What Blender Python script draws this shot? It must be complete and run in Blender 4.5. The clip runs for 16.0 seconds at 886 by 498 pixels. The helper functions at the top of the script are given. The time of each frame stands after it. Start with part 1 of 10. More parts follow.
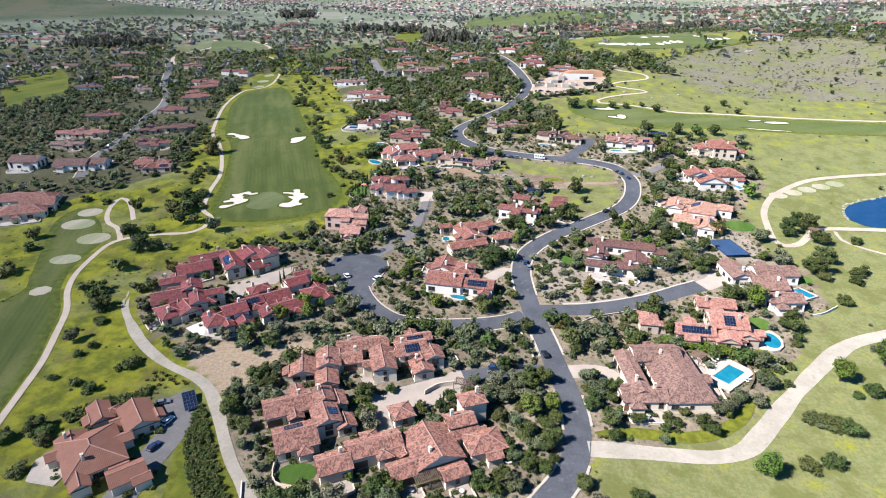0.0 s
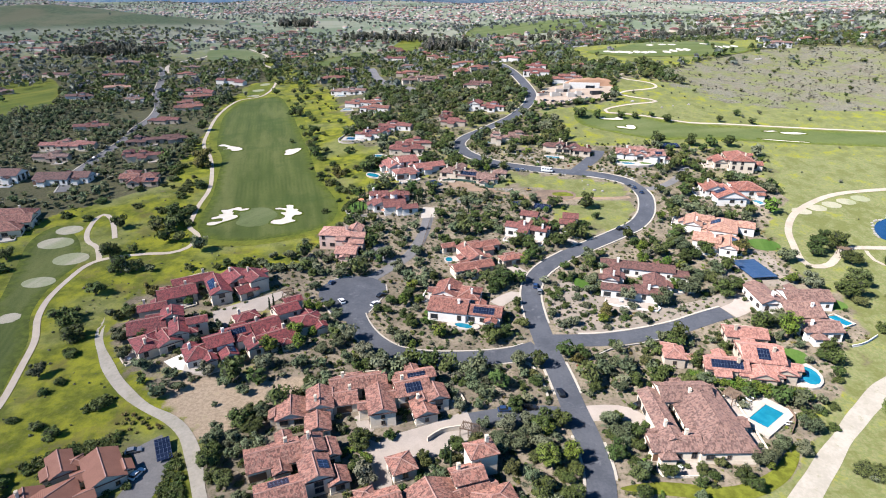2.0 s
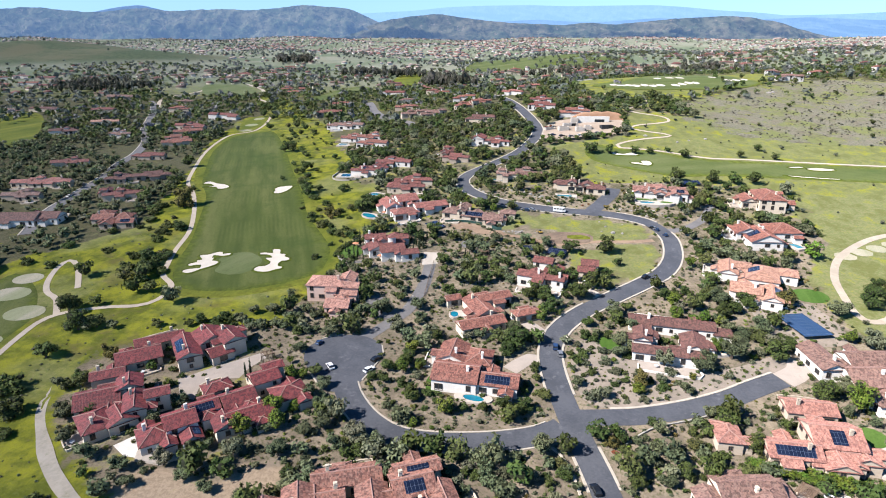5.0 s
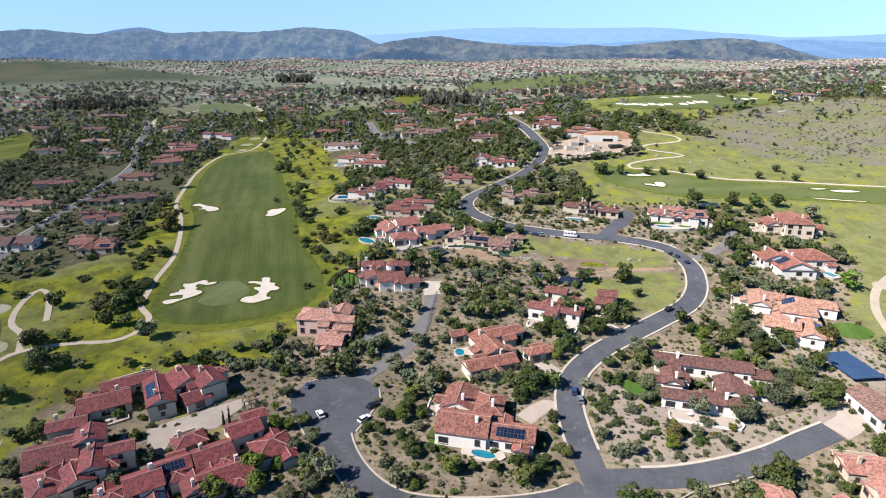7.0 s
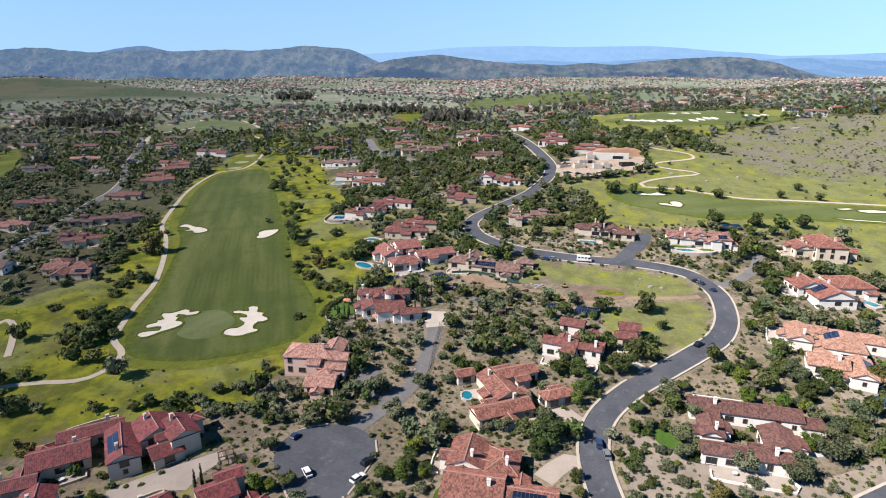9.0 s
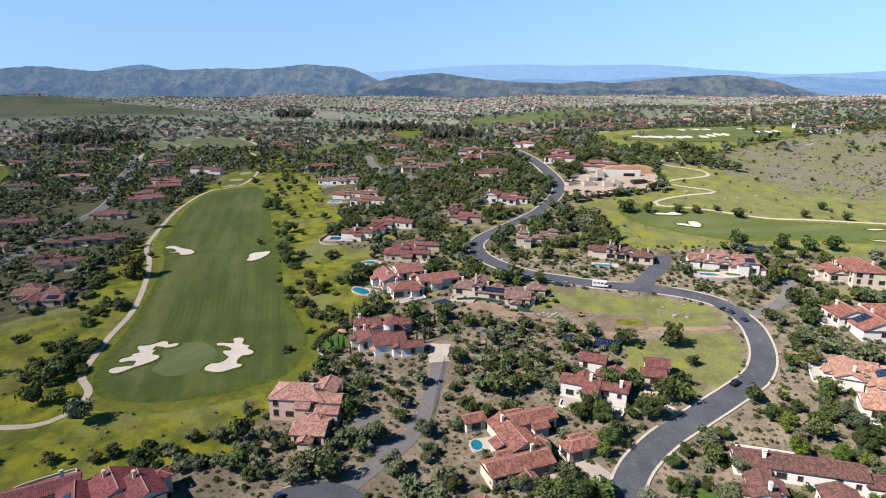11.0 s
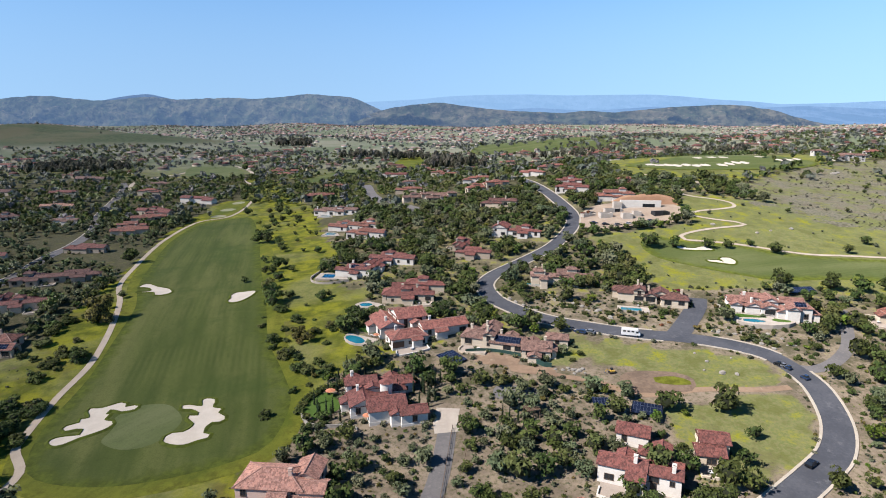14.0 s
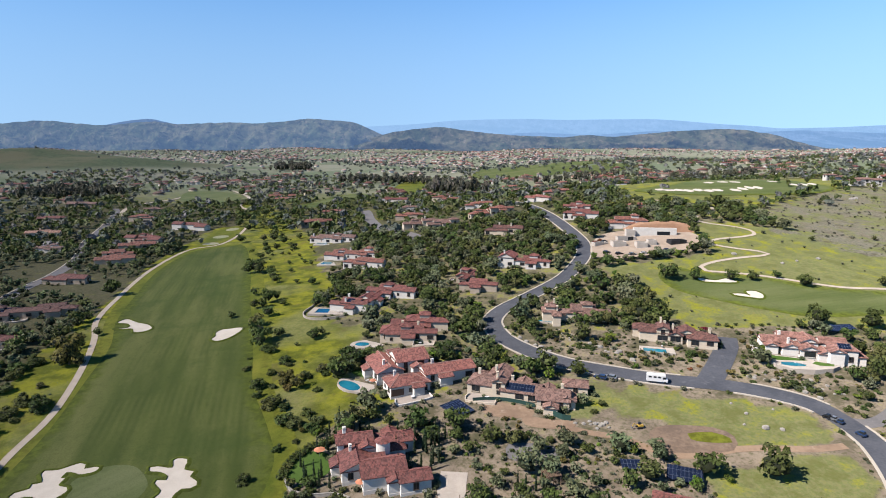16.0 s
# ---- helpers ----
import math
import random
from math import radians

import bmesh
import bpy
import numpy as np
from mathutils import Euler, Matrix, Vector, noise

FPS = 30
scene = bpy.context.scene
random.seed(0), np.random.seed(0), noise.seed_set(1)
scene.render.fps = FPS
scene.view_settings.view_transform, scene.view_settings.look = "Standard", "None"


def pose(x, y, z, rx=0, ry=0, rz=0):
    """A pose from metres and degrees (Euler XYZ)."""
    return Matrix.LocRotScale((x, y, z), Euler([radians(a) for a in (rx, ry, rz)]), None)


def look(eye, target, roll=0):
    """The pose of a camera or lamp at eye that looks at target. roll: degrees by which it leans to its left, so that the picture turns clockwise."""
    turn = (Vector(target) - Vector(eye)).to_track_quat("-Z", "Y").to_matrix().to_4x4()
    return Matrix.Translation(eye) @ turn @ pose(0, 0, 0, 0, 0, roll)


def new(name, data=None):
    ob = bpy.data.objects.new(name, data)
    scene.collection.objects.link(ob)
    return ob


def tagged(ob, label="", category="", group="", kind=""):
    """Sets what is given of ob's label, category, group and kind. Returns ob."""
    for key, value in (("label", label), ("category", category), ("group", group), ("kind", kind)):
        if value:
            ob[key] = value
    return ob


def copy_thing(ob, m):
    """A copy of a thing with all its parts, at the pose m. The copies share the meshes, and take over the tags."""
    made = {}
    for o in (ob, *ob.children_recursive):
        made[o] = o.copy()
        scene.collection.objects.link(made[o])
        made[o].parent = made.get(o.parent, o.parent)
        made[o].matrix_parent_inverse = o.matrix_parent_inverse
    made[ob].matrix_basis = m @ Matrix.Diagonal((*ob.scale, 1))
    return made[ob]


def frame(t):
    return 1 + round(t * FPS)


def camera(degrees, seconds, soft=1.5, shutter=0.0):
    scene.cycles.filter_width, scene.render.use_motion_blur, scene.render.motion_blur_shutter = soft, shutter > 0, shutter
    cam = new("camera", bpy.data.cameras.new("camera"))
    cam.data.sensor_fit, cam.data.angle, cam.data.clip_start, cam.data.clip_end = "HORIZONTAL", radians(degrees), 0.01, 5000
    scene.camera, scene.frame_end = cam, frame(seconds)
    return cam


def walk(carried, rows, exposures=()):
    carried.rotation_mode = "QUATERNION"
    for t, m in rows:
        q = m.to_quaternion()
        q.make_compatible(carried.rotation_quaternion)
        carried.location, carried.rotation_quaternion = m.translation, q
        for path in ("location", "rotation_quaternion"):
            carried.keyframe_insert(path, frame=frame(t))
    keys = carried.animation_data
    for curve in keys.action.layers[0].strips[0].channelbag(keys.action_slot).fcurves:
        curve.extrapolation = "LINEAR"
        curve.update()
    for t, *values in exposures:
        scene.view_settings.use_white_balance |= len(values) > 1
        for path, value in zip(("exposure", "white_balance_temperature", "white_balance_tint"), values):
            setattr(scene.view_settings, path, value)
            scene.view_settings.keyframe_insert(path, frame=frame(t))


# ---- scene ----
PATH = [
    (0.0, 0.00, 0.00, 110.00, 65.656, -0.021, -0.002),
    (1.0, -0.60, 10.65, 108.49, 65.748, -0.025, -0.025),
    (2.0, -1.59, 21.63, 106.90, 66.443, 0.030, -0.069),
    (3.0, -2.33, 32.96, 105.11, 67.579, -0.007, -0.094),
    (4.0, -3.09, 44.28, 103.14, 68.637, -0.001, -0.162),
    (6.5, -5.22, 72.76, 97.63, 71.057, 0.029, -0.280),
    (7.0, -5.56, 78.69, 96.59, 71.527, 0.009, -0.269),
    (8.0, -6.32, 90.45, 94.76, 72.350, 0.003, -0.266),
    (9.0, -7.07, 102.40, 93.00, 73.164, -0.010, -0.266),
    (11.5, -9.22, 130.97, 88.56, 75.263, -0.005, -0.292),
    (12.5, -9.87, 142.53, 87.06, 76.158, 0.013, -0.261),
    (13.5, -10.45, 153.85, 86.36, 77.059, 0.003, -0.208),
    (14.5, -11.07, 165.38, 85.71, 78.022, -0.036, -0.175),
    (16.0, -12.08, 182.80, 85.38, 79.770, 0.005, -0.158),
]
cam = camera(73.03, 16.0, soft=1.0)
walk(cam, [(t, pose(x, y, z, 0, 0, turn) @ pose(0, 0, 0, tilt, 0, 0) @ pose(0, 0, 0, 0, 0, -lean)) for t, x, y, z, tilt, lean, turn in PATH],
     exposures=[(0, 1.06, 5850, 15), (4, 1.01, 5900, 15), (9, 0.68, 6200, 16), (16, 0.53, 6200, 16)])

# ---- world, sun ----
SUN_TO = Vector((-0.90, -0.42, 0.0)).normalized()
SUN_EL = radians(43)
world = bpy.data.worlds.new("sky")
scene.world = world
world.use_nodes = True
wn = world.node_tree.nodes
sky = wn.new("ShaderNodeTexSky")
sky.sky_type = "NISHITA"
sky.sun_disc = False
sky.sun_elevation = SUN_EL
sky.sun_rotation = math.atan2(SUN_TO.x, SUN_TO.y)
sky.altitude = 100
sky.air_density, sky.dust_density, sky.ozone_density = 0.8, 0.0, 3.0
wn["Background"].inputs["Strength"].default_value = 0.085
# the clear air keeps an even blue low over the land and deepens only towards the zenith
up = wn.new("ShaderNodeTexCoord")
parts = wn.new("ShaderNodeSeparateXYZ")
world.node_tree.links.new(up.outputs["Generated"], parts.inputs[0])
lifted = wn.new("ShaderNodeFloatCurve")
for k, (px, py) in enumerate(((0.0, 0.062), (0.3, 0.150), (1.0, 1.0))):
    curve = lifted.mapping.curves[0]
    if k == 1:
        curve.points.new(px, py)
    else:
        curve.points[0 if k == 0 else -1].location = (px, py)
lifted.mapping.update()
world.node_tree.links.new(parts.outputs["Z"], lifted.inputs["Value"])
joined = wn.new("ShaderNodeCombineXYZ")
for k, sock in enumerate((parts.outputs["X"], parts.outputs["Y"], lifted.outputs[0])):
    world.node_tree.links.new(sock, joined.inputs[k])
world.node_tree.links.new(joined.outputs[0], sky.inputs["Vector"])
tint = wn.new("ShaderNodeMix")
tint.data_type, tint.blend_type = "RGBA", "MULTIPLY"
tint.inputs[0].default_value = 1.0
tint.inputs[7].default_value = (1.05, 0.99, 1.08, 1)
tone = wn.new("ShaderNodeHueSaturation")
tone.inputs["Saturation"].default_value = 1.36
world.node_tree.links.new(sky.outputs["Color"], tone.inputs["Color"])
deep = wn.new("ShaderNodeMapRange")
deep.interpolation_type = "SMOOTHSTEP"
for k, v in ((1, 0.22), (2, 0.90), (3, 1.0), (4, 0.30)):
    deep.inputs[k].default_value = v
world.node_tree.links.new(parts.outputs["Z"], deep.inputs[0])
world.node_tree.links.new(deep.outputs[0], tone.inputs["Value"])
world.node_tree.links.new(tone.outputs[0], tint.inputs[6])
world.node_tree.links.new(tint.outputs[2], wn["Background"].inputs["Color"])
sun_data = bpy.data.lights.new("sun", "SUN")
sun_data.energy, sun_data.angle, sun_data.color = 5.0, radians(0.53), (1.0, 0.95, 0.87)
sun = new("sun", sun_data)
sun_dir = Vector((SUN_TO.x * math.cos(SUN_EL), SUN_TO.y * math.cos(SUN_EL), math.sin(SUN_EL)))
sun.matrix_world = look(sun_dir * 400, (0, 0, 0))

# ---- materials ----
def nodes_of(name):
    m = bpy.data.materials.new(name)
    m.use_nodes = True
    nt = m.node_tree
    bsdf = nt.nodes["Principled BSDF"]
    bsdf.inputs["Diffuse Roughness"].default_value = 1.0
    return m, nt, bsdf


def mixed(nt, factor, a, b):
    """A colour mix; a and b are colours or sockets, factor a socket or a number."""
    n = nt.nodes.new("ShaderNodeMix")
    n.data_type = "RGBA"
    for s, v in ((0, factor), (6, a), (7, b)):
        if isinstance(v, bpy.types.NodeSocket):
            nt.links.new(v, n.inputs[s])
        elif s == 0:
            n.inputs[s].default_value = v
        else:
            n.inputs[s].default_value = (v[0] * 0.82, v[1] * 0.80, v[2] * 0.76, 1)
    return n.outputs[2]


def noise_of(nt, scale, detail=4, rough=0.6, vector=None):
    n = nt.nodes.new("ShaderNodeTexNoise")
    n.inputs["Scale"].default_value, n.inputs["Detail"].default_value, n.inputs["Roughness"].default_value = scale, detail, rough
    if vector is None:
        vector = nt.nodes.new("ShaderNodeNewGeometry").outputs["Position"]
    nt.links.new(vector, n.inputs["Vector"])
    return n.outputs["Fac"]


def ramp(nt, value, lo, hi):
    n = nt.nodes.new("ShaderNodeMapRange")
    nt.links.new(value, n.inputs[0])
    n.inputs[1].default_value, n.inputs[2].default_value = lo, hi
    n.interpolation_type = "SMOOTHSTEP"
    return n.outputs[0]


def maths(nt, op, a, b=0.0):
    n = nt.nodes.new("ShaderNodeMath")
    n.operation = op
    for k, v in ((0, a), (1, b)):
        if isinstance(v, bpy.types.NodeSocket):
            nt.links.new(v, n.inputs[k])
        else:
            n.inputs[k].default_value = v
    return n.outputs[0]


def bumped(nt, bsdf, height, strength, distance):
    b = nt.nodes.new("ShaderNodeBump")
    b.inputs["Strength"].default_value, b.inputs["Distance"].default_value = strength, distance
    nt.links.new(height, b.inputs["Height"])
    nt.links.new(b.outputs[0], bsdf.inputs["Normal"])


def surface(name, a, b, big=0.15, fine=2.0, rough=0.85, bump=0.3, depth=0.05, stain=None, metal=0.0):
    """Two tones mixed by a coarse and a fine grain, with relief; stain: a third tone in sparse patches."""
    m, nt, bsdf = nodes_of(name)
    n1, n2 = noise_of(nt, big, 5), noise_of(nt, fine, 4)
    f = ramp(nt, maths(nt, "ADD", maths(nt, "MULTIPLY", n1, 0.6), maths(nt, "MULTIPLY", n2, 0.4)), 0.36, 0.64)
    c = mixed(nt, f, a, b)
    if stain:
        c = mixed(nt, maths(nt, "MULTIPLY", ramp(nt, noise_of(nt, big * 2.7, 6, 0.7), 0.56, 0.72), 0.8), c, stain)
    nt.links.new(c, bsdf.inputs["Base Color"])
    bsdf.inputs["Roughness"].default_value, bsdf.inputs["Metallic"].default_value = rough, metal
    bsdf.inputs["Specular IOR Level"].default_value = 0.3
    bumped(nt, bsdf, n2, bump, depth)
    return m


def foliage(name, a, b, c, patch=0.09):
    """Leaves: tones by clump, by plant and by patch of ground."""
    m, nt, bsdf = nodes_of(name)
    bsdf.inputs["Diffuse Roughness"].default_value = 0.2
    geo, info = nt.nodes.new("ShaderNodeNewGeometry"), nt.nodes.new("ShaderNodeObjectInfo")
    own = nt.nodes.new("ShaderNodeAttribute")
    own.attribute_name = "plant_tone"
    u = maths(nt, "FRACT", maths(nt, "ADD", own.outputs["Fac"], info.outputs["Random"]))
    w = maths(nt, "FRACT", maths(nt, "MULTIPLY", u, 7.31))
    col = mixed(nt, geo.outputs["Random Per Island"], a, b)
    col = mixed(nt, maths(nt, "MULTIPLY", ramp(nt, noise_of(nt, patch, 3), 0.38, 0.62), 0.5), col, c)
    col = mixed(nt, maths(nt, "MULTIPLY", ramp(nt, u, 0.66, 1.0), 0.5), col, (c[0] * 1.25, c[0] * 1.08, c[2] * 1.5))
    hsv = nt.nodes.new("ShaderNodeHueSaturation")
    nt.links.new(col, hsv.inputs["Color"])
    nt.links.new(maths(nt, "ADD", maths(nt, "MULTIPLY", w, 0.05), 0.48), hsv.inputs["Hue"])
    nt.links.new(maths(nt, "ADD", maths(nt, "MULTIPLY", u, 0.65), 0.70), hsv.inputs["Value"])
    nt.links.new(hsv.outputs[0], bsdf.inputs["Base Color"])
    bsdf.inputs["Roughness"].default_value = 0.75
    bsdf.inputs["Specular IOR Level"].default_value = 0.2
    return m


def tile_roof(name, a, b, c):
    """Barrel tiles: each tile has its own tone, over patches of weathering."""
    m, nt, bsdf = nodes_of(name)
    uv = nt.nodes.new("ShaderNodeUVMap")
    uv.uv_map = "tile"
    big = nt.nodes.new("ShaderNodeVectorMath")
    big.operation = "MULTIPLY"
    big.inputs[1].default_value = (1.0, 0.7, 1.0)
    nt.links.new(uv.outputs[0], big.inputs[0])
    sn = nt.nodes.new("ShaderNodeVectorMath")
    sn.operation = "FLOOR"
    nt.links.new(big.outputs[0], sn.inputs[0])
    wn_ = nt.nodes.new("ShaderNodeTexWhiteNoise")
    wn_.noise_dimensions = "2D"
    nt.links.new(sn.outputs[0], wn_.inputs["Vector"])
    col = mixed(nt, ramp(nt, wn_.outputs["Value"], 0.1, 0.9), tuple(1.15 * v for v in a), tuple(0.72 * v for v in b))
    col = mixed(nt, maths(nt, "MULTIPLY", ramp(nt, noise_of(nt, 0.9, 6, 0.75), 0.48, 0.62), 0.55), col, tuple(1.1 * v for v in c))
    col = mixed(nt, maths(nt, "MULTIPLY", ramp(nt, noise_of(nt, 1.7, 5, 0.8), 0.52, 0.62), 0.6), col, tuple(0.55 * v for v in b))
    col = mixed(nt, maths(nt, "MULTIPLY", ramp(nt, noise_of(nt, 2.3, 4, 0.8), 0.58, 0.66), 0.7), col, tuple(min(1.0, 1.45 * v) for v in c))
    info = nt.nodes.new("ShaderNodeObjectInfo")
    hsv = nt.nodes.new("ShaderNodeHueSaturation")
    nt.links.new(col, hsv.inputs["Color"])
    nt.links.new(maths(nt, "ADD", maths(nt, "MULTIPLY", info.outputs["Random"], 0.22), 0.89), hsv.inputs["Value"])
    nt.links.new(hsv.outputs[0], bsdf.inputs["Base Color"])
    bsdf.inputs["Roughness"].default_value = 0.8
    fr = nt.nodes.new("ShaderNodeVectorMath")
    fr.operation = "FRACTION"
    nt.links.new(uv.outputs[0], fr.inputs[0])
    sep = nt.nodes.new("ShaderNodeSeparateXYZ")
    nt.links.new(fr.outputs[0], sep.inputs[0])
    bumped(nt, bsdf, sep.outputs["Y"], 0.6, 0.06)
    return m


def solar(name, dark=(0.010, 0.015, 0.032), light=(0.015, 0.022, 0.046)):
    """Dark blue cells in a pale grid."""
    m, nt, bsdf = nodes_of(name)
    uv = nt.nodes.new("ShaderNodeUVMap")
    uv.uv_map = "tile"
    br = nt.nodes.new("ShaderNodeTexBrick")
    br.offset = 0.0
    nt.links.new(uv.outputs[0], br.inputs["Vector"])
    br.inputs["Color1"].default_value, br.inputs["Color2"].default_value = (*dark, 1), (*light, 1)
    br.inputs["Mortar"].default_value = (0.12, 0.14, 0.18, 1)
    br.inputs["Scale"].default_value, br.inputs["Mortar Size"].default_value = 1.0, 0.03
    br.inputs["Brick Width"].default_value, br.inputs["Row Height"].default_value = 1.0, 1.6
    nt.links.new(br.outputs["Color"], bsdf.inputs["Base Color"])
    bsdf.inputs["Roughness"].default_value = 0.22
    return m


def water(name, a, b):
    m, nt, bsdf = nodes_of(name)
    nt.links.new(mixed(nt, ramp(nt, noise_of(nt, 0.25, 3), 0.35, 0.65), a, b), bsdf.inputs["Base Color"])
    bsdf.inputs["Roughness"].default_value = 0.08
    bumped(nt, bsdf, noise_of(nt, 1.6, 3), 0.15, 0.05)
    return m


def plain(name, c, rough=0.5, metal=0.0):
    m, nt, bsdf = nodes_of(name)
    n = noise_of(nt, 3.0, 3)
    nt.links.new(mixed(nt, maths(nt, "MULTIPLY", n, 0.35), c, tuple(v * 0.75 for v in c)), bsdf.inputs["Base Color"])
    bsdf.inputs["Roughness"].default_value, bsdf.inputs["Metallic"].default_value = rough, metal
    return m


def ground_material():
    """Open ground: bright spring grass, dry grass, garden soil and grey scrub, laid out by three weights of the sheet."""
    m, nt, bsdf = nodes_of("open_ground")

    def weight(name):
        n = nt.nodes.new("ShaderNodeAttribute")
        n.attribute_name = name
        return n.outputs["Fac"]

    n_big, n_mid, n_fine = noise_of(nt, 0.022, 5), noise_of(nt, 0.11, 6, 0.65), noise_of(nt, 0.9, 5, 0.7)
    grass = mixed(nt, ramp(nt, n_mid, 0.36, 0.62), (0.268, 0.272, 0.021), (0.100, 0.120, 0.013))
    grass = mixed(nt, maths(nt, "MULTIPLY", ramp(nt, noise_of(nt, 3.2, 4, 0.7), 0.46, 0.68), 0.3), grass, (0.062, 0.080, 0.012))
    grass = mixed(nt, maths(nt, "MULTIPLY", ramp(nt, n_fine, 0.45, 0.7), 0.5), grass, (0.175, 0.18, 0.045))
    grass = mixed(nt, maths(nt, "MULTIPLY", ramp(nt, noise_of(nt, 0.06, 6, 0.7), 0.52, 0.66), 0.55), grass, (0.150, 0.120, 0.048))
    dry = mixed(nt, ramp(nt, n_fine, 0.35, 0.65), (0.23, 0.222, 0.11), (0.150, 0.175, 0.058))
    dry = mixed(nt, maths(nt, "MULTIPLY", ramp(nt, n_mid, 0.46, 0.62), 0.7), dry, (0.125, 0.135, 0.035))
    soil = mixed(nt, ramp(nt, n_mid, 0.36, 0.64), (0.31, 0.253, 0.188), (0.185, 0.151, 0.112))
    soil = mixed(nt, maths(nt, "MULTIPLY", ramp(nt, n_fine, 0.46, 0.66), 0.7), soil, (0.085, 0.09, 0.035))
    scrub = mixed(nt, ramp(nt, n_fine, 0.40, 0.60), (0.235, 0.215, 0.165), (0.115, 0.115, 0.075))
    scrub = mixed(nt, maths(nt, "MULTIPLY", ramp(nt, noise_of(nt, 0.032, 6, 0.7), 0.46, 0.58), 0.8), scrub, (0.165, 0.185, 0.055))
    scrub = mixed(nt, maths(nt, "MULTIPLY", ramp(nt, noise_of(nt, 0.09, 6, 0.75), 0.52, 0.64), 0.75), scrub, (0.085, 0.075, 0.052))
    jitter = maths(nt, "MULTIPLY", maths(nt, "SUBTRACT", maths(nt, "ADD", n_mid, maths(nt, "MULTIPLY", n_fine, 0.5)), 0.75), 1.6)

    def edge(name):
        return ramp(nt, maths(nt, "ADD", weight(name), jitter), 0.32, 0.68)

    c = mixed(nt, maths(nt, "MULTIPLY", ramp(nt, n_big, 0.44, 0.62), 0.7), grass, dry)
    c = mixed(nt, edge("dry"), c, dry)
    c = mixed(nt, edge("scrub"), c, scrub)
    c = mixed(nt, edge("soil"), c, soil)
    moor = mixed(nt, ramp(nt, n_mid, 0.36, 0.62), (0.105, 0.128, 0.066), (0.066, 0.090, 0.048))
    moor = mixed(nt, ramp(nt, noise_of(nt, 0.006, 5, 0.65), 0.42, 0.60), moor, (0.135, 0.130, 0.075))
    c = mixed(nt, edge("moor"), c, moor)
    litter = mixed(nt, ramp(nt, n_fine, 0.36, 0.64), (0.062, 0.070, 0.030), (0.135, 0.120, 0.072))
    c = mixed(nt, edge("litter"), c, litter)
    # tones of the far plain, paled to carry distance haze in the colour
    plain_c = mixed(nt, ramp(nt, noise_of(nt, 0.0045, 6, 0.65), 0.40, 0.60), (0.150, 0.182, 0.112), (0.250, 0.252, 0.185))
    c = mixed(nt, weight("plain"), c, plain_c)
    bare = mixed(nt, ramp(nt, n_fine, 0.36, 0.64), (0.43, 0.335, 0.235), (0.31, 0.24, 0.165))
    c = mixed(nt, edge("bare"), c, bare)
    nt.links.new(c, bsdf.inputs["Base Color"])
    bsdf.inputs["Roughness"].default_value = 0.95
    bsdf.inputs["Specular IOR Level"].default_value = 0.1
    bumped(nt, bsdf, maths(nt, "ADD", n_mid, maths(nt, "MULTIPLY", n_fine, 0.4)), 0.55, 0.9)
    return m


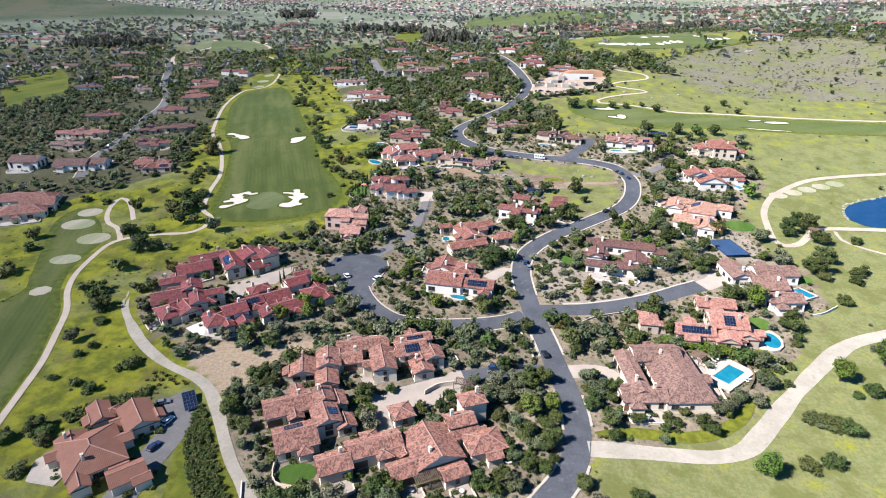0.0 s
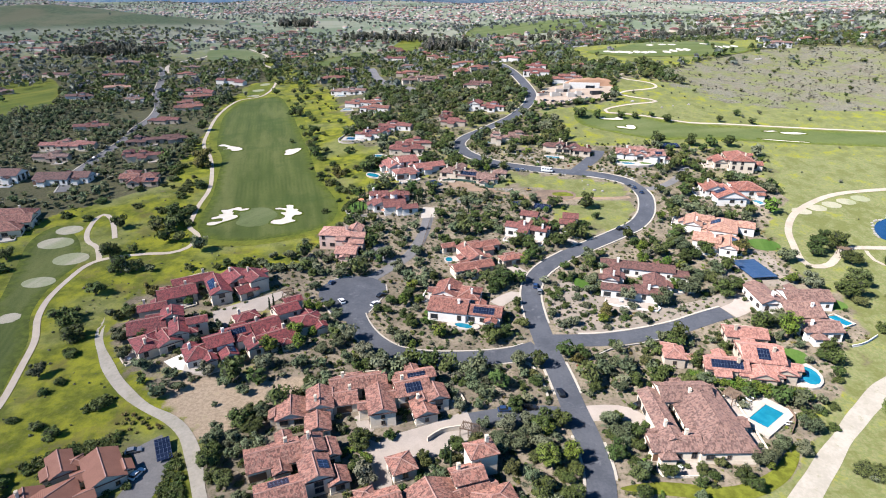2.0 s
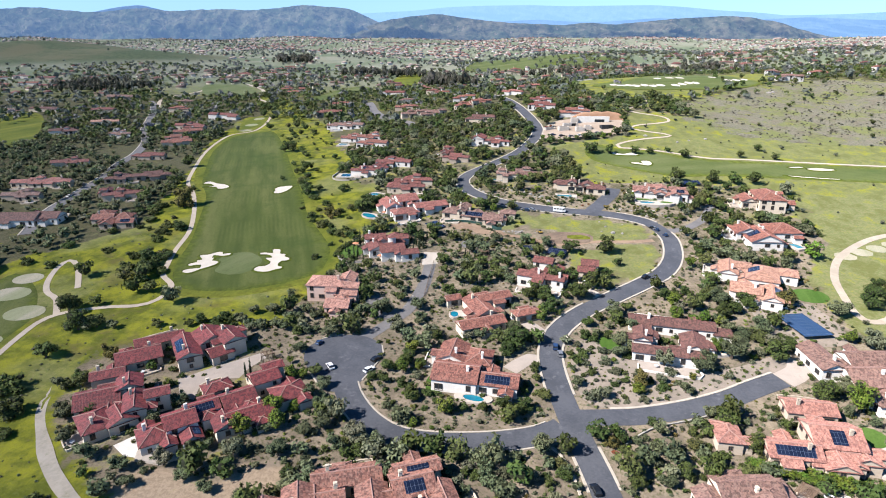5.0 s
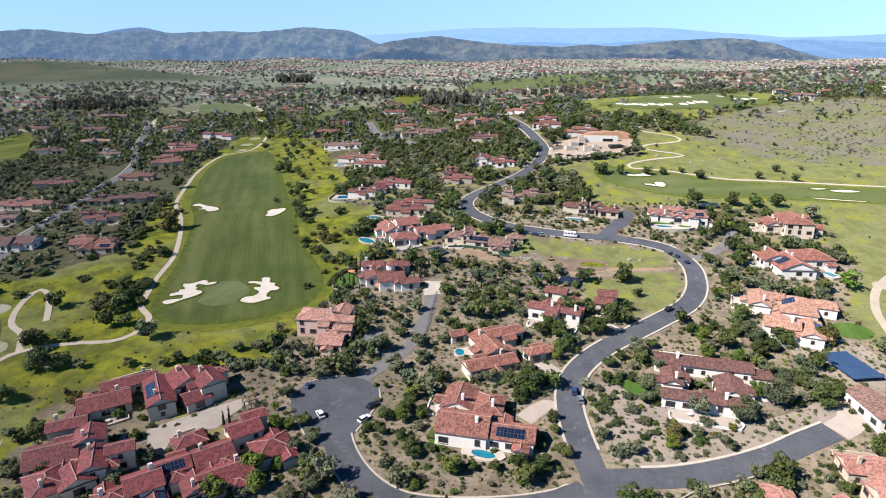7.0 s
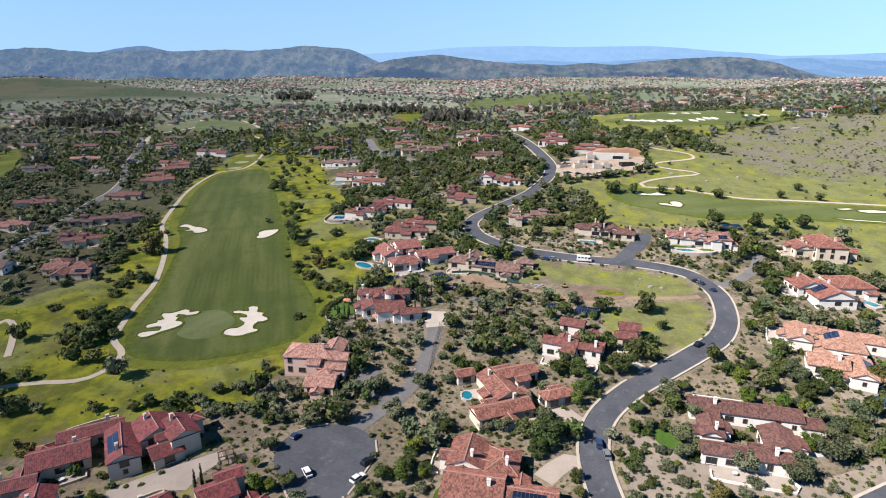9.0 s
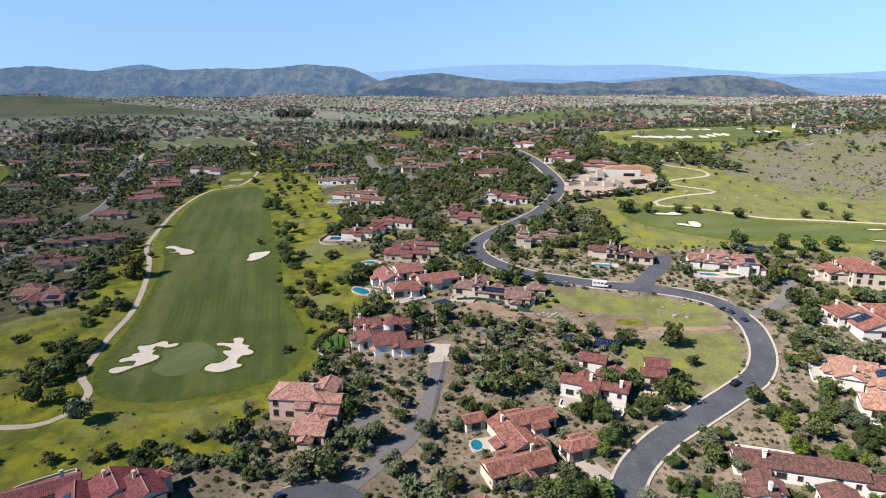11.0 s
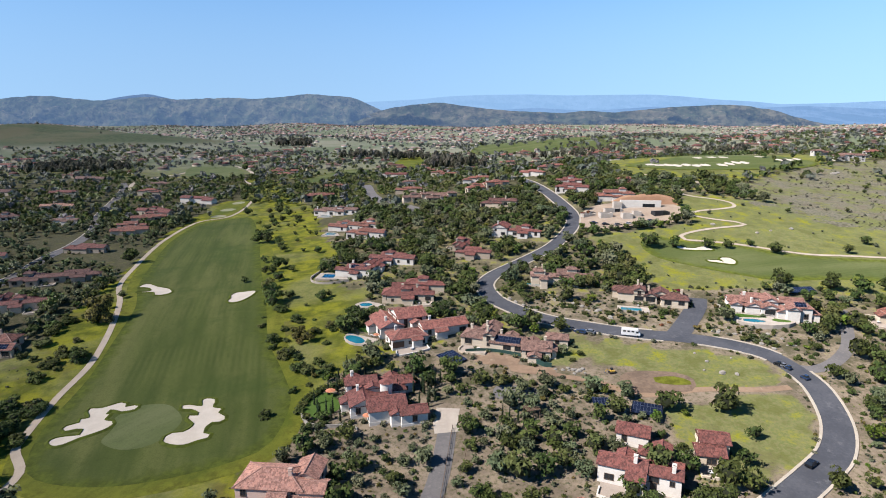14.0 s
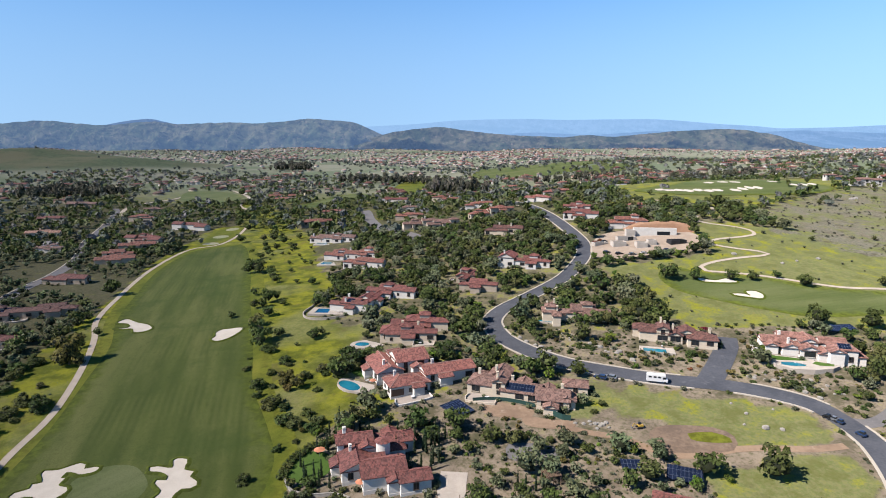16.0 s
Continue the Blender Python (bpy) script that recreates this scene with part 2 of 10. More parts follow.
def turf(name, a, b, angle, width, strength=0.35, border=None):
    """Mown grass with faint mowing bands across one direction."""
    m, nt, bsdf = nodes_of(name)
    pos = nt.nodes.new("ShaderNodeNewGeometry").outputs["Position"]
    mp = nt.nodes.new("ShaderNodeMapping")
    mp.inputs["Rotation"].default_value[2] = radians(angle)
    nt.links.new(pos, mp.inputs["Vector"])
    lng = nt.nodes.new("ShaderNodeMapping")
    lng.inputs["Scale"].default_value = (1.0, 0.16, 1.0)
    nt.links.new(mp.outputs[0], lng.inputs["Vector"])
    wv = nt.nodes.new("ShaderNodeTexWave")
    wv.inputs["Scale"].default_value, wv.inputs["Distortion"].default_value = 0.314 / width, 0.8
    wv.inputs["Detail"].default_value, wv.inputs["Detail Scale"].default_value = 2.0, 0.6
    nt.links.new(mp.outputs[0], wv.inputs["Vector"])
    f = maths(nt, "ADD", maths(nt, "MULTIPLY", wv.outputs["Fac"], strength), maths(nt, "MULTIPLY", ramp(nt, noise_of(nt, 0.07, 5, 0.6, lng.outputs[0]), 0.3, 0.7), 1 - strength))
    c = mixed(nt, f, a, b)
    c = mixed(nt, maths(nt, "MULTIPLY", ramp(nt, noise_of(nt, 0.05, 5, 0.6, lng.outputs[0]), 0.44, 0.68), 0.8), c, (b[0] * 1.5, b[1] * 1.3, b[2] * 1.75))
    c = mixed(nt, maths(nt, "MULTIPLY", ramp(nt, noise_of(nt, 0.5, 5, 0.7), 0.5, 0.75), 0.35), c, tuple(0.6 * v for v in a))
    fine = nt.nodes.new("ShaderNodeTexWave")
    fine.inputs["Scale"].default_value, fine.inputs["Distortion"].default_value = 0.13, 1.6
    fine.inputs["Detail"].default_value, fine.inputs["Detail Scale"].default_value = 3.0, 0.4
    nt.links.new(mp.outputs[0], fine.inputs["Vector"])
    c = mixed(nt, maths(nt, "MULTIPLY", maths(nt, "MULTIPLY", fine.outputs["Fac"], ramp(nt, noise_of(nt, 0.03, 4, 0.6), 0.42, 0.6)), 0.28), c, (b[0] * 1.35, b[1] * 1.2, b[2] * 1.5))
    c = mixed(nt, maths(nt, "MULTIPLY", ramp(nt, noise_of(nt, 0.025, 6, 0.65), 0.52, 0.66), 0.45), c, (a[0] * 0.75, a[1] * 0.95, a[2] * 0.8))
    c = mixed(nt, maths(nt, "MULTIPLY", ramp(nt, noise_of(nt, 2.4, 4, 0.75), 0.42, 0.66), 0.35), c, tuple(0.6 * v for v in a))
    if border:
        rim = nt.nodes.new("ShaderNodeAttribute")
        rim.attribute_name = "inner"
        fade = ramp(nt, maths(nt, "ADD", rim.outputs["Fac"], maths(nt, "MULTIPLY", maths(nt, "SUBTRACT", noise_of(nt, 0.16, 5, 0.7), 0.5), 1.6)), 0.05, 0.75)
        c = mixed(nt, fade, mixed(nt, ramp(nt, noise_of(nt, 0.35, 5, 0.7), 0.35, 0.65), border, tuple(0.55 * v for v in border)), c)
    nt.links.new(c, bsdf.inputs["Base Color"])
    bsdf.inputs["Roughness"].default_value = 0.9
    bsdf.inputs["Specular IOR Level"].default_value = 0.15
    return m


M = {
    "ground": ground_material(),
    "fairway": turf("fairway_turf", (0.054, 0.078, 0.014), (0.106, 0.130, 0.030), -14.6, 9.0, 0.36, (0.105, 0.135, 0.016)),
    "fairway_e": turf("east_fairway_turf", (0.085, 0.112, 0.030), (0.120, 0.148, 0.046), 75, 14.0, 0.12, (0.14, 0.17, 0.022)),
    "rough": turf("rough_turf", (0.080, 0.108, 0.011), (0.165, 0.185, 0.019), 30, 20.0, 0.1, (0.18, 0.195, 0.021)),
    "green": turf("green_turf", (0.098, 0.128, 0.042), (0.122, 0.152, 0.052), 40, 3.0, 0.2),
    "tee": turf("tee_turf", (0.27, 0.285, 0.16), (0.33, 0.335, 0.20), 20, 4.0, 0.3),
    "lawn": turf("lawn_turf", (0.05, 0.11, 0.015), (0.08, 0.15, 0.025), 15, 2.0, 0.2),
    "sand": surface("bunker_sand", (0.68, 0.62, 0.53), (0.60, 0.54, 0.45), 0.3, 3, 0.95, 0.2, 0.05),
    "asphalt": surface("road_asphalt", (0.068, 0.073, 0.086), (0.104, 0.109, 0.123), 0.10, 1.2, 0.85, 0.2, 0.02, (0.165, 0.168, 0.180)),
    "asphalt_old": surface("drive_asphalt", (0.15, 0.145, 0.145), (0.20, 0.19, 0.185), 0.15, 1.5, 0.9, 0.2, 0.02, (0.25, 0.235, 0.22)),
    "kerb": surface("kerb_concrete", (0.52, 0.465, 0.385), (0.43, 0.385, 0.315), 0.4, 4, 0.9),
    "path": surface("cart_path_concrete", (0.54, 0.46, 0.36), (0.45, 0.38, 0.30), 0.2, 3, 0.9),
    "dirt": surface("packed_dirt", (0.47, 0.405, 0.32), (0.38, 0.325, 0.25), 0.12, 0.9, 0.95, 0.4, 0.08, (0.46, 0.41, 0.33)),
    "track": surface("worn_track_dirt", (0.44, 0.395, 0.33), (0.34, 0.31, 0.25), 0.12, 0.9, 0.95, 0.4, 0.08, (0.26, 0.25, 0.15)),
    "earth": surface("bare_earth", (0.34, 0.24, 0.16), (0.24, 0.165, 0.11), 0.09, 0.7, 0.95, 0.5, 0.15, (0.42, 0.34, 0.25)),
    "paver": surface("court_pavers", (0.47, 0.40, 0.34), (0.38, 0.33, 0.28), 0.15, 2.5, 0.85, 0.3, 0.02, (0.32, 0.28, 0.24)),
    "deck": surface("pale_stone_deck", (0.54, 0.48, 0.41), (0.44, 0.39, 0.33), 0.3, 3, 0.8, 0.2, 0.02),
    "gravel": surface("grey_gravel", (0.33, 0.275, 0.22), (0.23, 0.195, 0.155), 0.2, 2, 0.95, 0.5, 0.06),
    "cream": surface("cream_stucco", (0.70, 0.61, 0.48), (0.62, 0.53, 0.41), 0.25, 2, 0.9, 0.2, 0.02),
    "white": surface("white_stucco", (0.80, 0.77, 0.71), (0.72, 0.68, 0.62), 0.25, 2, 0.9, 0.2, 0.02),
    "pinkwall": surface("pink_stucco", (0.66, 0.49, 0.41), (0.58, 0.42, 0.34), 0.25, 2, 0.9, 0.2, 0.02),
    "tanwall": surface("tan_stucco", (0.50, 0.42, 0.33), (0.42, 0.35, 0.27), 0.25, 2, 0.9, 0.2, 0.02),
    "block": surface("raw_block", (0.60, 0.54, 0.47), (0.48, 0.43, 0.37), 0.3, 1.5, 0.9, 0.3, 0.03),
    "clay": surface("orange_clay", (0.43, 0.255, 0.155), (0.34, 0.195, 0.115), 0.12, 0.9, 0.95, 0.5, 0.12),
    "topsoil": surface("dark_topsoil", (0.23, 0.165, 0.115), (0.15, 0.11, 0.08), 0.1, 0.8, 0.95, 0.5, 0.12, (0.30, 0.235, 0.17)),
    "palepink": surface("faded_pink_tiles", (0.56, 0.43, 0.375), (0.44, 0.32, 0.275), 0.02, 0.2, 0.9, 0.2, 0.05),
    "stone": surface("pale_rock", (0.42, 0.39, 0.34), (0.30, 0.28, 0.25), 0.5, 2.5, 0.95, 0.6, 0.1),
    "wood": surface("weathered_timber", (0.22, 0.15, 0.10), (0.15, 0.10, 0.07), 0.6, 6, 0.8),
    "red": tile_roof("red_tiles", (0.250, 0.044, 0.042), (0.150, 0.030, 0.030), (0.28, 0.075, 0.068)),
    "rose": tile_roof("rose_brown_tiles", (0.355, 0.158, 0.110), (0.195, 0.082, 0.058), (0.42, 0.25, 0.185)),
    "brown": tile_roof("brown_tiles", (0.28, 0.16, 0.122), (0.175, 0.097, 0.076), (0.34, 0.225, 0.18)),
    "sienna": surface("flat_sienna_tiles", (0.29, 0.135, 0.090), (0.245, 0.11, 0.072), 0.3, 3.0, 0.8, 0.3, 0.03),
    "ridge": surface("mortared_ridge_tiles", (0.46, 0.29, 0.235), (0.36, 0.20, 0.16), 0.5, 3.0, 0.9, 0.3, 0.03),
    "terracotta": tile_roof("terracotta_tiles", (0.32, 0.125, 0.085), (0.19, 0.07, 0.05), (0.34, 0.17, 0.12)),
    "scarlet": tile_roof("bright_red_tiles", (0.38, 0.142, 0.108), (0.25, 0.092, 0.072), (0.42, 0.205, 0.16)),
    "orange": tile_roof("orange_tiles", (0.48, 0.265, 0.180), (0.38, 0.195, 0.130), (0.53, 0.34, 0.245)),
    "maroon": tile_roof("maroon_tiles", (0.255, 0.088, 0.068), (0.165, 0.060, 0.048), (0.31, 0.135, 0.108)),
    "rosy": tile_roof("rosy_brown_tiles", (0.335, 0.165, 0.125), (0.225, 0.105, 0.080), (0.40, 0.235, 0.185)),
    "umber": tile_roof("dark_brown_tiles", (0.19, 0.085, 0.065), (0.12, 0.058, 0.046), (0.23, 0.12, 0.095)),
    "coral": tile_roof("coral_tiles", (0.45, 0.215, 0.158), (0.35, 0.155, 0.118), (0.49, 0.275, 0.21)),
    "sitedirt": surface("site_earth", (0.44, 0.35, 0.265), (0.34, 0.265, 0.20), 0.12, 0.9, 0.95, 0.4, 0.08, (0.52, 0.44, 0.36)),
    # bluer cells than the roof panels; the sky's reflection is in the colour
    "solar_light": solar("sky_tinted_solar", (0.022, 0.046, 0.090), (0.033, 0.060, 0.112)),
    "pink": tile_roof("pink_tiles", (0.50, 0.26, 0.19), (0.38, 0.19, 0.14), (0.54, 0.32, 0.25)),
    "solar": solar("solar_cells"),
    "pool": water("pool_water", (0.012, 0.165, 0.25), (0.022, 0.225, 0.31)),
    "pool_deep": water("covered_pool_water", (0.015, 0.11, 0.26), (0.02, 0.15, 0.32)),
    "pond": water("pond_water", (0.011, 0.042, 0.100), (0.017, 0.053, 0.120)),
    "glass": plain("window_glass", (0.03, 0.035, 0.04), 0.08),
    "frame": plain("dark_window_frame", (0.12, 0.085, 0.06), 0.5),
    "door": plain("brown_door", (0.16, 0.085, 0.05), 0.5),
    "bark": surface("bark", (0.16, 0.12, 0.09), (0.09, 0.07, 0.05), 1.0, 6.0),
    # crown cores, coloured dark to stand in for the shade among leaves and twigs
    "crown_shade": surface("inner_crown_shade", (0.030, 0.036, 0.012), (0.018, 0.022, 0.008), 1.0, 5.0, 0.9, 0.3, 0.05),
    "rubber": plain("tyre_rubber", (0.02, 0.02, 0.02), 0.8),
    "metal": plain("grey_metal", (0.35, 0.36, 0.38), 0.4, 0.7),
    "black": plain("black_car_paint", (0.015, 0.016, 0.018), 0.25),
    "white_paint": plain("white_car_paint", (0.8, 0.8, 0.8), 0.3),
    "blue_paint": plain("blue_car_paint", (0.03, 0.06, 0.14), 0.25),
    "grey_paint": plain("silver_car_paint", (0.32, 0.33, 0.35), 0.3, 0.4),
    "yellow": plain("yellow_machine_paint", (0.55, 0.36, 0.06), 0.5),
    "umbrella": plain("orange_canvas", (0.72, 0.30, 0.16), 0.8),
    "fence": plain("green_fence_cloth", (0.02, 0.07, 0.055), 0.8),
    "fence_dark": plain("black_fence_cloth", (0.03, 0.03, 0.032), 0.8),
    "oak": foliage("oak_leaves", (0.056, 0.080, 0.018), (0.118, 0.148, 0.036), (0.082, 0.108, 0.024)),
    "olive": foliage("olive_leaves", (0.102, 0.122, 0.058), (0.186, 0.210, 0.106), (0.140, 0.162, 0.074)),
    "bright": foliage("fresh_leaves", (0.085, 0.13, 0.014), (0.21, 0.27, 0.035), (0.11, 0.17, 0.022)),
    "rust": foliage("rusty_leaves", (0.105, 0.088, 0.022), (0.20, 0.160, 0.045), (0.125, 0.112, 0.03)),
    "wood_dark": foliage("dark_woodland_leaves", (0.056, 0.076, 0.028), (0.170, 0.198, 0.078), (0.118, 0.140, 0.054), 0.05),
    "cypress": foliage("cypress_leaves", (0.014, 0.030, 0.012), (0.040, 0.064, 0.026), (0.026, 0.045, 0.018)),
    "sage": foliage("sage_leaves", (0.12, 0.135, 0.075), (0.19, 0.195, 0.12), (0.10, 0.11, 0.06)),
    # far leaves, paler and greyer: distance haze is mixed into the colour
    "wood_far": foliage("hazed_woodland_leaves", (0.078, 0.092, 0.070), (0.20, 0.216, 0.172), (0.152, 0.168, 0.135), 0.03),
    "eucalyptus": foliage("eucalyptus_leaves", (0.066, 0.070, 0.046), (0.165, 0.155, 0.108), (0.105, 0.100, 0.070), 0.05),
    "scrub": foliage("grey_scrub_leaves", (0.088, 0.090, 0.058), (0.175, 0.168, 0.118), (0.115, 0.105, 0.075), 0.03),
    "crimson": foliage("crimson_flowers", (0.35, 0.02, 0.03), (0.22, 0.03, 0.03), (0.12, 0.08, 0.03)),
}

# ---- the lie of the land: heights on a 150 m lattice, smoothed ----
LATTICE = np.array([
    [-20, -22, -23, -20, -16, -23, -26, -26, -21],
    [-19, -20, -21, -22, -14, -23, -27, -19, -10],
    [-16, -16, -13, -16, -7, -5, -10, -4, 6],
    [-9, -8, 0, 0, 8, 14, 10, 14, 28],
    [0, 0, 1, -3, 18, 46, 26, 23, 48],
    [7, 5, 2, 3, 25, 45, 37, 36, 57],
    [9, 8, 6, 7, 14, 25, 39, 46, 52],
    [8, 8, 9, 9, 9, 13, 23, 28, 31]], float)


def spline_weights(u, n):
    k = np.stack([np.abs(u - i) for i in range(-1, n + 1)], -1)
    w = np.where(k < 1, 2 / 3 - k ** 2 + k ** 3 / 2, np.where(k < 2, (2 - k) ** 3 / 6, 0))
    return np.concatenate([w[..., 1:2] + w[..., 0:1], w[..., 2:-2], w[..., -2:-1] + w[..., -1:]], -1)


def smooth(v, lo, hi):
    f = np.clip((v - lo) / (hi - lo), 0, 1)
    return f * f * (3 - 2 * f)


def ground_z(x, y):
    """Height of the land, also for arrays."""
    x, y = np.asarray(x, float), np.asarray(y, float)
    wx = spline_weights((np.clip(x, -600, 600) + 600) / 150, 9)
    wy = spline_weights(np.clip(y, 0, 1050) / 150, 8)
    z = ((wy[..., :, None] * wx[..., None, :]) * LATTICE).sum((-1, -2))
    far = smooth(y, 1000, 1900)
    plain_z = 12 + 9 * np.sin(x / 310 + 1.3) * np.cos(y / 420) + 7 * np.sin(x / 130 + y / 190) + 12 * smooth(y, 2400, 4000)
    z = z * (1 - far) + plain_z * far
    knoll = np.exp(-(((x + 1150) / 430) ** 2 + ((y - 1800) / 330) ** 2))
    z = z + knoll * (45 + 7 * np.sin(x / 95 + y / 210) + 4 * np.sin(x / 48 - y / 120 + 1))
    z = z + 11 * np.exp(-(((x - 300) / 180) ** 2 + ((y - 750) / 80) ** 2))
    z = z + 30 * np.exp(-(((x - 330) / 260) ** 2 + ((y - 1500) / 200) ** 2)) + 26 * np.exp(-(((x - 900) / 380) ** 2 + ((y - 1350) / 260) ** 2))
    return z


def gz(x, y):
    return float(ground_z(x, y))


def mesh_of(name, verts, faces):
    me = bpy.data.meshes.new(name)
    me.from_pydata(verts, [], faces)
    me.update()
    return me


def curve_through(points, step=3.0, closed=False):
    """A smooth line through points, sampled about every step metres."""
    p = np.array(points, float)
    n = len(p)
    out = []
    for i in range(n if closed else n - 1):
        a, b, c, d = (p[(i + k) % n] for k in (-1, 0, 1, 2)) if closed else (p[max(i - 1, 0)], p[i], p[i + 1], p[min(i + 2, n - 1)])
        m = max(1, int(np.linalg.norm(c - b) / step))
        for k in range(m):
            t = k / m
            out.append(0.5 * (2 * b + (c - a) * t + (2 * a - 5 * b + 4 * c - d) * t * t + (3 * b - a - 3 * c + d) * t ** 3))
    if not closed:
        out.append(p[-1])
    return np.array(out)


# ground cover that keeps trees away: cells of 2 m
CELL, MX, MY, MW, MH = 2.0, -460, 80, 500, 420
covered = np.zeros((MH, MW), bool)
fronts = np.zeros((MH, MW), bool)
soiled = np.zeros((MH, MW), bool)
cx_, cy_ = np.meshgrid(MX + CELL * (np.arange(MW) + 0.5), MY + CELL * (np.arange(MH) + 0.5))


def cover_disc(mask, x, y, r):
    i0, i1 = int((x - r - MX) / CELL), int((x + r - MX) / CELL) + 1
    j0, j1 = int((y - r - MY) / CELL), int((y + r - MY) / CELL) + 1
    i0, j0, i1, j1 = max(i0, 0), max(j0, 0), min(i1, MW), min(j1, MH)
    if i0 < i1 and j0 < j1:
        mask[j0:j1, i0:i1] |= (cx_[j0:j1, i0:i1] - x) ** 2 + (cy_[j0:j1, i0:i1] - y) ** 2 < r * r


def inside(poly, x, y):
    """Which of the points lie in the polygon."""
    p = np.array(poly)
    r = np.zeros(np.shape(x), bool)
    q = np.roll(p, -1, 0)
    for (ax, ay), (bx, by) in zip(p, q):
        if ay != by:
            r ^= ((ay > y) != (by > y)) & (x < (bx - ax) * (y - ay) / (by - ay) + ax)
    return r


def is_covered(x, y, tall=False):
    i, j = ((x - MX) / CELL).astype(int), ((y - MY) / CELL).astype(int)
    ok = (i >= 0) & (j >= 0) & (i < MW) & (j < MH)
    r = np.zeros(np.shape(x), bool)
    r[ok] = covered[j[ok], i[ok]] | (tall & fronts[j[ok], i[ok]])
    return r


def strip(name, points, width, material, label, category, lift=0.12, clear=1.5, closed=False, taper=0.0, fade=0):
    """A road or path laid over the land."""
    line = curve_through(points, 3.0, closed)
    tan = np.gradient(line, axis=0)
    tan /= np.linalg.norm(tan, axis=1)[:, None] + 1e-9
    nor = np.stack([-tan[:, 1], tan[:, 0]], 1)
    cuts = max(3, int(width / 2.5) + 1)
    verts, faces = [], []
    for k, (p, nn) in enumerate(zip(line, nor)):
        wob = 1 + taper * math.sin(k * 0.9) * 0.5 + taper * math.sin(k * 0.37 + 1)
        wob *= min(1, 0.5 + 0.5 * k / fade) if fade else 1
        sink = 0.2 * max(0.0, 1 - k / fade) if fade else 0.0
        for s in np.linspace(-0.5, 0.5, cuts):
            q = p + nn * s * width * wob
            verts.append((q[0], q[1], gz(*q) + lift - sink * (1 + 0.3 * math.sin(7 * s + k))))
        cover_disc(covered, p[0], p[1], width / 2 + clear)
    for i in range(len(line) - 1):
        for j in range(cuts - 1):
            a = i * cuts + j
            faces.append((a + cuts, a + cuts + 1, a + 1, a))
    me = mesh_of(name, verts, faces)
    me.materials.append(material)
    ob = tagged(new(name, me), label, category, kind="structure")
    return ob, line, nor


def kerb_along(name, line, nor, offset, label, wide=0.55, high=0.16, skip=(), low=0.12):
    """A kerb of rectangular section beside a road, left out near the points in skip."""
    run, runs = [], []
    for p, nn in zip(line, nor):
        q = p + nn * offset
        if any((q[0] - x) ** 2 + (q[1] - y) ** 2 < r * r for x, y, r in skip):
            if len(run) > 1:
                runs.append(run)
            run = []
        else:
            run.append((q, nn))
    if len(run) > 1:
        runs.append(run)
    for run in runs:
        verts, faces = [], []
        for q, nn in run:
            for s, h in ((-wide / 2, low - 0.3), (-wide / 2, low + high), (wide / 2, low + high), (wide / 2, low - 0.3)):
                r = q + nn * s
                verts.append((r[0], r[1], gz(*q) + h))
        for i in range(len(run) - 1):
            for j in range(3):
                a = i * 4 + j
                faces.append((a, a + 1, a + 5, a + 4))
        faces += [(0, 1, 2, 3), tuple(len(verts) - 4 + k for k in (3, 2, 1, 0))]
        me = mesh_of(name, verts, faces)
        me.materials.append(M["kerb"])
        tagged(new(name, me), label, "kerb", kind="structure")


def patch(name, points, material, label, category, lift=0.10, step=4.0, rounded=True, keep_off=True, flat=None, kind="structure"):
    """A piece of ground with a curved outline laid over the land; flat: at one height instead."""
    from mathutils import geometry
    edge = curve_through(points, step, True) if rounded else np.array(points, float)
    lo, hi = edge.min(0), edge.max(0)
    gx, gy = np.meshgrid(np.arange(lo[0] + step / 2, hi[0], step), np.arange(lo[1] + step / 2, hi[1], step))
    sel = inside(edge, gx, gy)
    pts = [Vector(p) for p in edge] + [Vector(p) for p in zip(gx[sel], gy[sel])]
    n = len(edge)
    v, _, f, *_ = geometry.delaunay_2d_cdt(pts, [], [list(range(n))], 1, 0.01)
    me = mesh_of(name, [(p.x, p.y, (gz(p.x, p.y) + lift) if flat is None else flat) for p in v], [tuple(k) for k in f])
    me.materials.append(material)
    if flat is None and step > 3.5:
        rim = me.attributes.new("inner", "FLOAT", "POINT")
        rim.data.foreach_set("value", np.array([min(1.0, np.sqrt(((edge - (p.x, p.y)) ** 2).sum(1).min()) / 9.0) for p in v], np.float32))
    if keep_off:
        covered[inside(edge, cx_, cy_)] = True
    return tagged(new(name, me), label, category, kind=kind), edge


# roads
JOIN = (37.0, 209.0, 11.0)
MAIN_NEAR = [(20, 104), (26.1, 115), (31.7, 121.6), (36.5, 128.7), (39.8, 137.5), (41.9, 149.5), (41.4, 163), (40, 174.9), (38.7, 188.2), (37.1, 200.9),
             (35.8, 215), (35, 229.1), (35.3, 242.5), (37.9, 253.9), (44.1, 264.8), (55.6, 276.3), (68.8, 285.9), (86.4, 298.6), (97.9, 308), (106.5, 320.7),
             (111.6, 335.8), (112.6, 347), (109.1, 361)]
MAIN_FAR = [(102.5, 367.8), (92.8, 373.3), (81.3, 377.5), (68.8, 380.5), (58.1, 384.3), (43.6, 390.8), (34.3, 396), (26.9, 402.3), (19.3, 411.2), (13.8, 420),
            (10.8, 430.6), (10.9, 440.6), (16.6, 451.9), (28.8, 464.5), (42, 477.9), (53.2, 490.9), (63.7, 509), (71, 526), (75.1, 548), (74, 577), (71, 614), (67, 650), (60, 690), (40, 760), (10, 840)]
_, main_line, main_nor = strip("road_main", MAIN_NEAR + MAIN_FAR, 8.1, M["asphalt"], "dark grey asphalt residential street winding uphill", "road")
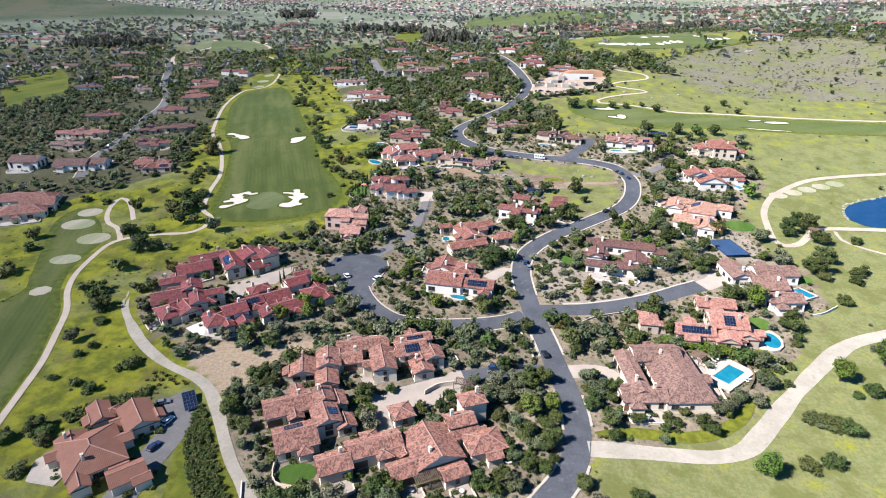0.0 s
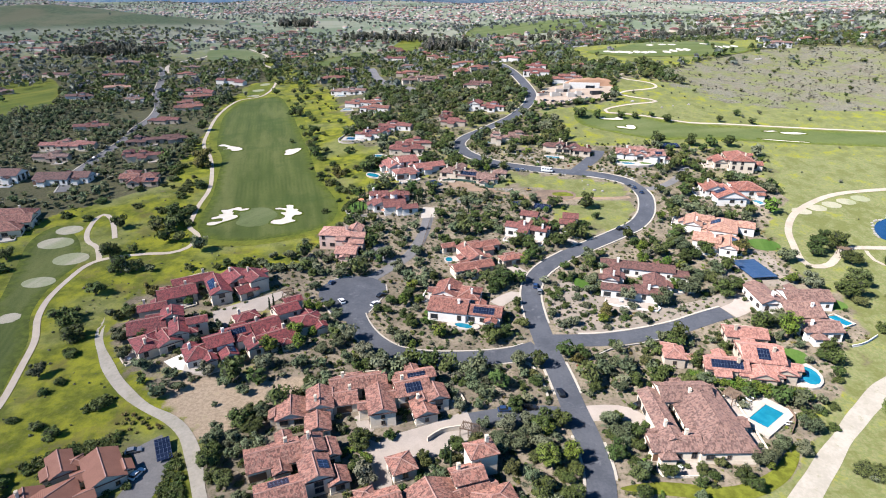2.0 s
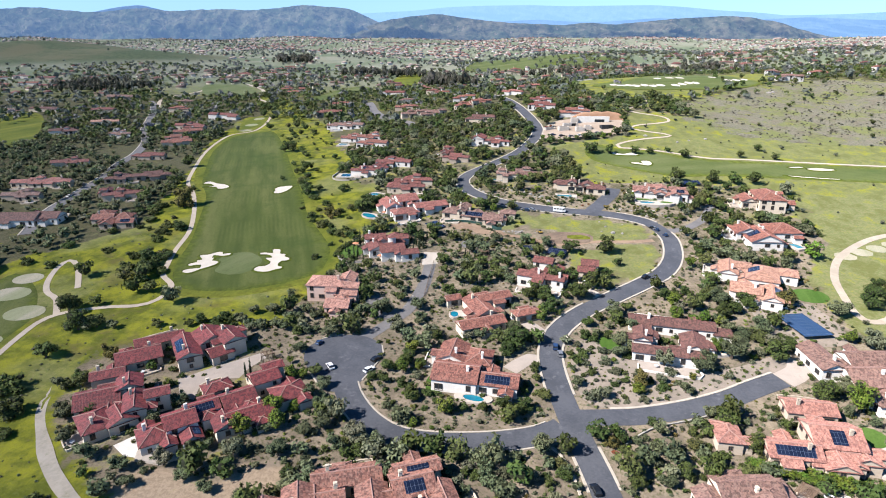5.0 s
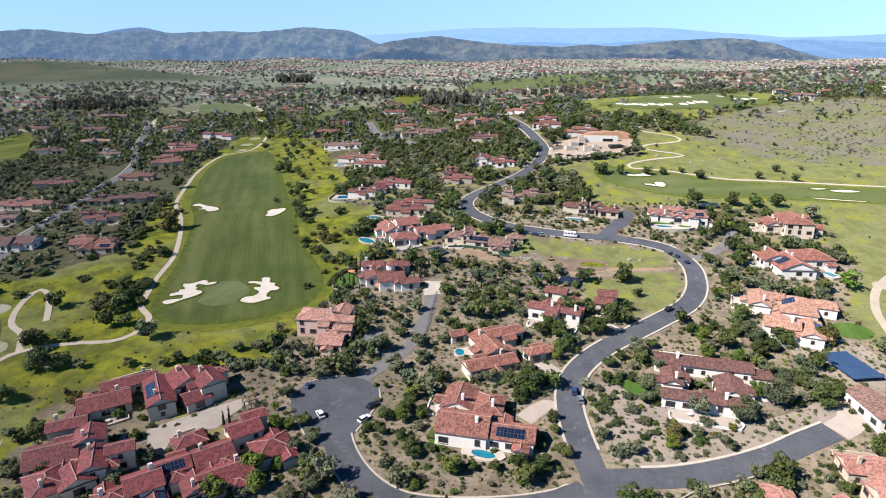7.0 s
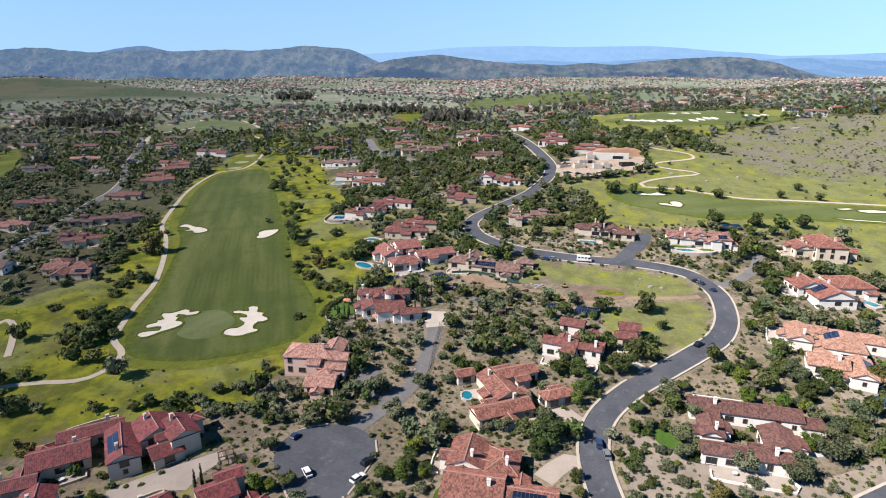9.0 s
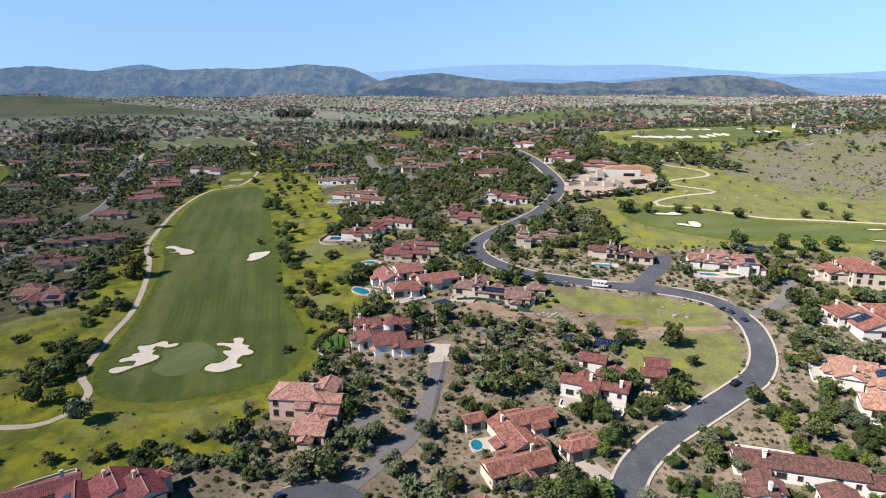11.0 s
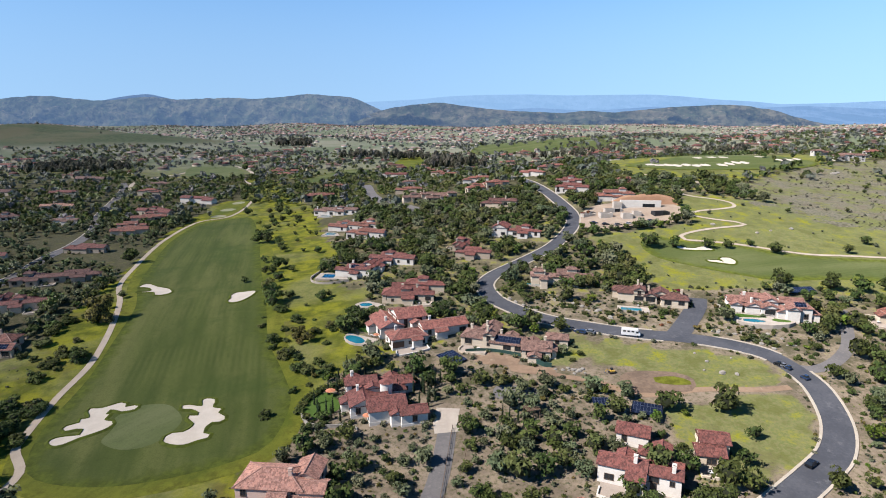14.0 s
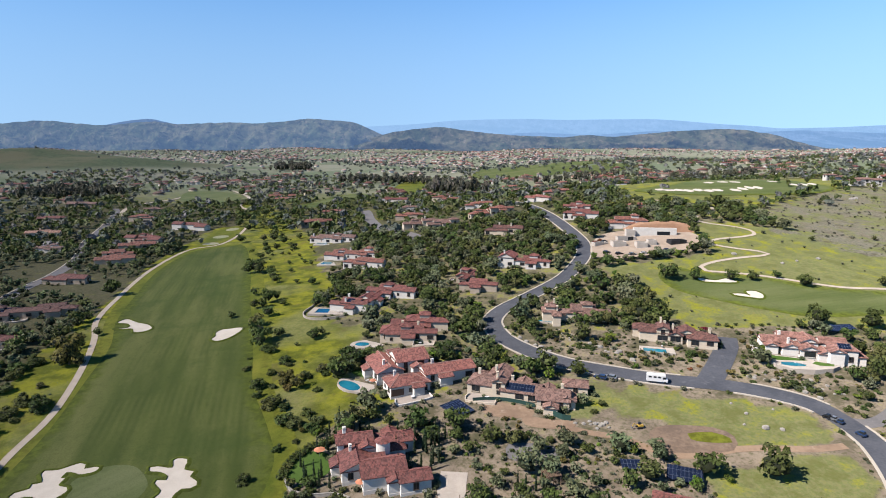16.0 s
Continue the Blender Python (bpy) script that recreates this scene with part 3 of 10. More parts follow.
gaps = [JOIN, (40, 172, 8), (41, 137, 7), (46, 137, 8), (83, 380, 9), (112, 356, 6), (44, 211, 8), (60, 281, 4), (27, 202, 8), (44, 168, 8)]
kerb_along("kerb", main_line, main_nor, 4.4, "pale concrete kerb along the street", wide=0.8, skip=gaps)
kerb_along("kerb", main_line, main_nor, -4.4, "pale concrete kerb along the street", wide=0.8, skip=gaps)
_, cul_line, cul_nor = strip("road_side", [(33, 207), (25.8, 203.2), (14.6, 200.9), (1.3, 200.3), (-9.7, 201.3), (-18.8, 204.3), (-26.6, 211.1), (-32.5, 220), (-36.5, 230.3), (-38, 242)], 8.2,
                               M["asphalt"], "dark grey asphalt side street to a turning circle", "road", lift=0.125)
BULB_RING = [(-54, 254), (-49.6, 259.5), (-41.5, 261.8), (-32.6, 259.9), (-26, 253.5), (-25, 247.5), (-27.5, 240.5), (-31, 232), (-34, 226), (-43, 227), (-50, 238), (-54, 246)]
_, bulb_edge = patch("turning_circle", BULB_RING, M["asphalt"], "dark grey asphalt turning circle at the street's end", "road", lift=0.13)
kerb_along("kerb", cul_line, cul_nor, 4.4, "pale concrete kerb of the side street", skip=[(35, 207, 7), (-40, 245, 15), (-41, 230, 9)])
ring_tan = np.roll(bulb_edge, -1, 0) - np.roll(bulb_edge, 1, 0)
ring_tan /= np.linalg.norm(ring_tan, axis=1)[:, None] + 1e-9
kerb_along("kerb", bulb_edge, np.stack([-ring_tan[:, 1], ring_tan[:, 0]], 1), 0.0, "pale concrete kerb round the turning circle", skip=[(-37, 225, 8), (-33, 260, 6), (-55, 248, 7)])
kerb_along("kerb", cul_line, cul_nor, -4.4, "pale concrete kerb of the side street", skip=[(35, 207, 7), (-40, 245, 15)])
_, east_line, east_nor = strip("road_east", [(38, 211.1), (49.6, 211.3), (58.9, 211.9), (73.6, 215.1), (89.3, 220.5), (100.8, 226.1), (112.5, 231.3)], 7.6,
                                  M["asphalt"], "dark asphalt lane between gravel gardens", "road", lift=0.122)
kerb_along("kerb", east_line, east_nor, 4.2, "pale kerb of the lane", wide=0.9, skip=[(38, 211, 9)])
strip("road_court", [(38, 171.5), (30.7, 172.6), (18.8, 171.6), (6, 168.9)], 6.5, M["asphalt"], "asphalt entry drive to a paved court", "road", lift=0.122)
strip("driveway", [(-33, 259), (-23.3, 271.4), (-17.9, 278.9), (-14.5, 288.9), (-11.7, 299.8), (-10, 311.8), (-9, 322)], 5.6, M["asphalt_old"], "worn grey driveway between young trees", "driveway", lift=0.115)
strip("driveway", [(-9, 321), (-9.5, 326), (-8.5, 334)], 7.5, M["deck"], "pale stone forecourt drive at the villa gate", "driveway", lift=0.12)
strip("driveway", [(80, 378), (85, 384.5), (92.5, 395), (99.5, 406), (102, 413)], 8.4, M["asphalt"], "dark asphalt drive to the hillside villas", "driveway", lift=0.11)
strip("driveway", [(111, 355), (118, 352.5), (128, 357), (140, 368), (150, 384), (158, 400)], 4.6, M["asphalt_old"], "grey drive up to the eastern villas", "driveway", lift=0.11)
strip("driveway", [(42, 172), (50, 173), (57, 172), (60, 166), (60, 158)], 7.0, M["paver"], "pale paved entrance drive of a large villa", "driveway", lift=0.11)
strip("driveway", [(113, 231), (121, 236), (125, 243)], 8.0, M["paver"], "pale paved forecourt of a villa", "driveway", lift=0.11)
strip("driveway", [(57, 278), (64, 286), (60, 293)], 3.0, M["deck"], "pale concrete garden drive beside the street", "driveway", lift=0.11)
strip("driveway", [(36, 240), (28, 243), (24, 240), (20, 236)], 6.0, M["paver"], "cream paved drive curving to the villa door", "driveway", lift=0.11)
strip("driveway", [(37, 256), (32, 264), (27, 269)], 5.0, M["paver"], "cream paved drive to a garage court", "driveway", lift=0.11)
strip("driveway", [(-90, 162), (-85, 156), (-83, 148), (-84, 140), (-86, 130), (-88, 115)], 9.5, M["asphalt_old"], "grey asphalt parking drive beside a villa", "driveway", lift=0.11)
strip("driveway", [(24, 403), (32, 399), (36, 390)], 4.0, M["asphalt_old"], "short grey asphalt side drive", "driveway", lift=0.11)
strip("road_upper", [(-95, 830), (-89, 801), (-79, 741), (-66, 692), (-49, 658), (-34, 630), (-30, 610)], 10, M["asphalt_old"], "grey street between hilltop villas", "road", lift=0.2)
ROAD_W = [(-235, 372), (-243, 401), (-245, 427), (-246, 452), (-249, 485), (-258, 525), (-263, 563), (-279, 615), (-309, 678), (-339, 760), (-371, 840), (-396, 886)]
_, west_line, west_nor = strip("road_west", ROAD_W, 7.4, M["asphalt_old"], "pale grey street through dark trees", "road", lift=0.2, clear=-0.5)
kerb_along("kerb", west_line, west_nor, 4.0, "pale kerb of the western street", wide=0.9, low=0.2)
strip("dirt_road", [(-143.5, 247), (-139.3, 234.2), (-134.3, 220), (-125.5, 206.9), (-115.9, 194.8), (-106.3, 185.3), (-97.1, 178.1), (-86.6, 171.9), (-79.2, 164.9), (-72.8, 154.7), (-67.1, 143), (-60.8, 131.4), (-55, 123), (-49, 113), (-42, 100)],
      3.9, M["track"], "pale grey packed dirt track over grass", "track", taper=0.12, fade=16)
strip("dirt_road", [(43, 136.5), (52.5, 136), (68.6, 134.6), (80.1, 134.3), (89.7, 137.2), (98.3, 144.3), (116.1, 161.3), (134.7, 177.6), (153.3, 191.4), (170, 198), (190, 204)],
      5.8, M["track"], "wide pale dirt track along the slope", "track", taper=0.10)
# golf paths
strip("cart_path", [(-136, 120), (-138.1, 131.6), (-141.9, 152), (-144.5, 167.5), (-147.4, 183.6), (-152.9, 202), (-158.4, 218.8), (-167.1, 235.1), (-171.7, 250.5), (-172.4, 267.2), (-171.4, 279.1), (-167.1, 285.3), (-158.4, 288.9), (-147.3, 291),
                    (-136, 291.5), (-129.3, 296.6), (-128.3, 309), (-136.3, 319.2), (-138.6, 326), (-142.5, 348.7), (-144.5, 372.3), (-151.1, 396.8), (-160, 421.9), (-168.5, 441.6), (-180.7, 465), (-190.4, 499.9), (-207.3, 576.4), (-211, 643.8), (-193.7, 667.2), (-192.8, 710.3), (-203, 773.8)],
      2.6, M["path"], "pale concrete golf cart path", "path", lift=0.16)
strip("cart_path", [(-167.7, 285.3), (-175.6, 298.7), (-184, 305.8), (-190, 316.7), (-193.5, 330.6), (-192.3, 338.6), (-185.6, 333.6), (-177.5, 320.2), (-171.8, 309.1)], 2.6, M["path"], "pale concrete loop of the cart path", "path", lift=0.15)
strip("cart_path", [(300, 360), (277.1, 357.2), (248.5, 353.2), (224.6, 347.5), (205.8, 337.5), (186.7, 322), (174.4, 304.5), (168.7, 288.5), (165.2, 273.8), (168.2, 268.4), (176.1, 270.3), (184.7, 278.5), (190.8, 284.5), (200.8, 286.6), (231.2, 285.9), (260, 283)],
      3.4, M["dirt"], "pale gravel cart path looping past a pond", "path", lift=0.14)
strip("cart_path", [(201.4, 283.7), (199.9, 275.1), (204.6, 268.6), (215.1, 261.1), (235, 250)], 1.8, M["dirt"], "narrow pale garden path on grass", "path", lift=0.13)
strip("cart_path", [(440, 444), (340, 452), (260, 458), (205.4, 462.5), (184.3, 463.6), (170.7, 468.3), (160, 474.2), (148.7, 479.7), (136.4, 484.3), (126.1, 487.5), (125.6, 493.4), (134.3, 499.6), (149, 504.9), (166.7, 509.2), (171.4, 512), (168, 516.5),
                    (156.9, 521.9), (149.6, 527.3), (147, 532.8), (154.8, 539.1), (170.6, 543.5), (182, 549.5), (184, 559), (178.1, 566.7), (166.3, 573.4)], 2.4, M["path"], "pale cart path winding up a green hill", "path", lift=0.2)
strip("cart_path", [(166.3, 573.4), (160, 582), (163, 592.4), (178.4, 605.6), (187, 618.7), (186, 632.8), (170.1, 641.7), (153.9, 658)], 3.0, M["dirt"], "pale dirt path on the hillside", "path", lift=0.2)

strip("cart_path", [(-356.6, 824), (-382, 882), (-388, 931), (-377, 970), (-372, 1006), (-379, 1038)], 5.0, M["path"], "pale far cart path beside a fairway", "path", lift=0.4)
strip("cart_path", [(-340, 1125), (-300, 1054), (-277, 1006), (-269, 958), (-258, 912), (-237, 880)], 5.0, M["path"], "pale far cart path beside a fairway", "path", lift=0.4)

# golf turf and sand
patch("rough_west", [(-140, 120), (-145.5, 160), (-149.5, 183.6), (-155.5, 202.1), (-161, 218.8), (-170.5, 235.2), (-176, 253.2), (-177, 270.2), (-176, 281.1), (-184, 298.8), (-194.6, 313.1), (-210.2, 324.5), (-214, 306.1), (-203, 276.5), (-192, 248.1), (-188, 233), (-205, 205), (-230, 150)],
      M["fairway"], "dark green mown golf fairway", "fairway", lift=0.06)
patch("rough", [(-137, 318), (-141, 340), (-144, 362), (-152, 396), (-161, 431), (-176, 464), (-190, 507), (-207, 576), (-210, 640), (-187, 664), (-165, 662), (-133, 577), (-107, 497), (-86, 433), (-74, 390), (-60, 362), (-54, 342), (-55, 318), (-64, 308), (-79, 301), (-95, 297), (-113, 297), (-129, 304)],
      M["rough"], "longer bright grass round the fairway", "rough", lift=0.04, step=5.0)
patch("fairway", [(-134, 325), (-136.7, 340.5), (-139.3, 362.7), (-147.1, 396.6), (-155.8, 431), (-170.5, 464.2), (-183.5, 507.2), (-201.3, 575.9), (-204.8, 637.9), (-185.3, 657.3), (-170.2, 657), (-140.2, 576.4), (-115.3, 496.6), (-94.4, 433.5), (-81.3, 390.3), (-68.4, 362.5), (-60.5, 342.1), (-60.8, 320.2), (-67.8, 312.1), (-79.2, 306.8), (-94.8, 302.8), (-111.7, 303.2), (-126.3, 309.3)],
      M["fairway"], "long mown golf fairway with faint mowing bands", "fairway", lift=0.07, step=5.0)
patch("putting_green", [(-115.6, 336.4), (-110.4, 342.7), (-103.1, 343.3), (-98, 340.2), (-92.9, 333.4), (-93.5, 326.5), (-95, 323.1), (-98.5, 319.7), (-104.7, 318.7), (-111, 321.3), (-113.5, 324.2), (-113.1, 330.1)], M["green"], "smooth lighter putting green", "green", lift=0.11, step=1.8)


def bunker(points, label="white sand golf bunker with a grassy lip", lift=0.14):
    _, edge = patch("sand_bunker", points, M["sand"], label, "bunker", lift=lift, step=1.2)
    nor = np.roll(edge, -1, 0) - np.roll(edge, 1, 0)
    nor = np.stack([nor[:, 1], -nor[:, 0]], 1) / (np.linalg.norm(nor, axis=1)[:, None] + 1e-9)
    verts, faces = [], []
    n = len(edge)
    for p, nn in zip(edge, nor):
        for s, h in ((-0.1, lift - 0.05), (0.0, lift + 0.28), (0.45, lift + 0.26), (1.3, 0.02)):
            q = p - nn * s * (1 if nor_sign(edge) > 0 else -1)
            verts.append((q[0], q[1], gz(*q) + h))
    for i in range(n):
        for j in range(3):
            a, b = i * 4 + j, ((i + 1) % n) * 4 + j
            faces.append((a, b, b + 1, a + 1))
    me = mesh_of("bunker_lip", verts, faces)
    me.materials.append(M["fairway"])
    tagged(new("bunker_lip", me), "raised turf lip round a bunker", "bunker", kind="structure")


def nor_sign(edge):
    x, y = edge[:, 0], edge[:, 1]
    return -1 if (x * np.roll(y, -1) - y * np.roll(x, -1)).sum() > 0 else 1


bunker([(-129.4, 323.7), (-128.2, 325.9), (-123.6, 326.8), (-121.9, 327), (-122.1, 328.8), (-122.4, 330), (-124.6, 330.1), (-127.5, 329.1), (-129.2, 330.4), (-128.9, 332.2), (-125.9, 333.9), (-126.5, 335.8), (-124.2, 336.6), (-126.9, 340.4), (-126.9, 342), (-123.2, 342.2), (-120.5, 344), (-118.3, 345.3), (-116.3, 344.5), (-115.5, 342.4), (-112.9, 343.2), (-111.3, 342.8), (-111.5, 340.4), (-115.2, 339.3), (-116.9, 340.1), (-119.6, 340.6), (-119.7, 338.3), (-118.3, 338.2), (-118.4, 335), (-115.7, 334.2), (-114.4, 332.6), (-114.9, 330.2), (-117.2, 327.9), (-120.9, 325.2), (-124.1, 322), (-126.9, 321.6)])
bunker([(-94.1, 322.2), (-94.4, 324.5), (-93, 326.4), (-89.7, 326.8), (-88.1, 329.4), (-88.2, 330.9), (-91.5, 334.2), (-91.6, 335.8), (-88.8, 335.6), (-89.1, 337.2), (-92, 339.1), (-95.6, 339.7), (-96.4, 341.8), (-94.2, 342.3), (-89.7, 341.3), (-90.9, 344.8), (-89.9, 345.8), (-86.8, 345.2), (-85.9, 343), (-85.6, 340.3), (-82.2, 339), (-82.5, 336.8), (-79.7, 334.6), (-79, 332.4), (-80.3, 331.2), (-82.6, 331.1), (-83.6, 329), (-83.2, 325.8), (-80.9, 325), (-80.8, 323), (-83.4, 321.8), (-86.8, 319.8), (-91.2, 320.4)])
bunker([(-166.4, 453.6), (-161.3, 453.3), (-159.6, 455.7), (-163.2, 459.6), (-168.5, 461), (-168.1, 465.6), (-165.5, 466.4), (-158.6, 461.1), (-152.1, 457.8), (-147.5, 452.1), (-149.2, 448), (-153.8, 447.6), (-156.7, 452), (-161.6, 452)])
bunker([(-113.4, 435.5), (-113, 439.3), (-114.4, 443.3), (-112.6, 447.2), (-109.9, 447.6), (-106, 448.7), (-103.9, 448.4), (-103.2, 444.3), (-105, 437.5), (-108, 433.4), (-111.2, 433)])
patch("fairway_east", [(99, 478), (102, 489), (112.2, 496), (123.3, 485.8), (150.7, 476.5), (169.8, 465), (201, 459), (260, 455), (340, 448), (430, 440), (430, 408), (330, 420), (235, 427), (180.2, 431.8), (150.5, 430.5), (132.6, 438), (113.5, 451.7), (102.1, 463.1)],
      M["fairway_e"], "mown fairway along the foot of a hill", "fairway", lift=0.1, step=5.0)
bunker([(118, 478.4), (124.7, 474.4), (131.6, 476.4), (134.6, 471.1), (127.8, 470.7), (118.2, 473.2)])
bunker([(125.2, 457.3), (130.8, 456.9), (132.6, 454.5), (132.5, 457.6), (133.5, 459.9), (137.8, 459.7), (139.1, 455), (136, 450.6), (131.6, 452.3), (125.6, 455)])
bunker([(228.4, 449.6), (237.4, 451.0), (239.8, 449.5), (232, 447.7)])
bunker([(240.2, 447.5), (250.4, 448.9), (259, 446.6), (253.7, 444.0), (242.9, 444.1)])
bunker([(218, 434.3), (226, 433.2), (240, 431.0), (252, 429.4), (251, 428.0), (236, 429.6), (224, 431.6)])
for tx, ty, rx, ry in ((-199.5, 303.9, 9, 6.5), (-182.3, 286.9, 8.5, 6.5), (-200.8, 319.1, 7, 5.5), (-184.6, 264.5, 7.5, 5), (-179.1, 234.9, 4.8, 4.2)):
    patch("tee_box", [(tx + rx * math.cos(a), ty + ry * math.sin(a)) for a in np.linspace(0, 2 * math.pi, 9)[:-1]], M["tee"], "pale closely mown oval tee box", "tee", lift=0.12, step=2.0)
patch("tee_ground", [(-209, 662), (-222, 739), (-205, 763), (-194.5, 705), (-194, 668)], M["rough"], "mown ground of the hilltop tees", "tee", lift=0.15)
for tx, ty, rx, ry in ((-203, 671, 7, 6), (-206, 703, 7, 8), (-209, 742, 6, 9)):
    patch("tee_box", [(tx + rx * math.cos(a), ty + ry * math.sin(a)) for a in np.linspace(0, 2 * math.pi, 9)[:-1]], M["tee"], "pale closely mown oval tee box", "tee", lift=0.22)
patch("fairway_far", [(-374, 1014), (-396, 1106), (-331, 1084), (-286, 999), (-287, 946), (-337, 946)], M["green"], "bright green distant fairway", "fairway", lift=0.5, step=9.0)
patch("clearing", [(-538.8, 759.3), (-515.4, 786.1), (-468.5, 763.6), (-399.7, 654.1), (-383.4, 597.8), (-402.0, 583.6), (-413.7, 570.1)], M["rough"], "bright grass clearing in the western wood", "grass", lift=0.15, step=5.0)
patch("practice_range", [(154, 699), (178, 718), (218, 748), (345, 931), (329, 760), (342, 726), (318, 700), (255, 681), (191, 674)], M["fairway_e"], "mown practice range on the hilltop", "fairway", lift=0.4, step=9.0)
for k, (tx, ty) in enumerate(((177, 699), (183, 695), (191, 694), (198, 691), (207, 694), (215, 691), (224, 694), (240, 696), (249, 702), (258, 708), (266, 709), (233, 733), (248, 737), (259, 737), (299, 747), (309, 729), (319, 731), (330, 736))):
    patch("sand_bunker", [(tx + 4.4 * math.cos(a), ty + 5.5 * math.sin(a) + 1.4 * math.sin(3 * a + k)) for a in np.linspace(0, 2 * math.pi, 8)[:-1]], M["sand"], "small pale sand patch on the range", "bunker", lift=0.6, step=3.0)
patch("far_meadow", [(49, 1354), (110, 1600), (243, 1660), (400, 1600), (350, 1440), (246, 1370), (218, 1291), (121, 1284)], M["fairway_e"], "pale green meadow on a far knoll", "grass", lift=0.6, step=16.0)
patch("far_meadow", [(237, 1330), (290, 1369), (359, 1372), (338, 1297), (263, 1253)], M["fairway_e"], "pale green meadow between far houses", "grass", lift=0.6, step=14.0)
patch("far_meadow", [(-188, 897), (-157, 1019), (-130, 1066), (-114, 1015), (-147, 954), (-164, 869)], M["fairway_e"], "pale green strip below far villas", "grass", lift=0.5, step=9.0)
patch("far_meadow", [(-91, 1119), (-80, 1331), (-42, 1352), (-36, 1133), (-67, 1059)], M["rough"], "bright green clearing before a grove", "grass", lift=0.5, step=12.0)
patch("pond", [(218.2, 304.1), (225, 313), (234.4, 318.1), (259.5, 326), (285, 318), (266, 292), (234.3, 288.4), (220.7, 290.4), (216.8, 296.4)], M["pond"], "deep blue pond with a rocky shore", "water", lift=0.12)
for k in range(5):
    tx, ty = 192 + 10.5 * k, 325 + 4.2 * k
    patch("tee_box", [(tx + 5.5 * math.cos(a), ty + 4.0 * math.sin(a)) for a in np.linspace(0, 2 * math.pi, 9)[:-1]], M["tee"], "pale closely mown tee box beside a path", "tee", lift=0.12, step=2.0)

# building plots and bare ground
patch("court_paving", [(6, 173.5), (-4.6, 167.8), (-15.8, 163.2), (-21, 159.9), (-26, 163), (-29, 171), (-26.5, 172.5), (-22, 166), (-27, 151), (-22, 147.5), (-21, 142.5), (-15, 142.5), (-15.8, 149.5), (-7, 152.8), (5, 158.5), (8, 166)], M["paver"], "beige paved courtyard between villas", "paving", lift=0.13, rounded=False)
patch("court_paving", [(-91.3, 226.0), (-95.9, 236.2), (-88.3, 241.4), (-77.6, 247.4), (-70.5, 251.3), (-68.0, 247.7), (-72.6, 241.6), (-74.3, 235.7), (-83.0, 235.4), (-86.5, 230.6), (-85.8, 224.2)], M["paver"], "beige paved court of the red-roofed villas", "paving", lift=0.13, rounded=False)
patch("parking_lot", [(-37.4, 288.6), (-31, 292.8), (-24, 282), (-22, 276), (-26.9, 272.7), (-33.2, 277)], M["asphalt_old"], "grey asphalt forecourt of the pink villa", "paving", lift=0.12, step=2)
patch("dug_ground", [(0.6, 369.4), (5, 370.2), (10, 369.2), (15.6, 366.4), (18.2, 363.8), (16.6, 360.2), (10, 360.2), (4.9, 361.5), (1.2, 364.5)], M["earth"], "dug reddish earth below a villa", "field", lift=0.10, step=2.0)
patch("gravel_yard", [(7.6, 346), (14.9, 346), (21.4, 343.6), (21.6, 338.6), (14, 337.6), (7, 339)], M["asphalt_old"], "grey gravel yard between bushes", "yard", lift=0.10, step=2.0, keep_off=False)
strip("dirt_track", [(104.1, 341.6), (95.7, 340.4), (87.7, 340.5), (79.9, 341.0), (71.7, 340.7), (62.7, 338.6), (54.6, 338.3), (47.8, 341.8), (44.1, 345.5), (38.4, 348.7), (32.1, 350.8), (26.7, 353.8)], 2.8, M["earth"], "brown dirt track crossing a meadow", "track", lift=0.085, clear=0.0)
patch("graded_field", [(50.8, 350.5), (57.0, 353.5), (70.1, 351.8), (74.6, 346.9), (71.3, 340.2), (61.4, 339.2), (50.9, 340.3), (49.4, 344.5)], M["topsoil"], "bare brown graded earth in a meadow", "field", lift=0.10, step=3.0)
patch("grass_island", [(61.4, 348.8), (68.9, 349.2), (72.9, 346.1), (72.6, 343.9), (65.1, 344.2), (61.2, 346.0)], M["rough"], "green grass left in graded earth", "grass", lift=0.125, step=2.0)
patch("pool_deck", [(-101.9, 202.9), (-96.0, 208.4), (-84.2, 202.7), (-88.5, 196.1), (-96.8, 198.5)], M["white"], "white poolside deck below red-roofed villas", "paving", lift=0.2, step=2.0, rounded=False)
patch("garden_works", [(14, 361), (22, 358.5), (29, 357), (28, 353), (20, 353.5), (14, 356)], M["earth"], "dug reddish earth of a garden in works", "field", lift=0.13, step=2)
patch("building_site", [(76, 520), (77, 535), (89.3, 560), (110, 566), (130, 566), (146, 550), (137.9, 525), (121.7, 515), (85, 509)], M["sitedirt"], "levelled pale earth of a building site", "building site", lift=0.2)


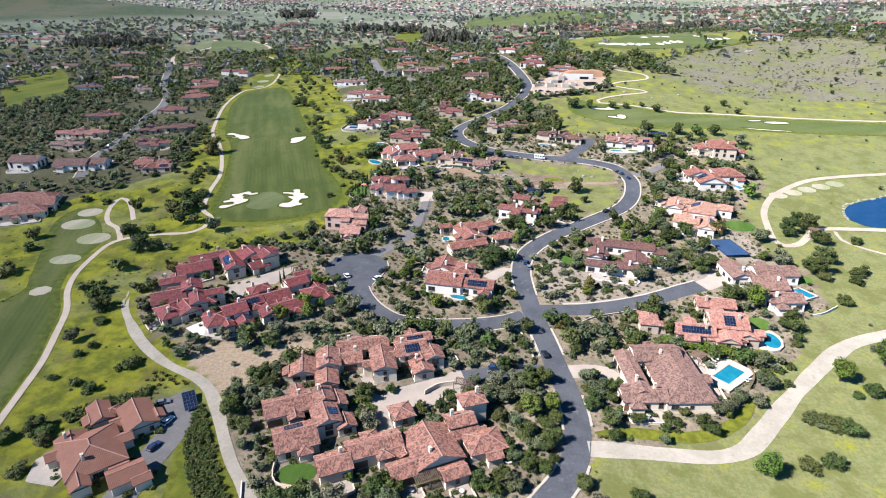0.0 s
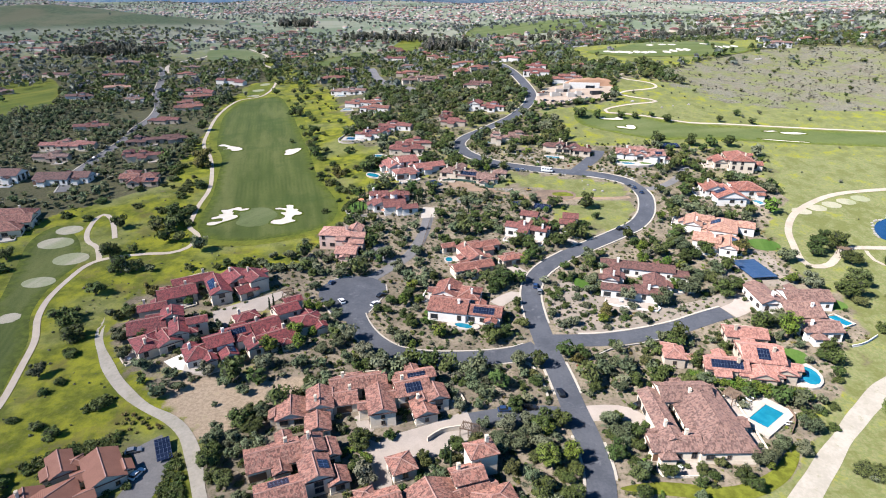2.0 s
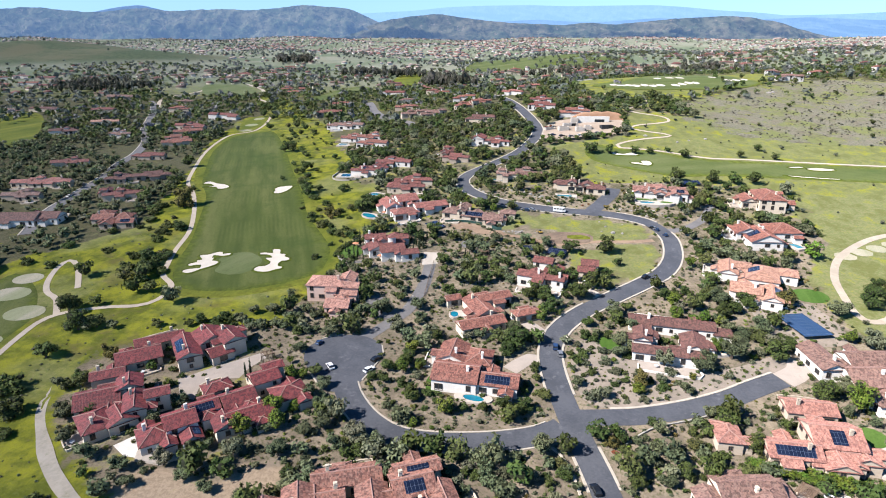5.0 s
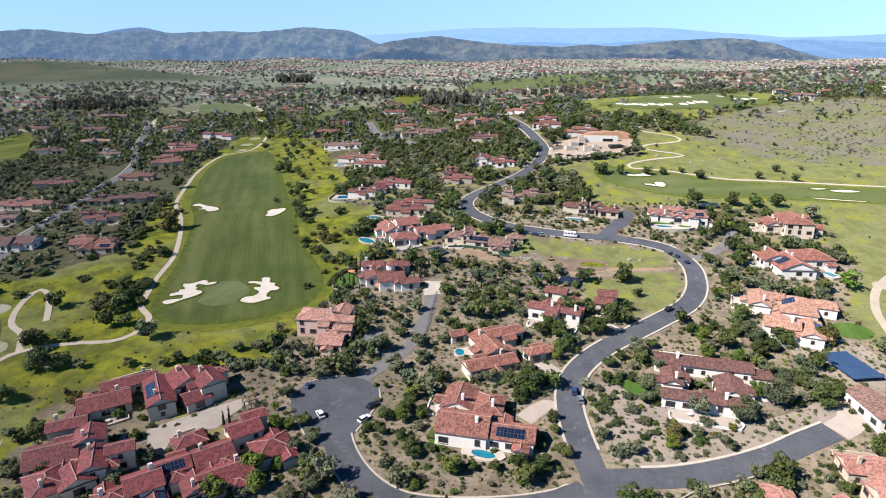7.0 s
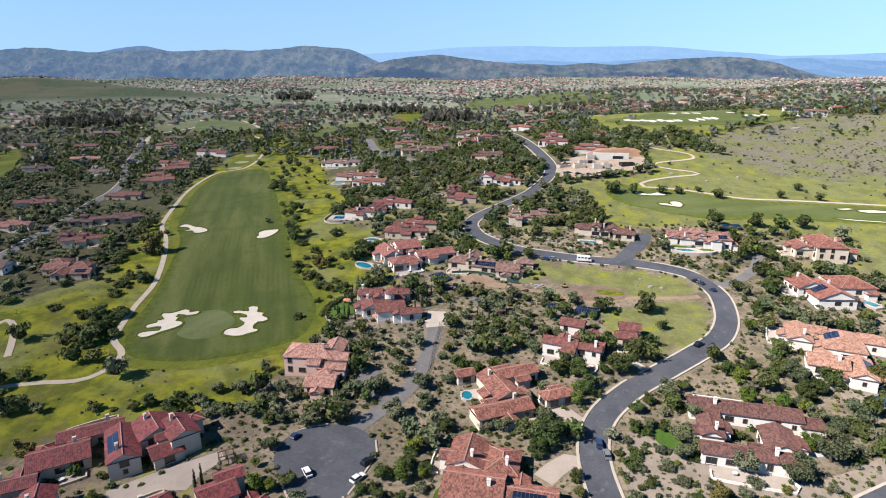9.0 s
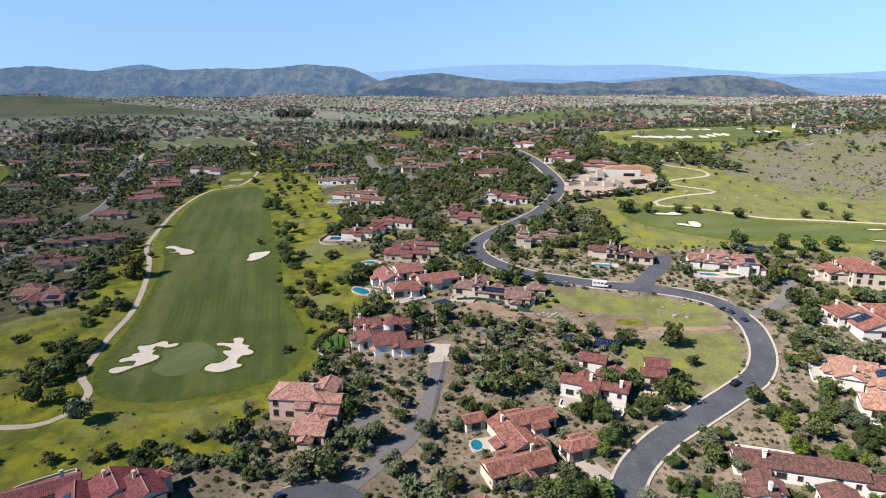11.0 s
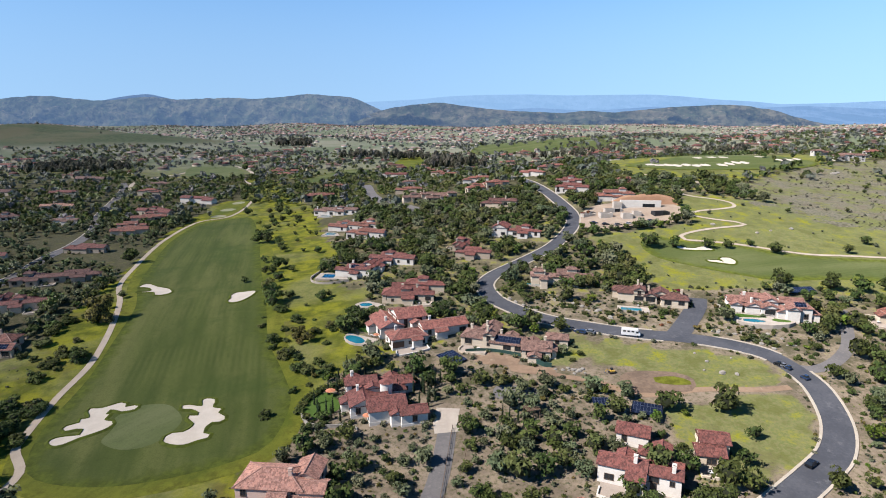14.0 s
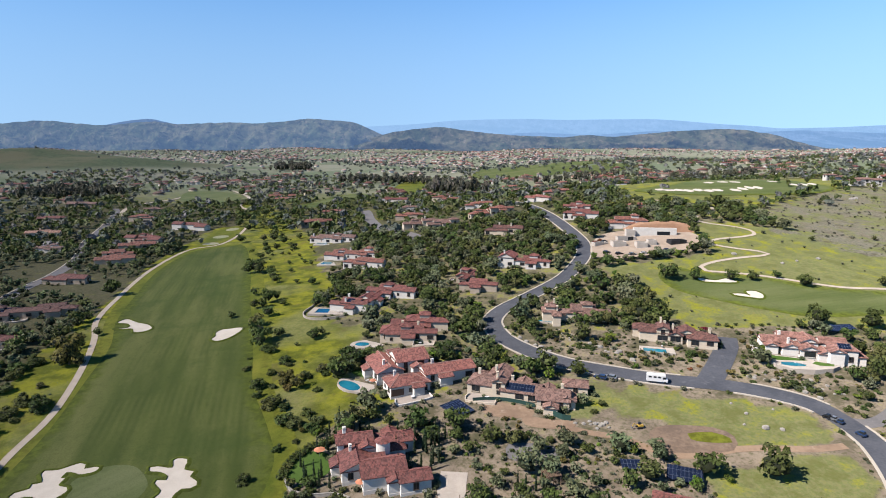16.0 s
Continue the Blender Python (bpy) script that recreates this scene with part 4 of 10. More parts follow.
def berm(name, x, y, rx, ry, high, turn, material, label):
    """A heaped bank with a steep front, sloping away behind."""
    n = 22
    c, s = math.cos(radians(turn)), math.sin(radians(turn))
    verts, faces = [], []
    for j in range(n + 1):
        for i in range(n + 1):
            u, v = 2 * i / n - 1, 2 * j / n - 1
            f = max(0.0, 1 - u ** 4) * max(0.0, min(1.0, (v + 1) * 1.9)) * max(0.0, 1 - max(0.0, v) ** 2)
            px, py = x + u * rx * c - v * ry * s, y + u * rx * s + v * ry * c
            h = high * f * (1 + 0.16 * noise.noise(Vector((px * 0.16, py * 0.16, 3.0))))
            verts.append((px, py, gz(px, py) - 0.3 + h))
    for j in range(n):
        for i in range(n):
            a = j * (n + 1) + i
            faces.append((a, a + 1, a + n + 2, a + n + 1))
    me = mesh_of(name, verts, faces)
    me.shade_smooth()
    me.materials.append(material)
    tagged(new(name, me), label, "bank", kind="structure")


berm("spoil_bank", 128, 565, 22, 9, 5.0, -8, M["clay"], "orange-brown cut bank above the building site")
patch("planted_bank", [(-79, 152), (-72, 150), (-66.5, 139), (-60, 128), (-53, 115), (-50, 104), (-72, 104), (-76, 122), (-80, 140)], M["rough"], "steep dark green planted bank", "bank", lift=0.08)
patch("gravel_garden", [(42, 220), (42, 240), (50, 255), (62, 246), (80, 235), (100, 238), (118, 245), (118, 236), (100, 231), (89, 225), (72, 219.5), (58, 216.5), (46, 216)], M["gravel"], "grey gravel garden with scattered shrubs", "garden", lift=0.08, keep_off=False)
patch("gravel_garden", [(124, 254), (124, 280), (136, 284), (150, 281), (153, 262), (146, 252)], M["gravel"], "grey gravel plot round a solar field", "garden", lift=0.08, keep_off=False)

# ---- building things from parts ----
def part(name, me, material, parent, label="", m=None):
    """One mesh as a part of a thing or of a part."""
    if isinstance(me, bmesh.types.BMesh):
        data = bpy.data.meshes.new(name)
        me.to_mesh(data)
        me.free()
        me = data
    if material is not None and not me.materials:
        me.materials.append(material)
    ob = new(name, me)
    ob.parent = parent
    if m is not None:
        ob.matrix_basis = m
    return tagged(ob, label)


def base(name, m, label, category, group=""):
    ob = new(name)
    ob.empty_display_size = 0.5
    ob.matrix_basis = m
    return tagged(ob, label, category, group)


def box(bm, cx, cy, cz, sx, sy, sz, bevel=0.0):
    """A box by its centre and sizes, with softened edges."""
    r = bmesh.ops.create_cube(bm, size=1.0, matrix=Matrix.Translation((cx, cy, cz)) @ Matrix.Diagonal((sx, sy, sz, 1)))
    if bevel:
        edges = list({e for v in r["verts"] for e in v.link_edges})
        bmesh.ops.bevel(bm, geom=edges, offset=bevel, segments=1, affect="EDGES")
    return bm


def box_mesh(name, sx, sy, sz, bevel=0.0, up=True):
    bm = bmesh.new()
    box(bm, 0, 0, sz / 2 if up else 0, sx, sy, sz, bevel)
    me = bpy.data.meshes.new(name)
    bm.to_mesh(me)
    bm.free()
    return me


def roof_slope(verts, faces, uvs, a, b, top_at, wave=0.055, period=0.42):
    """One tiled slope: eave from a to b, top_at(s) gives the upper point over the share s of the eave."""
    a, b = Vector(a), Vector(b)
    length = (b - a).length
    n = max(4, int(length / period) * 4)
    start = len(verts)
    for i in range(n + 1):
        s = i / n
        low, high = a.lerp(b, s), Vector(top_at(s))
        lift = wave * abs(math.sin(math.pi * s * length / period))
        verts.append(low + Vector((0, 0, lift)))
        verts.append(high + Vector((0, 0, lift * 0.9)))
        rise = (high - low).length
        uvs.append((s * length / 0.42, 0.0))
        uvs.append((s * length / 0.42, rise / 0.45))
    for i in range(n):
        k = start + 2 * i
        faces.append((k, k + 2, k + 3, k + 1))


def tiled_roof(w, d, rise, over=0.55, hip=True, thick=0.16, period=0.42):
    """A roof over a w by d plan whose ridge runs along x; its eave lies at z = 0."""
    W, D = w / 2 + over, d / 2 + over
    verts, faces, uvs = [], [], []
    run = min(D, W * 0.98) if hip else 0.0
    z = rise
    rx = W - run

    def front(sign):
        def top(s):
            x = -W + s * 2 * W
            if hip and x < -rx:
                f = (x + W) / run
            elif hip and x > rx:
                f = (W - x) / run
            else:
                f = 1.0
            f = max(f, 0.0)
            return (x * sign, -D * sign * (1 - f), z * f)
        return top

    roof_slope(verts, faces, uvs, (-W, -D, 0), (W, -D, 0), front(1), 0.13 * period, period)
    roof_slope(verts, faces, uvs, (W, D, 0), (-W, D, 0), front(-1), 0.13 * period, period)
    if hip:
        def side(sign):
            def top(s):
                y = -D + s * 2 * D
                f = max(0.0, 1 - abs(y) / D)
                return (sign * (W - run * f), y * sign, z * f)
            return top
        roof_slope(verts, faces, uvs, (W, -D, 0), (W, D, 0), side(1), 0.13 * period, period)
        roof_slope(verts, faces, uvs, (-W, D, 0), (-W, -D, 0), side(-1), 0.13 * period, period)
    # eave boards and soffit
    k = len(verts)
    ring = [(-W, -D), (W, -D), (W, D), (-W, D)]
    for x, y in ring:
        verts += [Vector((x, y, 0.03)), Vector((x, y, -thick))]
        uvs += [(0.5, 0.5), (0.5, 0.5)]
    for i in range(4):
        j = (i + 1) % 4
        faces.append((k + 2 * i + 1, k + 2 * j + 1, k + 2 * j, k + 2 * i))
    faces.append((k + 7, k + 5, k + 3, k + 1))
    if not hip:
        g = len(verts)
        rake = len(faces)
        for sx in (-1, 1):
            for y, zz in ((-D, 0.0), (0, z), (D, 0.0), (D, -thick), (0, z - thick), (-D, -thick)):
                verts.append(Vector((sx * W, y, zz)))
                uvs.append((0.5, 0.5))
        faces += [(g, g + 1, g + 4, g + 5), (g + 1, g + 2, g + 3, g + 4), (g + 11, g + 10, g + 7, g + 6), (g + 10, g + 9, g + 8, g + 7)]
    if hip:
        rake = len(faces)
    # ridge caps
    def cap(p, q, r=0.17):
        p, q = Vector(p), Vector(q)
        side_ = (q - p).cross(Vector((0, 0, 1)))
        if side_.length < 1e-6:
            return
        side_.normalize()
        k0 = len(verts)
        for e in (p, q):
            for dx, dz in ((-r, -0.02), (-r * 0.6, 0.16), (r * 0.6, 0.16), (r, -0.02)):
                verts.append(e + side_ * dx + Vector((0, 0, dz)))
                uvs.append((0.5, (e - p).length / 0.45))
        for j in range(3):
            faces.append((k0 + j, k0 + j + 1, k0 + j + 5, k0 + j + 4))
    cap((-rx, 0, z), (rx, 0, z))
    if hip:
        for sx in (-1, 1):
            for sy in (-1, 1):
                cap((sx * W, sy * D, 0.0), (sx * rx, 0, z))
    me = mesh_of("roof", [tuple(v) for v in verts], faces)
    for k in range(rake, len(faces)):
        me.polygons[k].material_index = 1
    uv = me.uv_layers.new(name="tile")
    flat = np.array([uvs[l.vertex_index] for l in me.loops], dtype=np.float32)
    uv.data.foreach_set("uv", flat.ravel())
    return me


def wing_walls(w, d, h, rise, gable, foot=2.2):
    """Stucco walls with gable ends up under the roof, on a plinth set into the slope."""
    x, y = w / 2, d / 2
    verts = [(-x, -y, -foot), (x, -y, -foot), (x, y, -foot), (-x, y, -foot), (-x, -y, h), (x, -y, h), (x, y, h), (-x, y, h)]
    faces = [(0, 1, 5, 4), (2, 3, 7, 6)]
    if gable:
        top = h + rise * (y / (y + 0.55)) - 0.12
        verts += [(-x, 0, top), (x, 0, top)]
        faces += [(1, 2, 6, 9, 5), (3, 0, 4, 8, 7)]
    else:
        faces += [(1, 2, 6, 5), (3, 0, 4, 7)]
    # a low plinth band, proud of the wall
    k = len(verts)
    for e, z in ((0.06, -foot), (0.06, 0.35), (0.0, 0.42)):
        verts += [(-x - e, -y - e, z), (x + e, -y - e, z), (x + e, y + e, z), (-x - e, y + e, z)]
    for lv in range(2):
        for i in range(4):
            j = (i + 1) % 4
            faces.append((k + 4 * lv + i, k + 4 * lv + j, k + 4 * lv + 4 + j, k + 4 * lv + 4 + i))
    return mesh_of("wall", verts, faces)


def arch_frame(w, h, depth=0.12, border=0.12):
    """A window or door surround with a sill, standing proud of the wall; its foot is at z = 0, its face towards -y."""
    bm = bmesh.new()
    box(bm, -w / 2 - border / 2, -depth / 2, h / 2, border, depth, h + 2 * border)
    box(bm, w / 2 + border / 2, -depth / 2, h / 2, border, depth, h + 2 * border)
    box(bm, 0, -depth / 2, h + border / 2, w, depth, border)
    box(bm, 0, -depth * 0.8, -border / 2, w + 2 * border + 0.1, depth * 1.6, border)
    box(bm, 0, -depth * 0.35, h / 2, 0.07, depth * 0.5, h)
    me = bpy.data.meshes.new("window_frame")
    bm.to_mesh(me)
    bm.free()
    me.materials.append(M["frame"])
    return me


def pane_mesh(w, h):
    me = box_mesh("pane", w, 0.05, h)
    me.materials.append(M["glass"])
    return me


OPENINGS = {k: (arch_frame(w, h), pane_mesh(w, h), w, h) for k, (w, h) in
            {"small": (1.0, 1.2), "tall": (1.3, 1.9), "wide": (2.2, 1.5), "french": (2.6, 2.2), "loggia": (3.6, 2.2)}.items()}
GARAGE = box_mesh("garage_door", 4.6, 0.10, 2.4, 0.03)
GARAGE.materials.append(M["door"])
DOOR = box_mesh("door", 1.3, 0.12, 2.3, 0.03)
DOOR.materials.append(M["door"])


def chimney_mesh():
    bm = bmesh.new()
    box(bm, 0, 0, 0.75, 0.95, 0.75, 2.9, 0.05)
    box(bm, 0, 0, 2.25, 1.12, 0.92, 0.16, 0.03)
    for sx in (-1, 1):
        for sy in (-1, 1):
            box(bm, sx * 0.36, sy * 0.27, 2.48, 0.16, 0.16, 0.34)
    box(bm, 0, 0, 2.71, 1.1, 0.9, 0.13, 0.03)
    me = bpy.data.meshes.new("chimney")
    bm.to_mesh(me)
    bm.free()
    return me


CHIMNEY = chimney_mesh()
CHIMNEYS = {}


def panel_mesh(w, d, thick=0.08, cells="solar"):
    """A rack of solar panels with its cell grid; lies in the xy plane."""
    bm = bmesh.new()
    box(bm, 0, 0, 0, w, d, thick)
    uv = bm.loops.layers.uv.new("tile")
    for f in bm.faces:
        for l in f.loops:
            l[uv].uv = (l.vert.co.x, l.vert.co.y)
    me = bpy.data.meshes.new("solar_panel")
    bm.to_mesh(me)
    bm.free()
    me.materials.append(M[cells])
    return me


HOUSES = []
VILLAS = []
house_rng = random.Random(11)


def broken_up(x, y, w, d, turn, h, kind):
    """A broad wing far up the hill as a main range with cross wings, a low porch and a square tower."""
    if d > w:
        w, d, turn = d, w, turn + 90
    if w < 13 or d < 9 or y < 400:
        return [(x, y, w, d, turn, h, kind)]
    c, s = math.cos(radians(turn)), math.sin(radians(turn))

    def at(u, v):
        return x + u * c - v * s, y + u * s + v * c
    side = house_rng.choice((-1, 1))
    low = min(h, 3.4)
    out = [(*at(0, 0.12 * d), w * 0.62, d * 0.58, turn, h, kind),
           (*at(-side * w * 0.34, -0.06 * d), w * 0.28, d * house_rng.uniform(0.8, 0.98), turn + 90, low, "g"),
           (*at(side * w * 0.36, -0.12 * d), w * 0.25, d * house_rng.uniform(0.6, 0.85), turn + 90, h * house_rng.uniform(0.85, 1.15), house_rng.choice("gh")),
           (*at(side * w * house_rng.uniform(0.0, 0.12), -0.33 * d), w * house_rng.uniform(0.25, 0.4), d * 0.28, turn, low * 0.85, "g")]
    if y > 700:
        return out[:3]
    if house_rng.random() < 0.6:
        out.append((*at(side * w * house_rng.uniform(0.05, 0.22), 0.1 * d), 4.4, 4.2, turn, h + 2.2, "h"))
    return out


def house(label, wall, roof, wings, panels=(), chimneys=2, windows=True, steep=0.42, group="", loggia=False):
    """A villa of several wings: x, y, width, depth, turn, eave height, 'h' hipped or 'g' gabled. panels: (wing, share of width, side)."""
    wings = [k for w in wings for k in broken_up(*w)]
    for x, y, w, d, turn, h, kind in list(wings):
        # projecting bays and porches on the long sides
        if max(w, d) >= 9 and y < 400:
            if d > w:
                w, d, turn = d, w, turn + 90
            c, s = math.cos(radians(turn)), math.sin(radians(turn))
            for side in (-1, 1):
                if house_rng.random() < 0.72:
                    u, v = house_rng.uniform(-0.33, 0.33) * w, side * (d / 2 + house_rng.uniform(0.2, 1.0))
                    wings.append((x + u * c - v * s, y + u * s + v * c, house_rng.uniform(3.4, 5.0), house_rng.uniform(3.6, 4.6), turn + 90, h * house_rng.uniform(0.78, 0.93), house_rng.choice("gggh")))
    VILLAS.append((wall, wings[:3]))
    x0, y0 = sum(w[0] for w in wings) / len(wings), sum(w[1] for w in wings) / len(wings)
    root = base("house", pose(x0, y0, gz(x0, y0)), label, "house", group)
    for n, (x, y, w, d, turn, h, kind) in enumerate(wings):
        if d > w:
            w, d, turn = d, w, turn + 90
        z = gz(x, y) + 0.15
        here = pose(x - x0, y - y0, z - gz(x0, y0), 0, 0, turn)
        rise = steep * d / 2 + 0.25
        over = 0.5
        wm = wing_walls(w, d, h, rise, kind == "g")
        wm.materials.append(M[wall])
        wall_ob = part("wall", wm, None, root, m=here)
        rm = tiled_roof(w, d, rise, over, kind == "h", period=0.42 if y < 480 else 0.9 if y < 650 else 2.0)
        rm.materials.append(M[roof])
        rm.materials.append(M[roof] if roof in ("umber", "maroon", "brown") else M["ridge"])
        roof_ob = part("roof", rm, None, root, m=here @ pose(0, 0, h + 0.02))
        HOUSES.append((x, y, w, d, turn))
        c, s = math.cos(radians(turn)), math.sin(radians(turn))
        u, v = (cx_ - x) * c + (cy_ - y) * s, -(cx_ - x) * s + (cy_ - y) * c
        covered[(abs(u) < w / 2 + 1.6) & (abs(v) < d / 2 + 1.6)] = True
        fronts[(abs(cx_ - x) < max(w * abs(c) + d * abs(s), 6) / 2 + 1) & (cy_ < y) & (cy_ > y - (w * abs(s) + d * abs(c)) / 2 - (5.5 if y < 380 else 15.0))] = True
        soiled[(u / (w / 2 + 15)) ** 2 + (v / (d / 2 + 15)) ** 2 < 1] = True
        if n < chimneys and max(w, d) > 5:
            sx = house_rng.choice((-1, 1)) * w * 0.27
            if wall not in CHIMNEYS:
                CHIMNEYS[wall] = CHIMNEY.copy()
                CHIMNEYS[wall].materials.append(M[wall])
            cm = CHIMNEYS[wall]
            part("chimney", cm, None, roof_ob, "stucco chimney with a tiled cap", m=pose(sx, d * 0.16, rise * 0.35))
        for wing, share, side in panels:
            if wing == n:
                slope = math.atan2(rise, d / 2 + over)
                ln = math.hypot(rise, d / 2 + over)
                pw, pd = w * share, ln * 0.62
                pm = panel_mesh(pw, pd)
                part("solar_panel", pm, None, roof_ob, "dark blue rooftop solar panels",
                     m=pose(0, 0, 0, 0, 0, 0 if side < 0 else 180) @ pose(0, -(d / 2 + over) / 2, rise / 2 + 0.14) @ pose(0, 0, 0, math.degrees(slope)))
        if windows and max(w, d) > 5.2:
            floors = (0.9,) if h < 4.4 else (0.9, h - 2.0)
            for face in range(4):
                length, out_, ang = ((w, d / 2, 0), (d, w / 2, 90), (w, d / 2, 180), (d, w / 2, 270))[face]
                count = max(1, int(length / 4.2))
                if math.cos(radians(turn + ang)) < -0.35:
                    continue
                for fl, z0 in enumerate(floors):
                    for i in range(count):
                        if house_rng.random() < (0.22 if y < 430 else 0.5):
                            continue
                        px_ = (i + 0.5) / count * length - length / 2
                        key = house_rng.choice(("small", "tall", "wide", "french") if fl == 0 and h < 4.4 else ("small", "tall", "wide"))
                        if loggia and fl == 0 and face in (1, 3) and length < 7:
                            key = "loggia"
                        fm, pm, ow, oh = OPENINGS[key]
                        z1 = z0 if key not in ("french", "loggia") else 0.15
                        if z1 + oh > h - 0.25:
                            z1 = h - 0.3 - oh
                        m4 = pose(0, 0, 0, 0, 0, ang) @ pose(px_, -out_ - 0.01, z1)
                        if fl == 0 and face == 0 and i == 0 and n == 1:
                            part("garage_door" if length > 6 else "door", GARAGE if length > 6 else DOOR, None, wall_ob, "brown panelled door", m=pose(0, 0, 0, 0, 0, ang) @ pose(px_, -out_ - 0.03, 0.02))
                            continue
                        part("pane", pm, None, part("window", fm, None, root, m=here @ m4))
    return root

# ---- villas ----
house("smooth sienna-tiled villa beside a dirt track", "cream", "sienna",
      [(-101.7, 133.7, 15.3, 18.4, 37, 3.4, "h"),
       (-108.7, 136.5, 8.3, 9.6, 37, 3.2, "g"),
       (-95.3, 149, 9.1, 13, 37, 3.2, "g"),
       (-108.3, 150.9, 6, 9.6, 37, 3, "g"),
       (-87.5, 125.3, 9.1, 7, 37, 3, "g"),
       (-99.8, 123.1, 4.6, 7.9, 37, 3.2, "g")],
      panels=[], chimneys=2)
house("rose-brown tiled villa in a walled court", "cream", "rose",
      [(-39.9, 174.2, 7.6, 10, 12, 4.7, "g"),
       (-33, 176.7, 8.2, 7.7, 12, 3.2, "g"),
       (-29.2, 184, 17.9, 7.5, 12, 3.5, "g"),
       (-20.8, 172.6, 7.7, 12.8, 12, 5.1, "g"),
       (-48.4, 171.6, 8.8, 9, 12, 3, "g"),
       (-38.9, 165, 7, 7.6, 12, 3.4, "g")],
      panels=[], chimneys=3)
house("rose-brown villa with rooftop solar panels", "cream", "rose",
      [(-7.5, 171.5, 6.8, 8.4, 17, 3.2, "g"),
       (-11.4, 179.3, 10.4, 9.1, 17, 5.1, "g"),
       (-3.7, 176.3, 6.3, 7.2, 17, 4.7, "g"),
       (-10.5, 185, 11.8, 5.2, 17, 5.1, "g")],
      panels=[(1, 0.5, -1), (3, 0.5, -1)], chimneys=2)
house("stepped rose-brown tiled villa by a paved court", "cream", "rose",
      [(-38, 154, 5.7, 6.8, 22, 5.1, "g"),
       (-49, 152, 14.4, 9.5, 22, 3.5, "g"),
       (-35.6, 144.8, 7.7, 8.4, 22, 5.1, "g"),
       (-29.7, 144.3, 5.3, 5.6, 22, 3, "g"),
       (-43.5, 137.8, 11.8, 10.8, 22, 3.4, "g"),
       (-33.6, 154.3, 4.5, 6.9, 22, 3.4, "g")],
      panels=[(4, 0.45, 1), (2, 0.4, -1)], chimneys=2)
house("long rose-brown tiled courtyard villa", "cream", "rose",
      [(-30.5, 127.4, 8.9, 7.8, 21, 3.5, "g"),
       (-19.9, 133.6, 15.4, 7.5, 21, 3.9, "g"),
       (-13.8, 131.9, 4.9, 4.6, 21, 3, "g")],
      panels=[], chimneys=1)
house("rose-brown villa with a timber pergola", "cream", "rose",
      [(-3.1, 133.3, 13.8, 14.8, 23, 3.4, "g"),
       (-11, 125.2, 7.3, 6.5, 23, 3, "g"),
       (3.1, 124.4, 7, 4.8, 23, 3, "g"),
       (-12.9, 148.5, 6.4, 6.7, 23, 3.2, "h")],
      panels=[], chimneys=1)
house("rose-brown villa with a square tower", "cream", "rose",
      [(8.9, 149.7, 7.5, 6, 18, 7, "h"),
       (5, 142.7, 8.1, 6, 18, 5.1, "g"),
       (12, 135.5, 10.8, 8.7, 18, 3.4, "h"),
       (6.5, 140.2, 7.7, 4, 18, 3.4, "g")],
      panels=[], chimneys=2)
house("red-tiled villa with a solar roof wing", "cream", "red",
      [(-114.3, 247.3, 14.7, 10.2, 29, 3.4, "g"),
       (-111.4, 258.3, 16.9, 6.6, 29, 3.4, "g"),
       (-97.2, 249.1, 8, 17.2, 29, 5.1, "g")],
      panels=[(2, 0.5, 1)], chimneys=3)
house("two-storey red-tiled villa by a court", "cream", "red",
      [(-91.4, 256.5, 10.1, 10.6, 39, 5.1, "g"),
       (-83.1, 254.6, 7.8, 11.2, 39, 6, "g"),
       (-85.3, 249.1, 8, 7.5, 39, 3, "g")],
      panels=[], chimneys=2)
house("stepped red-tiled villa on a green slope", "cream", "red",
      [(-119.6, 235.8, 10.4, 6.1, 24, 3.5, "g"),
       (-108, 227.8, 7.6, 7.8, 24, 5.1, "g"),
       (-101.2, 217.3, 6.5, 10.6, 24, 5.1, "g"),
       (-95.5, 220.8, 6.9, 5.2, 24, 6, "g"),
       (-115.9, 222.2, 12.9, 11.5, 24, 3.4, "g")],
      panels=[], chimneys=3)
house("low red-tiled villa among grey-green trees", "cream", "red",
      [(-110.5, 210.8, 9.7, 11.9, 40, 3.4, "h"),
       (-104, 212.4, 8.3, 8.8, 40, 3.4, "g")],
      panels=[], chimneys=1)
house("red-tiled villa with solar panels and white terrace", "white", "red",
      [(-88.9, 203.5, 9.5, 9.3, 32, 3.4, "h"),
       (-83.3, 208, 8.8, 8.8, 32, 5.1, "g"),
       (-78.8, 213.9, 9.7, 6.9, 32, 4.7, "g"),
       (-78.1, 203, 5.4, 6, 32, 3, "g")],
      panels=[(2, 0.7, -1), (3, 0.6, -1)], chimneys=2)
house("red-tiled villa beside a paved court", "cream", "red",
      [(-78.6, 226.5, 8.5, 6.1, 34, 3.4, "h"),
       (-69.4, 219.9, 9.9, 9.3, 34, 3.4, "g"),
       (-63.2, 228.8, 8.6, 7.6, 34, 5.1, "g")],
      panels=[], chimneys=2)
house("red-tiled villa shaded by tall trees", "cream", "red",
      [(-63.4, 211.8, 13.5, 8.8, 32, 3.4, "g"),
       (-69.4, 208.2, 7.4, 7.6, 32, 3.5, "g"),
       (-53.6, 222.4, 10.5, 9.2, 32, 3.4, "h"),
       (-61.7, 233.6, 6.3, 4.6, 32, 6, "g")],
      panels=[], chimneys=2)
